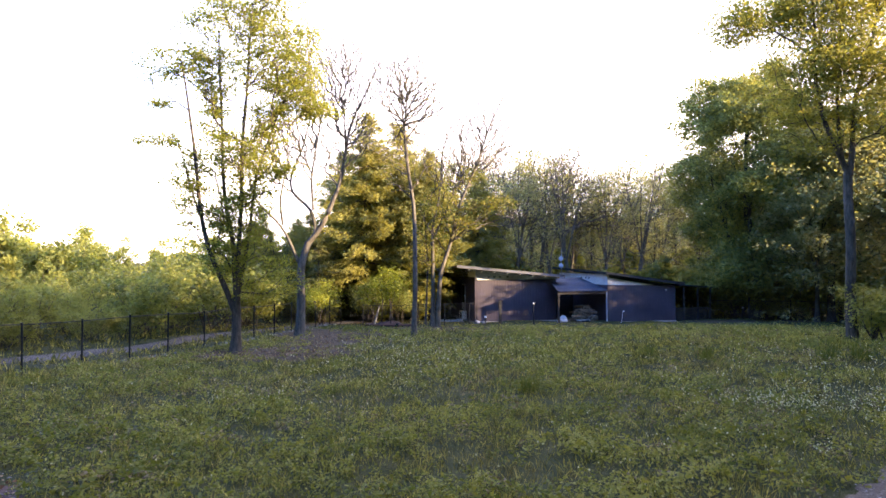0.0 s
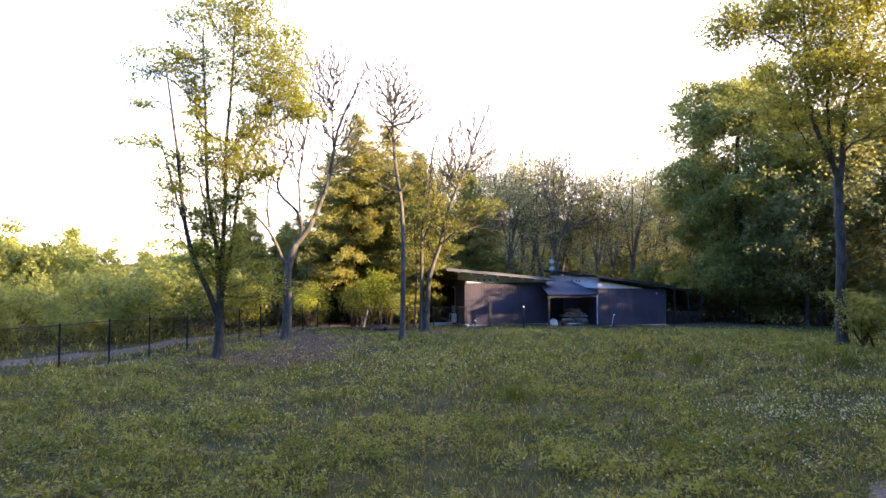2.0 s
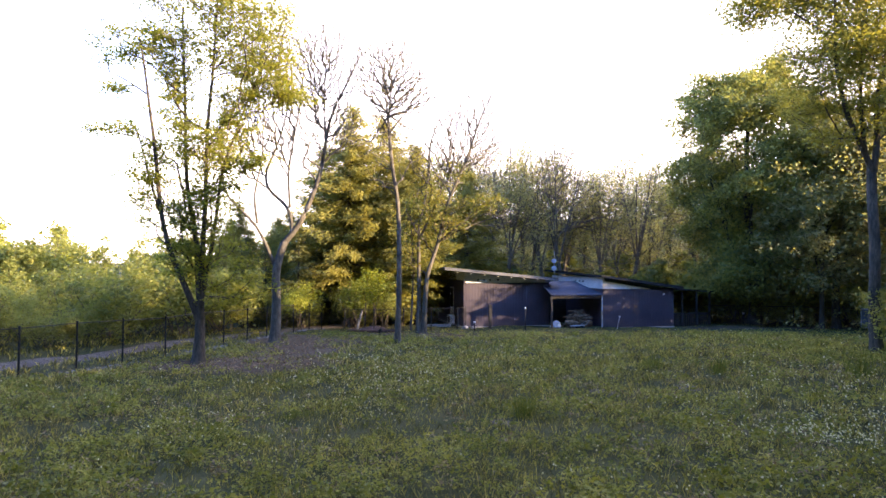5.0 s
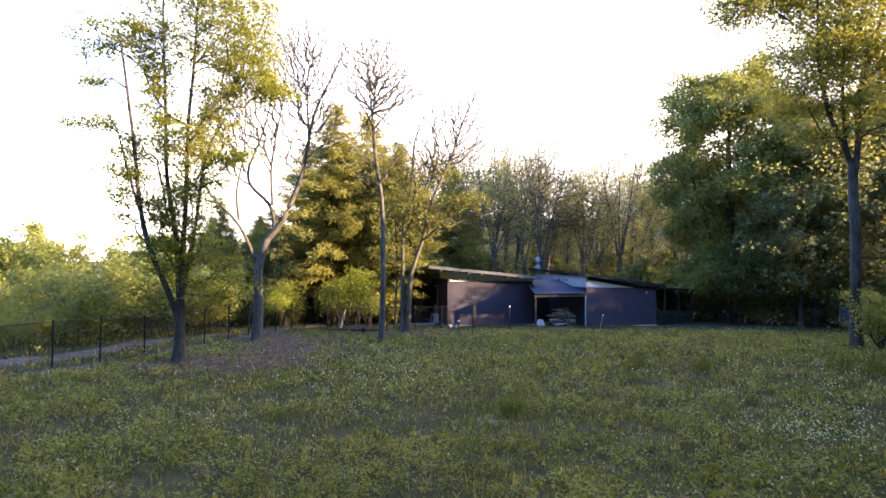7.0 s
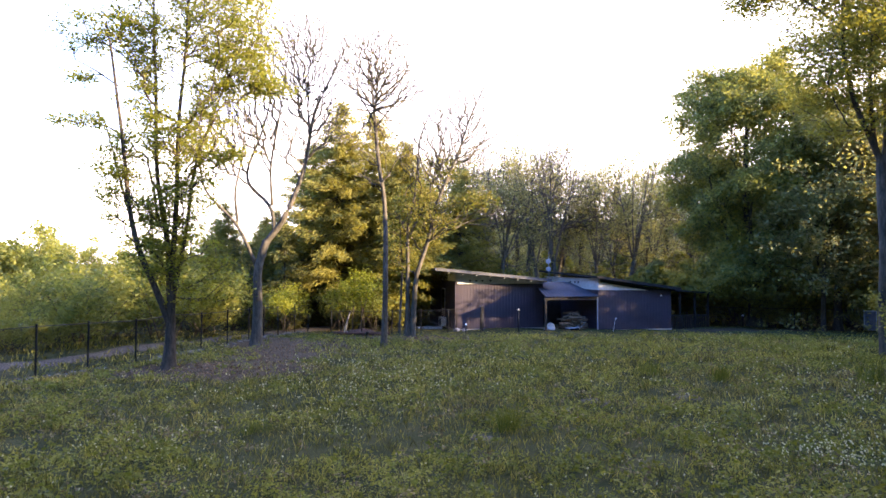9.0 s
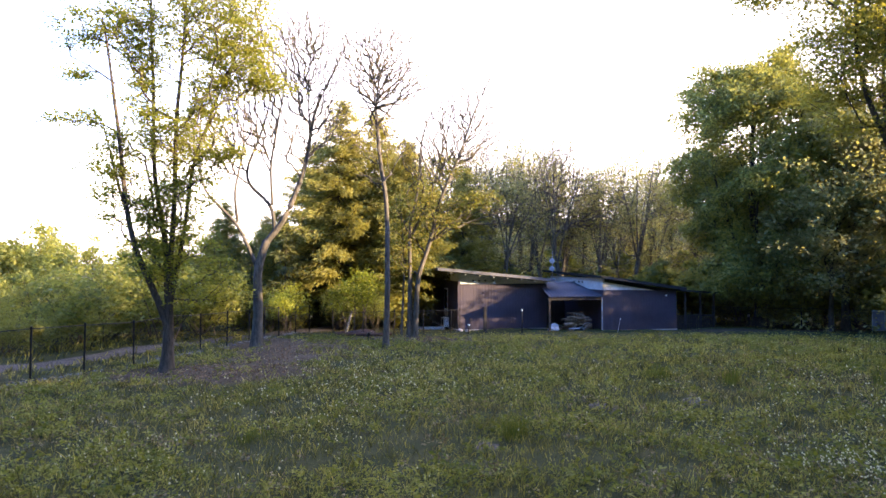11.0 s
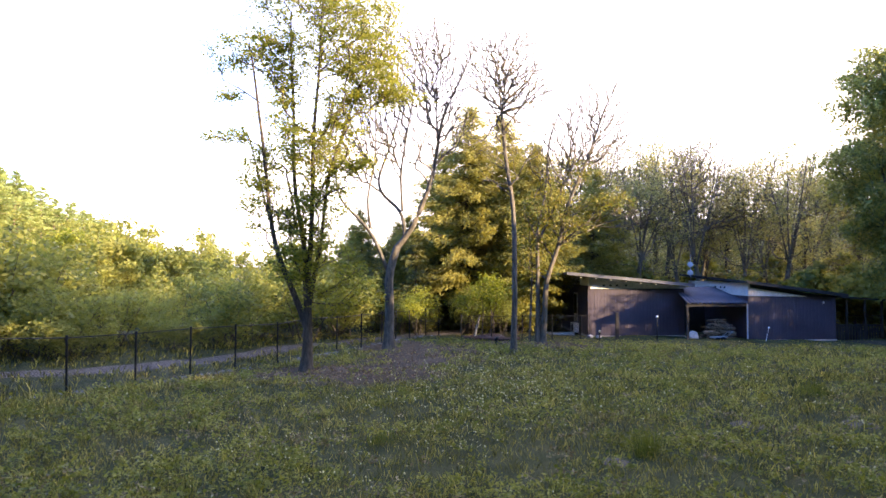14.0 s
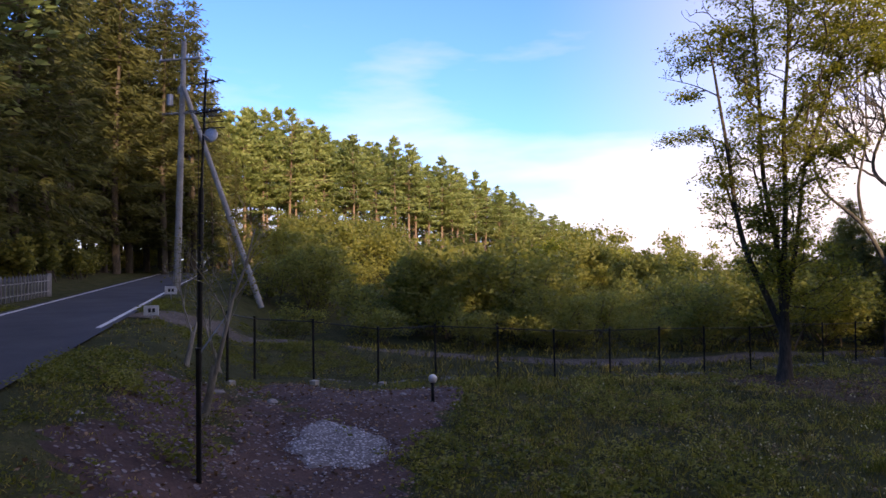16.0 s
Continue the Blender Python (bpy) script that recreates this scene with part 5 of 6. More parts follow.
part("east_clerestory", prism([(E0 + 0.02, 1.53), (E1 - 1.6, 1.48), (E0 + 0.02, 2.02)], EF + 0.02, EF + 0.15), WHITE_WALL, house, "white band below the roof")
# dark wedge put in for the shaded underside of the eave
part("east_upper_panel", prism([(E0 + 0.13, 2.02), (E1 - 1.6, 1.49), (E1 - 0.2, 1.47), (E0 + 0.13, 2.22)], EF + 0.05, EF + 0.14), ROOF_DARK, house, "dark wedge standing in for the roof's shaded underside")
part("east_gable", box(E0 + 0.012, E0 + 0.12, EF + 0.02, EB, 1.53, 2.26), WHITE_WALL, house, "white band below the roof")
for v in (0.2, 0.7, 1.4):
    part("vent", ball((E0, v, 1.95), 0.08, (0.4, 1.2, 0.8), 2), INK, house, "dark vent opening")
east_roof = shed_roof(E0 - 0.3, E1 + 0.4, EF - 0.45, EB + 0.7, 2.28, 1.50, 0.13, ROOF_DARK, ROOF_DARK, "east_roof")
for v in east_roof.data.vertices:
    v.co.z += 0.035 * (v.co.y - EF)
part("wall_lamp", ball((E1 - 0.75, EF - 0.05, 1.15), 0.06, (1, 0.8, 1.1)), GLOBE, house, "small white wall lamp")

# carport between the wings
C0, CF = 4.95, EF - 0.02


def wavy(u0, u1, v0, v1, za, zb, pitch=0.23, amp=0.042, skew=0.0):
    n = int((u1 - u0) / pitch) * 6
    us = np.linspace(u0, u1, n + 1)
    rows = []
    for drop in (0.0, 0.02):
        for v, z, cut in ((v0, za, 0.0), (v1, zb, skew)):
            uu = u0 + cut + (us - u0) * (u1 - u0 - cut) / (u1 - u0)
            rows.append(np.stack([uu, np.full(n + 1, v), z - drop + amp * np.sin((us - u0) / pitch * 6.283)], 1))
    V = np.concatenate(rows)
    i = np.arange(n)
    k = n + 1
    F = np.concatenate([np.stack([i, i + 1, i + k + 1, i + k], 1), np.stack([2 * k + i + 1, 2 * k + i, 3 * k + i, 3 * k + i + 1], 1), np.stack([i + 1, i, 2 * k + i, 2 * k + i + 1], 1)])
    return V, F


V, F = wavy(C0 - 0.08, E0 - 0.02, CF - 0.15, 1.6, 1.16, 1.92, skew=0.95)
part("carport_roof", quad_mesh("carport_roof", V, F, NAVY_ROOF), NAVY_ROOF, house, "corrugated blue-grey sheet roof")
part("beam", box(C0 - 0.1, E0 - 0.05, CF - 0.02, CF + 0.08, 0.94, 1.08), DARK_TIMBER, house)
part("post", box(C0 - 0.06, C0 + 0.06, CF - 0.02, CF + 0.10, ZG - 0.1, 0.94), DARK_TIMBER, house)
part("post", box(E0 - 0.11, E0 - 0.04, CF - 0.04, CF + 0.03, ZG - 0.1, 1.1), DISH_PAINT, house, "grey-white downpipe post")
part("carport_floor", box(C0 - 0.1, E0 - 0.02, CF - 0.1, 3.0, ZG - 0.2, ZG + 0.06), CONCRETE, house)
part("carport_back", box(C0, E0 - 0.02, 2.9, 3.02, ZG + 0.07, 1.6), DARK_TIMBER, house)

# terrace roof at the far end
part("terrace_roof", prism([(E1 + 0.42, 1.42), (E1 + 3.2, 1.20), (E1 + 3.2, 1.29), (E1 + 0.42, 1.51)], EF + 0.2, 2.6), ROOF_DARK, house)
for u, v in ((E1 + 0.9, EF + 0.4), (E1 + 2.0, EF + 0.4), (E1 + 3.0, EF + 0.4), (E1 + 3.0, 2.4), (E1 + 0.9, 2.4)):
    part("terrace_post", box(u - 0.05, u + 0.05, v - 0.05, v + 0.05, ZG - 0.15, 1.25), DARK_TIMBER, house)
part("terrace_rail", box(E1 + 0.2, E1 + 3.05, EF + 0.37, EF + 0.43, -0.22, -0.14), DARK_TIMBER, house)
part("terrace_floor", box(E1 + 0.02, E1 + 3.1, EF + 0.3, 2.6, ZG - 0.2, ZG + 0.12), DARK_TIMBER, house)
for u in np.arange(E1 + 0.3, E1 + 3.0, 0.16):
    part("baluster", box(u, u + 0.09, EF + 0.39, EF + 0.415, ZG + 0.13, -0.22), DARK_TIMBER, house)
HOUSE = house.matrix_basis.copy()


def by_house(u, v, z):
    return HOUSE @ Vector((u, v, z))


# dish aerials above the roofs
mast = tagged(new("dish_mast"), "slim mast with two round white dish aerials above the roofs", "aerial")
mast.matrix_basis = Matrix.Translation(by_house(7.85, 3.6, 2.05))
part("pole", rod((0, 0, -0.3), (0, 0, 2.0), 0.025), GALV, mast)
for z in (0.75, 1.3):
    bm = bmesh.new()
    bmesh.ops.create_uvsphere(bm, u_segments=18, v_segments=8, radius=0.18, matrix=Matrix.LocRotScale((-0.05, -0.12, z), Euler((radians(80), 0, radians(-8))), (1, 1, 0.22)))
    d = part("dish", bm, DISH_PAINT, mast, "white dish")
    part("feed_arm", rod((-0.06, -0.15, z - 0.2), (-0.08, -0.42, z), 0.012, 6), GALV, d)

# things in the carport
rl = np.random.default_rng(5)
pile = tagged(new("firewood_pile"), "loose pile of split brown firewood under the carport roof", "firewood")
pile.matrix_basis = pose(*by_house(7.3, -1.2, ZG + 0.07), 0, 0, 13)
for i in range(84):
    lay = i // 14
    x, y, z = rl.uniform(-1.0, 1.15) * (1 - lay * 0.13), rl.uniform(-0.5, 0.5), 0.09 + lay * 0.2 + rl.uniform(0, 0.05)
    a = rl.uniform(-0.5, 0.5)
    part("log", rod((x - 0.24 * math.cos(a), y - 0.24 * math.sin(a), z), (x + 0.24 * math.cos(a), y + 0.24 * math.sin(a), z + rl.uniform(-0.05, 0.08)), rl.uniform(0.055, 0.095), 6), FIREWOOD, pile)
cover = tagged(part("tarpaulin", turned(ball((0, 0, 0), 0.42, (0.9, 0.7, 0.7), 3), Matrix()), TARP), "crumpled pale tarpaulin over stored goods", "tarpaulin")
for v in cover.data.vertices:
    v.co += Vector(noise.noise_vector(v.co * 4)) * 0.09
    v.co.z = max(v.co.z, -0.3)
cover.matrix_basis = pose(*by_house(5.55, -1.7, ZG + 0.36), 0, 0, 30)
cart = tagged(new("handcart"), "white-framed handcart standing before the firewood", "cart")
cart.matrix_basis = pose(*by_house(6.95, -2.1, ZG + 0.07), 0, 0, 20)
part("tray", box(-0.45, 0.35, -0.25, 0.25, 0.28, 0.33, 0.01), DISH_PAINT, cart)
for a, b in (((0.35, -0.2, 0.3), (0.75, -0.2, 0.62)), ((0.35, 0.2, 0.3), (0.75, 0.2, 0.62)), ((0.75, -0.2, 0.62), (0.75, 0.2, 0.62)), ((-0.45, -0.2, 0.3), (-0.2, -0.2, 0.02)), ((-0.45, 0.2, 0.3), (-0.2, 0.2, 0.02))):
    part("bar", rod(a, b, 0.018, 6), DISH_PAINT, cart)
for y in (-0.28, 0.28):
    part("wheel", rod((0.1, y - 0.03, 0.17), (0.1, y + 0.03, 0.17), 0.17, 16), BLACK_METAL, cart)


# ---- posts, lamps and stones round the house ----
def globe_lamp(x, y, h, r=0.08):
    t = tagged(new("garden_lamp"), "black post lamp with a white globe on the grass", "lamp", "garden lamps")
    part("post", rod((0, 0, -0.1), (0, 0, h - r * 0.8), 0.035, 10), BLACK_METAL, t)
    part("foot", rod((0, 0, -0.02), (0, 0, 0.04), 0.07, 12), BLACK_METAL, t)
    part("collar", rod((0, 0, h - r * 1.15), (0, 0, h - r * 0.75), 0.05, 10), BLACK_METAL, t)
    part("globe", ball((0, 0, h), r, sub=3), GLOBE, t, "white globe")
    for p in t.children[-1].data.polygons:
        p.use_smooth = True
    t.matrix_basis = pose(x, y, ground_z(x, y))
    return t


globe_lamp(-9.73, 12.15, 0.50, 0.095)
globe_lamp(5.85, 40.9, 1.3, 0.06)
globe_lamp(21.1, 44.9, 0.75, 0.08)
globe_lamp(2.75, 40.6, 0.5, 0.07)


def timber_post(x, y, h, w, label):
    t = tagged(part("timber_post", box(-w / 2, w / 2, -w / 2, w / 2, -0.15, h, 0.01), DARK_TIMBER), label, "post")
    t.matrix_basis = pose(x, y, ground_z(x, y), 0, 0, 10)


timber_post(3.75, 41.4, 1.5, 0.17, "thick dark timber post standing before the house")
stake = tagged(new("stake_lamp"), "thin leaning garden stake with a small white lamp", "lamp")
part("stake", rod((0, 0, -0.1), (0.16, 0, 0.72), 0.012, 6), WHITE_PAINT, stake)
part("lamp_head", ball((0.18, 0, 0.76), 0.05), GLOBE, stake)
stake.matrix_basis = pose(11.7, 41.9, ground_z(11.7, 41.9))
spot = tagged(new("spotlight"), "short black garden spotlight on the bare earth", "lamp")
part("post", rod((0, 0, -0.1), (0, 0, 0.28), 0.05, 10), BLACK_METAL, spot)
part("head", rod((-0.02, 0.02, 0.26), (0.10, -0.10, 0.42), 0.09, 12, 0.07), BLACK_METAL, spot)
part("foot", box(0.2, 0.32, -0.06, 0.06, -0.05, 0.1, 0.01), BLACK_METAL, spot)
spot.matrix_basis = pose(-2.6, 36.4, ground_z(-2.6, 36.4))


def rock(seed, r, squash=0.6):
    g = np.random.default_rng(seed)
    bm = ball((0, 0, 0), r, (1, 0.8, squash), 2)
    off = Vector(g.uniform(-9, 9, 3))
    for v in bm.verts:
        v.co *= 1 + 0.45 * noise.noise(v.co * 2.2 / r * 0.5 + off)
    return bm


for k, (x, y, r, s) in enumerate(((-10.9, 9.1, 0.13, 0.5), (2.3, 42.2, 0.22, 0.7), (2.75, 42.1, 0.18, 0.6), (-10.6, 12.0, 0.10, 0.5), (-12.2, 10.9, 0.08, 0.6), (-11.2, 11.9, 0.08, 0.6), (-11.2, 8.1, 0.15, 0.35), (-9.0, 8.6, 0.08, 0.7), (-8.1, 9.6, 0.07, 0.7))):
    o = tagged(part("stone", rock(40 + k, r, s), STONE), "pale rough stone lying on the earth", "stone", "stones")
    o.matrix_basis = pose(x, y, ground_z(x, y) + r * 0.2, 0, 0, 40 * k)
for k, (x, y) in enumerate(((-13.0, 9.06), (-13.72, 11.5), (-13.95, 13.7))):
    o = tagged(part("footing_block", box(-0.09, 0.09, -0.09, 0.09, -0.1, 0.11, 0.012), CONCRETE), "square concrete footing block beside a fence post", "block", "footing blocks")
    o.matrix_basis = pose(x, y, ground_z(x, y), 0, 0, 25)


# ---- boundary fence ----
def fence_run(points, h, label, mesh_gap=0.09, wires=(0.02, 0.5, 1.0)):
    t = tagged(new("fence"), label, "fence")
    wires_v, wires_f, n = [], [], 0
    post_me = None
    tops = []
    for x, y in points:
        z = ground_z(x, y)
        if post_me is None:
            bm = rod((0, 0, -0.15), (0, 0, h + 0.04), 0.032, 8)
            rod((0, 0, h + 0.04), (0, 0, h + 0.07), 0.038, 8, bm=bm)
            ob = part("post", bm, BLACK_METAL, t)
            post_me = ob.data
        else:
            ob = part("post", post_me, BLACK_METAL, t)
        ob.matrix_basis = Matrix.Translation((x, y, z)) @ pose(0, 0, 0, random.uniform(-1, 1), random.uniform(-1, 1), 0)
        tops.append((x, y, z))
    for (x0, y0, z0), (x1, y1, z1) in zip(tops[:-1], tops[1:]):
        a, b = Vector((x0, y0, z0)), Vector((x1, y1, z1))
        part("top_rail", rod(a + Vector((0, 0, h)), b + Vector((0, 0, h)), 0.014, 6), BLACK_METAL, t)
        L = (b - a).length
        d = (b - a) / L
        side = Vector((-d.y, d.x, 0)).normalized()
        k = 0
        s = -h
        r = 0.0022
        while s < L:
            for sign in (1, -1):
                # each wire climbs at 45 degrees and is cut by the panel's ends
                u0, u1 = s, s + h
                v0, v1 = (0.03, h) if sign > 0 else (h, 0.03)
                c0, c1 = max(u0, 0), min(u1, L)
                if c1 - c0 > 0.02:
                    w0 = v0 + (v1 - v0) * (c0 - u0) / (u1 - u0)
                    w1 = v0 + (v1 - v0) * (c1 - u0) / (u1 - u0)
                    p0, p1 = a + d * c0 + Vector((0, 0, w0)), a + d * c1 + Vector((0, 0, w1))
                    across = Vector((-sign * d.x, -sign * d.y, 1)).normalized() * r
                    o = side * 0.004 * sign
                    wires_v += [p0 - across + o, p1 - across + o, p1 + across + o, p0 + across + o]
                    wires_f.append((n, n + 1, n + 2, n + 3))
                    n += 4
            s += mesh_gap
    me = quad_mesh("wire_mesh", np.array([tuple(v) for v in wires_v]), np.array(wires_f), BLACK_METAL)
    tagged(part("wire_mesh", me, BLACK_METAL, t, "thin dark chain-link wire"), kind="stuff")
    return t


west_line = [(-6.88, 6.36), (-13.0, 9.0), (-14.6, 10.3), (-14.8, 12.05), (-14.3, 13.8), (-13.95, 15.6), (-13.3, 17.5), (-12.75, 19.5), (-11.95, 21.3), (-11.2, 23.0), (-10.6, 24.8), (-9.9, 26.7), (-9.4, 28.8), (-9.1, 31.0), (-8.75, 33.4), (-8.4, 35.7), (-8.05, 37.2), (-7.67, 38.8), (-7.1, 40.4), (-6.6, 41.8)]
fence_run(west_line, 1.55, "black chain-link fence on slim posts along the gravel track")
fence_run([(-4.9, 39.7), (-3.2, 39.8), (-1.5, 39.9), (0.15, 40.0), (1.7, 40.2), (2.3, 42.6)], 1.3, "black wire fence on slim posts before the house")
fence_run([(16.6, 46.3), (19.0, 45.5), (21.3, 44.4), (23.5, 43.1), (25.6, 41.7), (27.6, 40.2)], 1.3, "black wire fence on slim posts at the foot of the wood")
gate = tagged(new("metal_gate"), "narrow grey sheet-metal gate in the fence below the wood", "gate")
gate.matrix_basis = pose(26.7, 40.8, ground_z(26.7, 40.8), 0, 0, -35)
part("gate_frame", box(-0.33, 0.33, -0.02, 0.02, 0.08, 1.25, 0.01), GALV, gate)
part("sheet", box(-0.29, 0.29, -0.03, -0.021, 0.12, 1.21), FASCIA, gate)
bed = tagged(part("earth_bed", rock(91, 0.95, 0.3), YARD_DIRT), "low mound of dark red-brown earth in the planting bed", "bed")
bed.matrix_basis = pose(-3.3, 40.2, ground_z(-3.3, 40.2), 0, 0, 15)
kerb = [(x + 0.22, y + 0.02) for x, y in west_line[5:]]
for k, ((x0, y0), (x1, y1)) in enumerate(zip(kerb[:-1], kerb[1:])):
    for f in (0.1, 0.43, 0.76):
        x, y = x0 + (x1 - x0) * f, y0 + (y1 - y0) * f
        o = tagged(part("edging_stone", rock(200 + 3 * k + int(f * 3), 0.11 + 0.03 * math.sin(k * 3 + f * 9), 0.4), EDGING), "low grey edging stone along the fence", "stone", "edging stones")
        o.matrix_basis = pose(x, y, ground_z(x, y) + 0.0, 0, 0, 57 * k + 100 * f)
edge = tagged(new("bed_edging"), "red-brown timber edging round a low planting bed", "edging")
for (x0, y0), (x1, y1) in (((-4.7, 39.3), (-2.6, 39.1)), ((-2.6, 39.1), (-1.6, 39.4)), ((-4.7, 39.3), (-4.4, 41.2))):
    part("board", rod((x0, y0, ground_z(x0, y0) + 0.09), (x1, y1, ground_z(x1, y1) + 0.09), 0.09, 6), RED_TIMBER, edge)
leaning = tagged(part("birch_stump", rod((0, 0, -0.1), (0.35, 0, 1.3), 0.09, 9, 0.05), BARK_BIRCH), "pale leaning birch stump among young trees", "stump")
leaning.matrix_basis = pose(-4.35, 41.0, ground_z(-4.35, 41.0))
slab = tagged(part("step_slab", box(-0.8, 0.8, -0.4, 0.4, -0.1, 0.1, 0.02), CONCRETE), "pale concrete step slab beside the house", "step")
slab.matrix_basis = pose(0.6, 44.6, ground_z(0.6, 44.6), 0, 0, 13)
unit_box = tagged(new("heat_pump"), "small grey outdoor unit against the side of the house", "heat pump")
part("casing", box(-0.17, 0.17, -0.4, 0.4, 0.05, 0.65, 0.02), WHITE_PAINT, unit_box)
part("fan_grille", rod((-0.175, -0.08, 0.35), (-0.19, -0.08, 0.35), 0.22, 20), BLACK_METAL, unit_box)
unit_box.matrix_basis = pose(*by_house(-0.35, 2.0, ZG + 0.25), 0, 0, 13)

# ---- roadside ----
pole_at = Vector((-34.0, 14.2, 0))
pole_at.z = ground_z(pole_at.x, pole_at.y)
pole = tagged(new("utility_pole"), "grey concrete utility pole with slanting brace beside the road", "utility pole")
pole.matrix_basis = Matrix.Translation(pole_at)
part("shaft", rod((0, 0, -0.4), (-0.1, 0.35, 13.4), 0.19, 14, 0.13), POLE_CONCRETE, pole)
part("brace", rod((3.2, 3.3, -0.9), (0.15, 0.25, 10.9), 0.16, 12, 0.12), POLE_CONCRETE, pole, "slanting concrete brace")
part("cross_arm", rod((-1.1, -0.6, 12.45), (0.7, 0.95, 12.45), 0.075, 6), POLE_CONCRETE, pole)
part("cross_arm", rod((-0.9, -0.5, 7.2 + 2.3), (0.6, 0.8, 9.5), 0.065, 6), POLE_CONCRETE, pole)
for f in (0.03, 0.35, 0.7, 0.97):
    x, y = -1.1 + 1.8 * f, -0.6 + 1.55 * f
    part("insulator", rod((x, y, 12.5), (x, y, 12.75), 0.05, 8, 0.035), WHITE_PAINT, pole)
part("transformer", rod((-0.42, -0.28, 9.9), (-0.42, -0.28, 10.5), 0.17, 14), GALV, pole, "grey transformer can")
part("junction_box", box(-0.35, -0.1, 0.1, 0.35, 10.6, 11.0, 0.01), GALV, pole)
for z in np.arange(2.2, 12.0, 0.55):
    part("step_bolt", rod((0, 0.1, z), (0.28 * (1 if int(z * 2) % 2 else -1), 0.25, z), 0.012, 5), GALV, pole)


def cable(name, a, b, sag, r, label):
    t = np.linspace(0, 1, 24)
    a, b = np.array(a), np.array(b)
    p = a + (b - a) * t[:, None]
    p[:, 2] -= sag * 4 * t * (1 - t)
    v, f = tube(p, np.full(24, r), 5)
    return tagged(part(name, quad_mesh(name, v, f, INK, True), INK), label, "cable", "power cables")


for f in (0.03, 0.97):
    x, y = pole_at.x - 1.1 + 1.8 * f, pole_at.y - 0.6 + 1.55 * f
    cable("power_cable", (x, y, pole_at.z + 12.75), (x - 34, y + 13, pole_at.z + 14), 0.8, 0.014, "thin black power cable")
    cable("power_cable", (x, y, pole_at.z + 12.75), (x + 46, y - 24, pole_at.z + 12), 1.2, 0.014, "thin black power cable")

aerial = tagged(new("aerial_mast"), "dark mast with a comb television aerial and a small grey dish", "aerial")
ax, ay = -12.2, 8.13
aerial.matrix_basis = pose(ax, ay, ground_z(ax, ay))
part("lower_pole", rod((0, 0, -0.2), (0.02, 0.02, 3.9), 0.05, 10), BLACK_METAL, aerial)
part("upper_pole", rod((0.02, 0.02, 3.88), (0.1, 0.08, 6.3), 0.026, 8), BLACK_METAL, aerial)
boom_d = Vector((0.62, 0.30, 0))
for z, n, w in ((5.45, 9, 0.55), (6.05, 5, 0.35)):
    boom = part("boom", rod(Vector((0.05, 0.05, z)) - boom_d * 0.35, Vector((0.05, 0.05, z)) + boom_d * 0.75, 0.016, 6), BLACK_METAL, aerial)
    for i in range(n):
        c = Vector((0.05, 0.05, z)) + boom_d * (-0.3 + i / (n - 1) * 1.0)
        acr = Vector((-0.5, 0.85, 0)) * w * (1 - 0.4 * i / n)
        part("element", rod(c - acr * 0.5, c + acr * 0.5, 0.011, 5), BLACK_METAL, boom)
for i in range(5):
    part("element", rod((-0.05, 0.0, 5.12 + i * 0.13), (0.55 - 0.07 * i, 0.3, 5.09 + i * 0.13), 0.012, 5), BLACK_METAL, aerial)
bm = bmesh.new()
bmesh.ops.create_uvsphere(bm, u_segments=18, v_segments=8, radius=0.17, matrix=Matrix.LocRotScale((0.28, 0.12, 4.95), Euler((radians(70), 0, radians(60))), (0.8, 1, 0.2)))
dish = part("dish", bm, GALV, aerial, "small grey dish")
part("feed_arm", rod((0.28, 0.12, 4.82), (0.48, -0.1, 4.9), 0.012, 6), GALV, dish)
part("bracket", rod((0.05, 0.05, 4.92), (0.28, 0.12, 4.95), 0.018, 6), GALV, dish)
cable("aerial_cable", (ax + 0.06, ay - 0.05, ground_z(ax, ay) + 5.0), (ax + 0.03, ay - 0.06, ground_z(ax, ay) + 1.2), 0.02, 0.008, "thin black aerial lead down the mast")


def sign(x, y, z0, w, h, turn, legs):
    t = tagged(new("roadside_sign"), "small white board with black marks beside the road", "sign", "roadside signs")
    part("board", box(-w / 2, w / 2, -0.015, 0.015, legs, legs + h, 0.004), WHITE_PAINT, t)
    for k in (-0.2, 0.08):
        part("mark", box(w * k, w * (k + 0.18), -0.022, -0.016, legs + h * 0.3, legs + h * 0.7), INK, t)
    part("leg", rod((0, 0.03, -0.1), (0, 0.03, legs + h * 0.7), 0.02, 6), GALV, t)
    t.matrix_basis = pose(x, y, z0, 0, 0, turn)


sign(-18.6, 8.9, ground_z(-18.6, 8.9), 0.42, 0.28, 55, 0.22)
sign(-26.4, 11.7, ground_z(-26.4, 11.7), 0.48, 0.32, 55, 0.3)

picket = tagged(new("picket_fence"), "white picket fence on the far side of the road", "fence")
pk0, pk1 = np.array((-22.6, 3.7)), np.array((-32.9, 8.3))
plank = None
for i in range(30):
    p = pk0 + (pk1 - pk0) * i / 29
    if plank is None:
        bm = prism([(-0.05, 0), (0.05, 0), (0.05, 0.94), (0, 1.02), (-0.05, 0.94)], -0.01, 0.01)
        ob = part("picket", bm, PICKET, picket)
        plank = ob.data
    else:
        ob = part("picket", plank, PICKET, picket)
    ob.matrix_basis = pose(p[0], p[1], ground_z(p[0], p[1]) + 0.03, 0, 0, 45)
for h in (0.25, 0.72):
    part("rail", rod((pk0[0], pk0[1], ground_z(*pk0) + h), (pk1[0], pk1[1], ground_z(*pk1) + h), 0.025, 4), PICKET, picket)
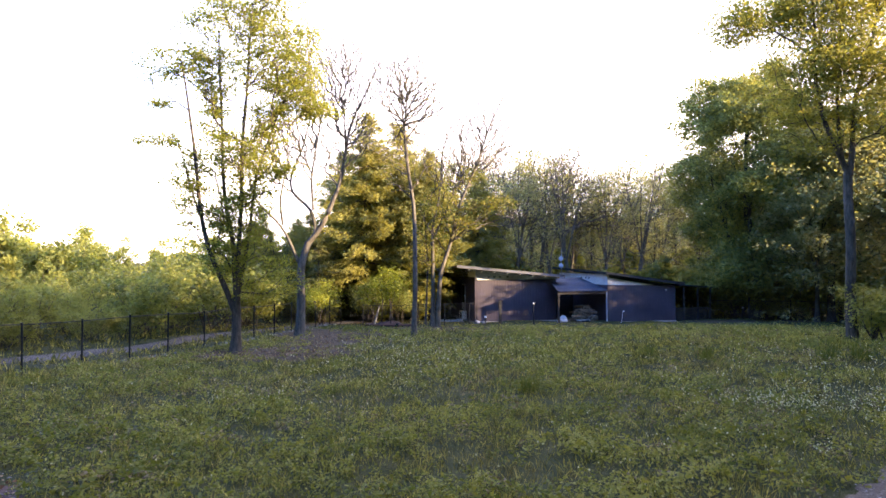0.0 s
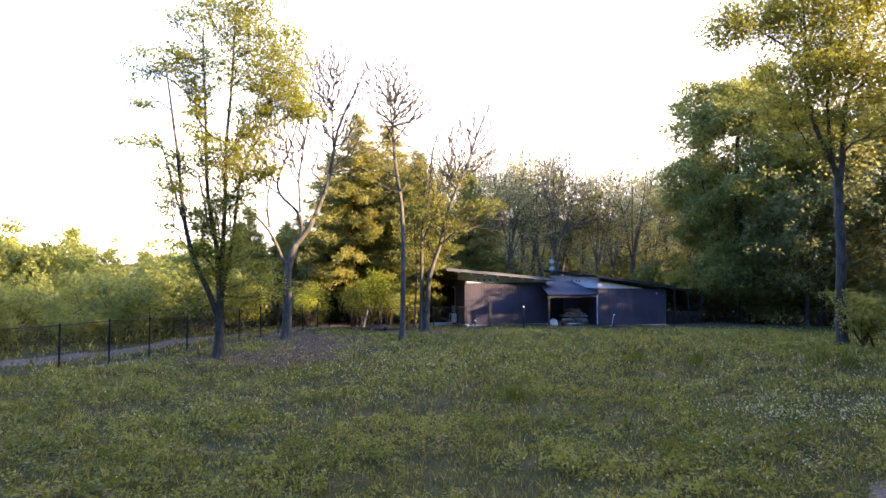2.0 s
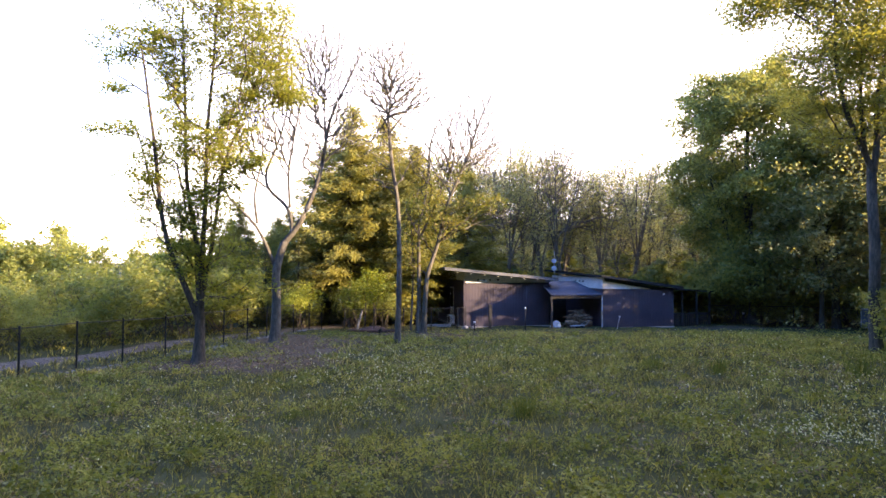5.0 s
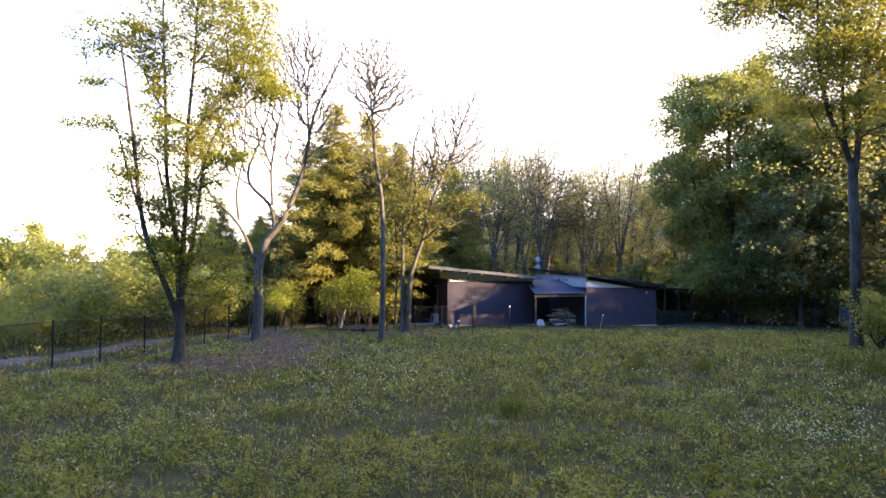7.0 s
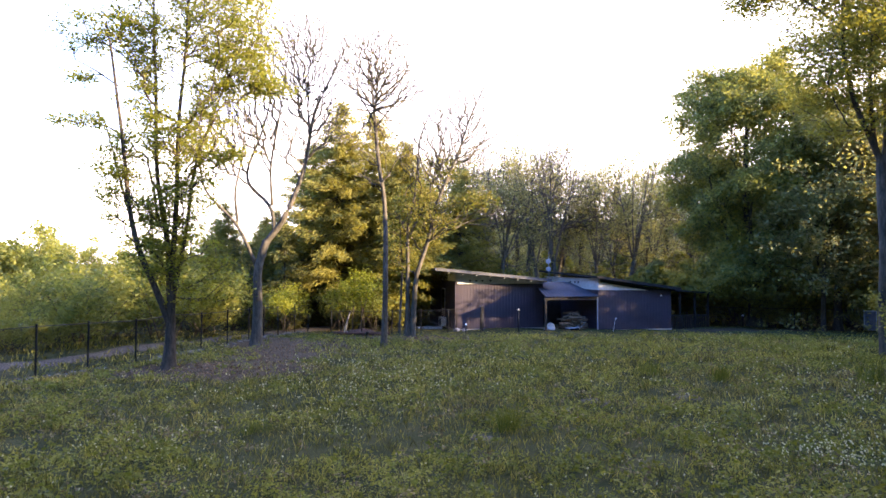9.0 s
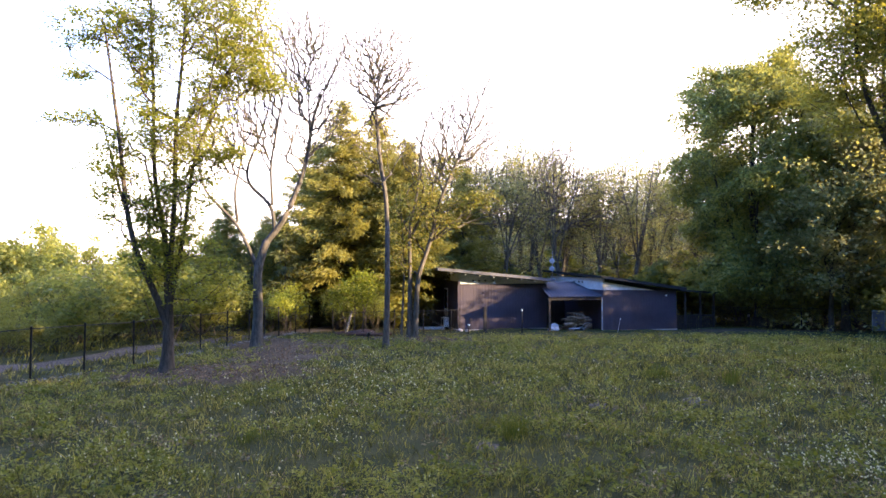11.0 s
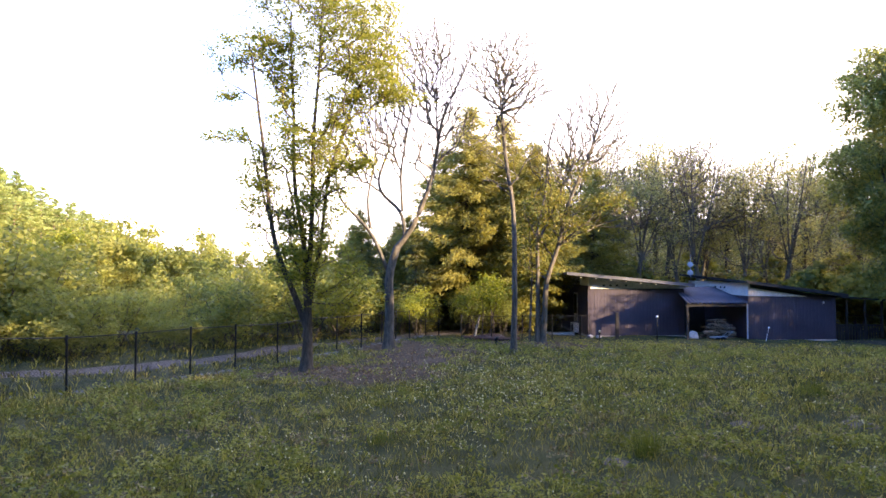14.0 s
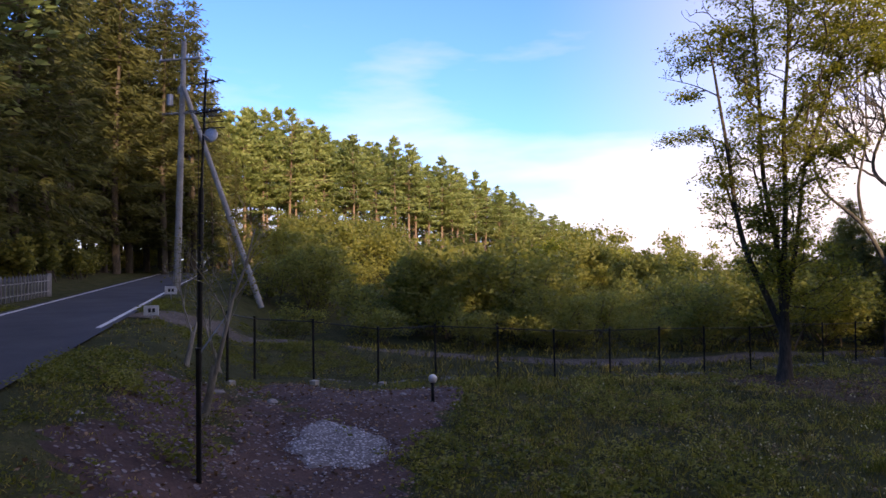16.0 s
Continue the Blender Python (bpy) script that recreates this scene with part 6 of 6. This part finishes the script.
part("end_post", box(-0.08, 0.08, -0.08, 0.08, 0, 1.05, 0.01), PICKET, picket).matrix_basis = pose(pk1[0], pk1[1], ground_z(*pk1))

# thin bare saplings on the bank
SPEC_T = dict(levels=3, kids=(6, 4, 3), start=(0.3, 0.3, 0.2), angle=(35, 40, 40), ratio=(0.45, 0.5, 0.5), wobble=0.1, lift=0.06, step=0.6, thin=0.6, tips=2, rmin=0.005)
wood, tips, rng = multi_stem(77, [(60, 0.45, 2.4, 0.04), (-20, 0.2, 2.2, 0.03)], SPEC_T, 0.9, 0.06, (0.22, 0.1))
twiggy = tree_thing("sapling", wood, BARK_BIRCH, [leaves("crown", tips, rng, 2, 0.1, 0.03, LEAF_SPARSE)], "thin pale sapling with few leaves on the bank", "tree", "saplings")
set_down(twiggy, -9.5, 7.3, 0, 1.0)
again(twiggy, -13.6, 8.3, 100, 0.85)
again(twiggy, -14.5, 9.4, 200, 0.7)


# ---- meadow grass, weeds and flowers ----
def free_ground(x, y):
    """Where grass grows: 0 to 1."""
    k = np.ones_like(x)
    k *= np.clip(0.5 - 3 * np.clip(yard_in(x, y), -1, 1), 0, 1)
    k *= np.clip(0.8 - 1.8 * np.clip(bank_in(x, y), -1, 1), 0.12, 1)
    k *= np.clip(0.5 - 2.5 * np.clip(drive_in(x, y), -1, 1), 0.0, 1)
    for cx, cy, rx, ry in ((-6.4, 24.3, 3.9, 2.8), (-5.0, 30.5, 2.8, 4.8), (-0.8, 36.6, 4.6, 1.8), (21.0, 42.6, 6.5, 1.3), (-7.0, 34.5, 2.2, 3.5)):
        k *= np.clip(np.hypot((x - cx) / rx, (y - cy) / ry) * 2 - 1.2, 0.10, 1)
    off = np.full_like(x, 99.0)
    for (x0, y0), (x1, y1) in zip(TRACK[:-1], TRACK[1:]):
        f = np.clip(((x - x0) * (x1 - x0) + (y - y0) * (y1 - y0)) / ((x1 - x0) ** 2 + (y1 - y0) ** 2), 0, 1)
        off = np.minimum(off, np.hypot(x - x0 - f * (x1 - x0), y - y0 - f * (y1 - y0)))
    k *= np.clip(off * 1.6 - 1.3, 0.03, 1)
    edge = np.interp(y, [12, 18, 23.2, 27.8, 32.2, 38.4, 42], [-14.8, -13.15, -11.1, -9.65, -8.9, -7.8, -6.6])
    k *= np.clip(np.abs(x - edge) * 1.1 - 0.25, 0.12, 1)
    u, v = (x - 2.27) * 0.974 + (y - 43.4) * 0.225, -(x - 2.27) * 0.225 + (y - 43.4) * 0.974
    k = np.where((u > -0.4) & (u < 17) & (v > -0.1), 0, k)
    k = np.where((u > 4.7) & (u < 17) & (v > -2.7), 0, k)
    q = (x - ROAD_P[0]) * ROAD_N[0] + (y - ROAD_P[1]) * ROAD_N[1]
    return np.where((q < -0.04) & (q > -ROAD_W - 0.1), 0, k)


def field(x, y):
    return np.sin(0.55 * x + 1.7 * np.sin(0.31 * y + 1)) + np.sin(0.43 * y + 1.9 * np.sin(0.37 * x)) + 0.7 * np.sin(1.3 * x + 0.9 * y) * np.sin(1.1 * y - 0.6 * x + 2)


def clumpy(x, y):
    return np.sin(2.1 * x + 1.6 * np.sin(1.7 * y)) * np.sin(1.9 * y + 1.3 * np.sin(2.3 * x + 1)) + 0.6 * np.sin(5.3 * x + 2 * np.sin(3.1 * y)) * np.sin(4.7 * y + 1)


rg = np.random.default_rng(9)


def scatter(n, x0, x1, y0, y1, near):
    """Places over the meadow, thinning with the distance from its near end."""
    x, y = rg.uniform(x0, x1, n), y0 + (y1 - y0) * rg.random(n) ** near
    k = (rg.random(n) < free_ground(x, y)) & (x < 0.74 * y + 3.0)
    return x[k], y[k]


def blades(x, y, count, tall, wide, splay):
    n = len(x) * count
    bx, by = np.repeat(x, count) + rg.normal(0, 0.05, n), np.repeat(y, count) + rg.normal(0, 0.05, n)
    bz = height(bx, by) - 0.01
    far = np.clip(np.hypot(bx, by - 3) / 16, 0.8, 2.6)
    h = tall * (1 + 0.55 * np.clip(clumpy(bx, by), -1, 1.4)) * (1 - 0.8 * smooth(33, 41, by)) * rg.uniform(0.5, 1.3, n) * np.repeat(rg.uniform(0.7, 1.25, len(x)), count)
    q = (bx - ROAD_P[0]) * ROAD_N[0] + (by - ROAD_P[1]) * ROAD_N[1]
    h = h * (1 - 0.72 * (1 - smooth(6, 9, q)) * smooth(-4, -7, bx))
    w = wide * far * rg.uniform(0.7, 1.3, n)
    a, t = rg.uniform(0, 6.28, n), rg.uniform(0, 6.28, n)
    lean = rg.uniform(0.1, splay, n) * h
    base = np.stack([bx, by, bz], 1)
    side = np.stack([np.cos(a), np.sin(a), np.zeros(n)], 1) * w[:, None]
    tip = base + np.stack([np.cos(t) * lean, np.sin(t) * lean, h], 1)
    mid = base * 0.5 + tip * 0.5 + np.stack([np.zeros(n), np.zeros(n), h * 0.12], 1)
    return np.stack([base - side * 0.6, mid - side * 0.1, tip, mid + side], 1)


def grass_material():
    m, n, l, b = material("meadow_grass", 0.6, 0.0, 0.2)
    g = n.new("ShaderNodeNewGeometry")
    p = noise_node(n, l, 0.8, 5.0, 0.7, g.outputs["Position"])
    big = noise_node(n, l, 0.16, 3.0, 0.5, g.outputs["Position"])
    s = n.new("ShaderNodeMath")
    s.operation = "MULTIPLY_ADD"
    l.new(g.outputs["Random Per Island"], s.inputs[0])
    s.inputs[1].default_value = 0.35
    l.new(p.outputs["Fac"], s.inputs[2])
    c = ramp(n, l, s.outputs[0], [(0.44, (0.08, 0.078, 0.021)), (0.62, (0.175, 0.168, 0.036)), (0.76, (0.255, 0.235, 0.052)), (0.9, (0.38, 0.32, 0.10))])
    dry = ramp(n, l, big.outputs["Fac"], [(0.52, (0, 0, 0)), (0.68, (0.6, 0.6, 0.6))])
    c = mix(n, l, "MIX", dry.outputs[0], c.outputs[0], (0.27, 0.20, 0.095))
    tuft = noise_node(n, l, 3.2, 3.0, 0.6, g.outputs["Position"])
    tone = ramp(n, l, tuft.outputs["Fac"], [(0.36, (0.55, 0.57, 0.52)), (0.5, (1.15, 1.15, 1.05)), (0.64, (1.7, 1.62, 1.3))])
    c = mix(n, l, "MULTIPLY", 1.0, c, tone.outputs[0])
    each = ramp(n, l, g.outputs["Random Per Island"], [(0.0, (0.5, 0.5, 0.5)), (0.6, (0.95, 0.95, 0.95)), (1.0, (1.45, 1.4, 1.25))])
    c = mix(n, l, "MULTIPLY", 1.0, c, each.outputs[0])
    l.new(c, b.inputs["Base Color"])
    t = n.new("ShaderNodeBsdfTranslucent")
    l.new(c, t.inputs["Color"])
    x = n.new("ShaderNodeMixShader")
    x.inputs[0].default_value = 0.35
    l.new(b.outputs[0], x.inputs[1])
    l.new(t.outputs[0], x.inputs[2])
    l.new(x.outputs[0], n["Material Output"].inputs["Surface"])
    return m


GRASS = grass_material()
WEED = leaf_material("meadow_weed", (0.06, 0.078, 0.016), (0.115, 0.138, 0.025), (0.185, 0.198, 0.036), 0.42, 2.2)
PETAL = surface("white_petal", (0.60, 0.53, 0.26), (0.82, 0.74, 0.40), 6.0, 0.7)
sets = []
x, y = scatter(30000, -11, 17, 5, 26, 1.35)
sets.append(blades(x, y, 4, 0.15, 0.013, 1.1))
x, y = scatter(13000, -11, 26, 24, 50, 1.0)
sets.append(blades(x, y, 4, 0.14, 0.014, 1.0))
x, y = scatter(5000, -24, -9, 6, 46, 1.0)
sets.append(blades(x, y, 4, 0.22, 0.02, 0.8))
x, y = scatter(9000, -28, -4, 2, 13, 1.0)
sets.append(blades(x, y, 4, 0.085, 0.011, 1.2))
x, y = scatter(3500, -7, 2.6, 0.5, 7, 1.0)
sets.append(blades(x, y, 4, 0.10, 0.011, 1.1))
# taller tufts gone to seed
x, y = scatter(2000, -11, 18, 6, 32, 1.3)
sets.append(blades(x, y, 12, 0.22, 0.008, 0.8))
quads = np.concatenate(sets)
tagged(part("meadow_grass", quad_mesh("meadow_grass", quads.reshape(-1, 3), np.arange(len(quads) * 4).reshape(-1, 4), GRASS), GRASS),
       "rough uncut meadow grass with dry yellow patches", "grass", kind="stuff")
# bushy forbs standing in clumps, of three kinds
WEED_LIGHT = leaf_material("yellow_green_weed", (0.10, 0.12, 0.024), (0.195, 0.215, 0.04), (0.31, 0.30, 0.07), 0.45, 2.2)
WEED_DRY = leaf_material("dry_weed", (0.12, 0.09, 0.048), (0.23, 0.175, 0.095), (0.38, 0.30, 0.17), 0.3, 2.2)
NEAR, WIDE, VERGE = (-8, 9, 6, 13.5, 1.0), (-11, 19, 6, 38, 1.45), (-27, -4, 2, 16, 1.0)
for mat, label, count, shift, wide, tall, n, size, where in (
        (WEED, "dark green bushy weeds standing among the grass", 6500, 0.0, 0.26, 0.27, 30, 0.042, WIDE),
        (WEED_LIGHT, "yellow-green leafy weeds standing among the grass", 8500, 2.0, 0.20, 0.24, 26, 0.036, WIDE),
        (WEED_LIGHT, "fresh yellow-green leafy weeds near the drive", 4200, 1.1, 0.15, 0.19, 22, 0.026, NEAR),
        (WEED, "low dark green weeds on the bank below the road", 11000, 0.7, 0.18, 0.13, 24, 0.03, VERGE),
        (WEED, "dark green leafy weeds near the drive", 2200, 3.3, 0.16, 0.2, 22, 0.028, NEAR),
        (WEED_DRY, "dry brown stalks and leaves among the grass", 2600, 4.4, 0.18, 0.20, 20, 0.034, WIDE)):
    x, y = scatter(count, *where)
    k = clumpy(0.55 * x + 3 + shift, 0.55 * y + shift) + 0.35 * field(x + 5 * shift, y) + rg.normal(0, 0.4, len(x)) > 0.2
    x, y = x[k], y[k]
    big = rg.uniform(0.5, 1.4, len(x))
    a, r, u = rg.uniform(0, 6.28, (len(x), n)), np.sqrt(rg.random((len(x), n))), rg.random((len(x), n))
    lx, ly = x[:, None] + np.cos(a) * r * wide * big[:, None], y[:, None] + np.sin(a) * r * wide * big[:, None]
    lz = height(lx, ly) + 0.02 + (tall * big[:, None] * (1 - 0.7 * r * r)) * u ** 0.5
    pts = np.stack([lx, ly, lz], -1).reshape(-1, 3)
    tagged(part("meadow_weeds", leaves("meadow_weeds", pts, rg, 1, 0.02, size, mat, 0.5, 0.6), mat), label, "weeds", kind="stuff")

fx, fy = [], []
for cx, cy, r, n in ((6.6, 12.6, 0.7, 170), (8.4, 12.6, 1.0, 190), (7.6, 14.2, 1.2, 90), (-3.4, 23.9, 1.3, 80), (-4.3, 14.2, 1.0, 60), (-1.6, 19.0, 1.6, 130), (0.2, 21.5, 1.5, 110), (9.5, 17.5, 2.0, 110), (5.5, 9.4, 0.7, 40), (3.0, 10.0, 1.2, 40), (-1.0, 15.5, 0.8, 45), (-2.6, 12.5, 0.6, 25), (-1, 26, 3.0, 130), (12, 14, 2.0, 100), (4, 24, 4, 90)):
    fx.append(rg.normal(cx, r, int(n * 1.5)))
    fy.append(rg.normal(cy, r, int(n * 1.5)))
fx.append(rg.uniform(-10, 18, 520))
fy.append(rg.uniform(7, 38, 520))
fx, fy = np.concatenate(fx), np.concatenate(fy)
k = rg.random(len(fx)) < free_ground(fx, fy)
fx, fy = fx[k], fy[k]
far = np.clip(np.hypot(fx, fy - 3) / 14, 0.75, 1.2)
fz = height(fx, fy) + rg.uniform(0.18, 0.36, len(fx))
r = 0.0145 * far * rg.uniform(0.7, 1.2, len(fx))
a = rg.uniform(0, 6.28, len(fx))
tx, ty = rg.normal(0, 0.4, len(fx)), rg.normal(-0.25, 0.4, len(fx))
corner = []
for i in range(4):
    ca, sa = np.cos(a + i * 1.571), np.sin(a + i * 1.571)
    corner.append(np.stack([fx + r * ca, fy + r * sa, fz + r * (-tx * ca - ty * sa)], 1))
top = np.stack(corner, 1)
lower = top.copy()
lower[:, :, 2] -= 0.012
cup = np.concatenate([top.reshape(-1, 4, 3), np.stack([top[:, 0], top[:, 1], lower[:, 1], lower[:, 0]], 1), np.stack([top[:, 1], top[:, 2], lower[:, 2], lower[:, 1]], 1), np.stack([top[:, 2], top[:, 3], lower[:, 3], lower[:, 2]], 1), np.stack([top[:, 3], top[:, 0], lower[:, 0], lower[:, 3]], 1)])
tagged(part("meadow_flowers", quad_mesh("meadow_flowers", cup.reshape(-1, 3), np.arange(len(cup) * 4).reshape(-1, 4), PETAL), PETAL), "small white flower heads in drifts over the meadow", "flowers", kind="stuff")

# darker rush tufts standing out of the meadow
for cx, cy, s in ((2.11, 15.5, 0.42), (8.6, 20.8, 0.34), (11.0, 18.2, 0.42), (11.8, 18.0, 0.42), (-2.6, 15.3, 0.3), (7.2, 22.5, 0.3)):
    n = 34
    qx, qy = rg.normal(cx, 0.16, n), rg.normal(cy, 0.16, n)
    q = blades(qx, qy, 6, s, 0.012, 0.35)
    tagged(part("rush_tuft", quad_mesh("rush_tuft", q.reshape(-1, 3), np.arange(len(q) * 4).reshape(-1, 4), WEED), WEED), "dark green tuft of rushes in the meadow", "grass tuft", kind="stuff")

# loose stones on yard, bank and drive
sv, sf, n = [], [], 0
base = np.array(((1, 0, 0), (-1, 0, 0), (0, 1, 0), (0, -1, 0), (0, 0, 1), (0, 0, -1)), float)
tri = np.array(((0, 2, 4), (2, 1, 4), (1, 3, 4), (3, 0, 4)))
spotsx = [rg.uniform(-15, -5, 800), rg.uniform(3, 14, 1500), rg.normal(-8.3, 0.6, 1100), rg.uniform(-16, -6.5, 900)]
spotsy = [rg.uniform(4.5, 13.5, 800), rg.uniform(2, 10.5, 1500), rg.normal(9.05, 0.6, 1100), rg.uniform(4.2, 9.0, 900)]
kinds = np.concatenate([np.full(len(v), i) for i, v in enumerate(spotsx)])
px, py = np.concatenate(spotsx), np.concatenate(spotsy)
ok = np.where(kinds == 0, yard_in(px, py) > 0, np.where(kinds == 1, drive_in(px, py) > 0, np.where(kinds == 2, white_in(px, py) > -0.35, bank_in(px, py) > 0)))
px, py, kinds = px[ok], py[ok], kinds[ok]
for lot, mat, name, label in (((0, 1, 3), STONE, "loose_stones", "loose grey stones on the earth"), ((2,), GRAVEL_WHITE, "white_chips", "white crushed stone chips")):
    m = np.isin(kinds, lot)
    x, y = px[m], py[m]
    s = rg.lognormal(-4.0, 0.45, len(x))
    j = rg.uniform(0.6, 1.3, (len(x), 6, 1)) * base[None] * s[:, None, None] * np.array((1, 1, 0.7))
    a = rg.uniform(0, 6.28, len(x))
    rot = np.stack([np.stack([np.cos(a), -np.sin(a), 0 * a], 1), np.stack([np.sin(a), np.cos(a), 0 * a], 1), np.stack([0 * a, 0 * a, 1 + 0 * a], 1)], 1)
    v = np.einsum("nij,nkj->nki", rot, j) + np.stack([x, y, height(x, y) + 0.05], 1)[:, None]
    f = (np.arange(len(x))[:, None, None] * 6 + tri[None]).reshape(-1, 3)
    tagged(part(name, quad_mesh(name, v.reshape(-1, 3), f, mat), mat), label, "stones", kind="stuff")

# pale stones set along the foot of the boundary fence
line = np.array(west_line[3:-1])
at = np.concatenate([[0], np.cumsum(np.linalg.norm(np.diff(line, axis=0), axis=1))])
u = np.sort(rg.uniform(0, at[-1], 300))
x, y = np.interp(u, at, line[:, 0]) + rg.normal(0.06, 0.09, len(u)), np.interp(u, at, line[:, 1]) + rg.normal(0, 0.06, len(u))
r = rg.uniform(0.025, 0.065, len(u))
a = rg.uniform(0, 6.28, len(u))
rot = np.stack([np.stack([np.cos(a), -np.sin(a), 0 * a], 1), np.stack([np.sin(a), np.cos(a), 0 * a], 1), np.stack([0 * a, 0 * a, 1 + 0 * a], 1)], 1)
j = rg.uniform(0.7, 1.4, (len(u), 6, 1)) * base[None] * r[:, None, None] * np.array((1.3, 0.9, 0.7))
v = np.einsum("nij,nkj->nki", rot, j) + np.stack([x, y, height(x, y) + 0.03], 1)[:, None]
tagged(part("stone_edging", quad_mesh("stone_edging", v.reshape(-1, 3), (np.arange(len(u))[:, None, None] * 6 + tri[None]).reshape(-1, 3), EDGING), EDGING), "row of small pale stones along the foot of the fence", "stones", kind="stuff")

# fallen leaves on the bare earth
LITTER = leaf_material("fallen_leaf", (0.07, 0.035, 0.022), (0.16, 0.09, 0.05), (0.30, 0.20, 0.12), 0.2, 1.5)
lx = np.concatenate([rg.uniform(-15, -5, 5200), rg.uniform(-16, -4, 2600), rg.normal(-6.4, 1.9, 2200), rg.normal(-5.0, 1.4, 1500), rg.normal(-0.8, 2.2, 900)])
ly = np.concatenate([rg.uniform(4.5, 13.5, 5200), rg.uniform(3.5, 9.5, 2600), rg.normal(24.2, 1.4, 2200), rg.normal(30.5, 2.4, 1500), rg.normal(36.6, 1.0, 900)])
k = np.arange(len(lx))
ok = np.where(k < 5200, (yard_in(lx, ly) > 0) & (white_in(lx, ly) < 0.15), np.where(k < 7800, bank_in(lx, ly) > 0, True))
lx, ly = lx[ok], ly[ok]
pts = np.stack([lx, ly, height(lx, ly) + 0.055], 1)
tagged(part("leaf_litter", leaves("leaf_litter", pts, rg, 1, (0.02, 0.02, 0.006), 0.034, LITTER, 0.6, 0.9), LITTER), "brown fallen leaves scattered on the bare earth", "leaves", kind="stuff")
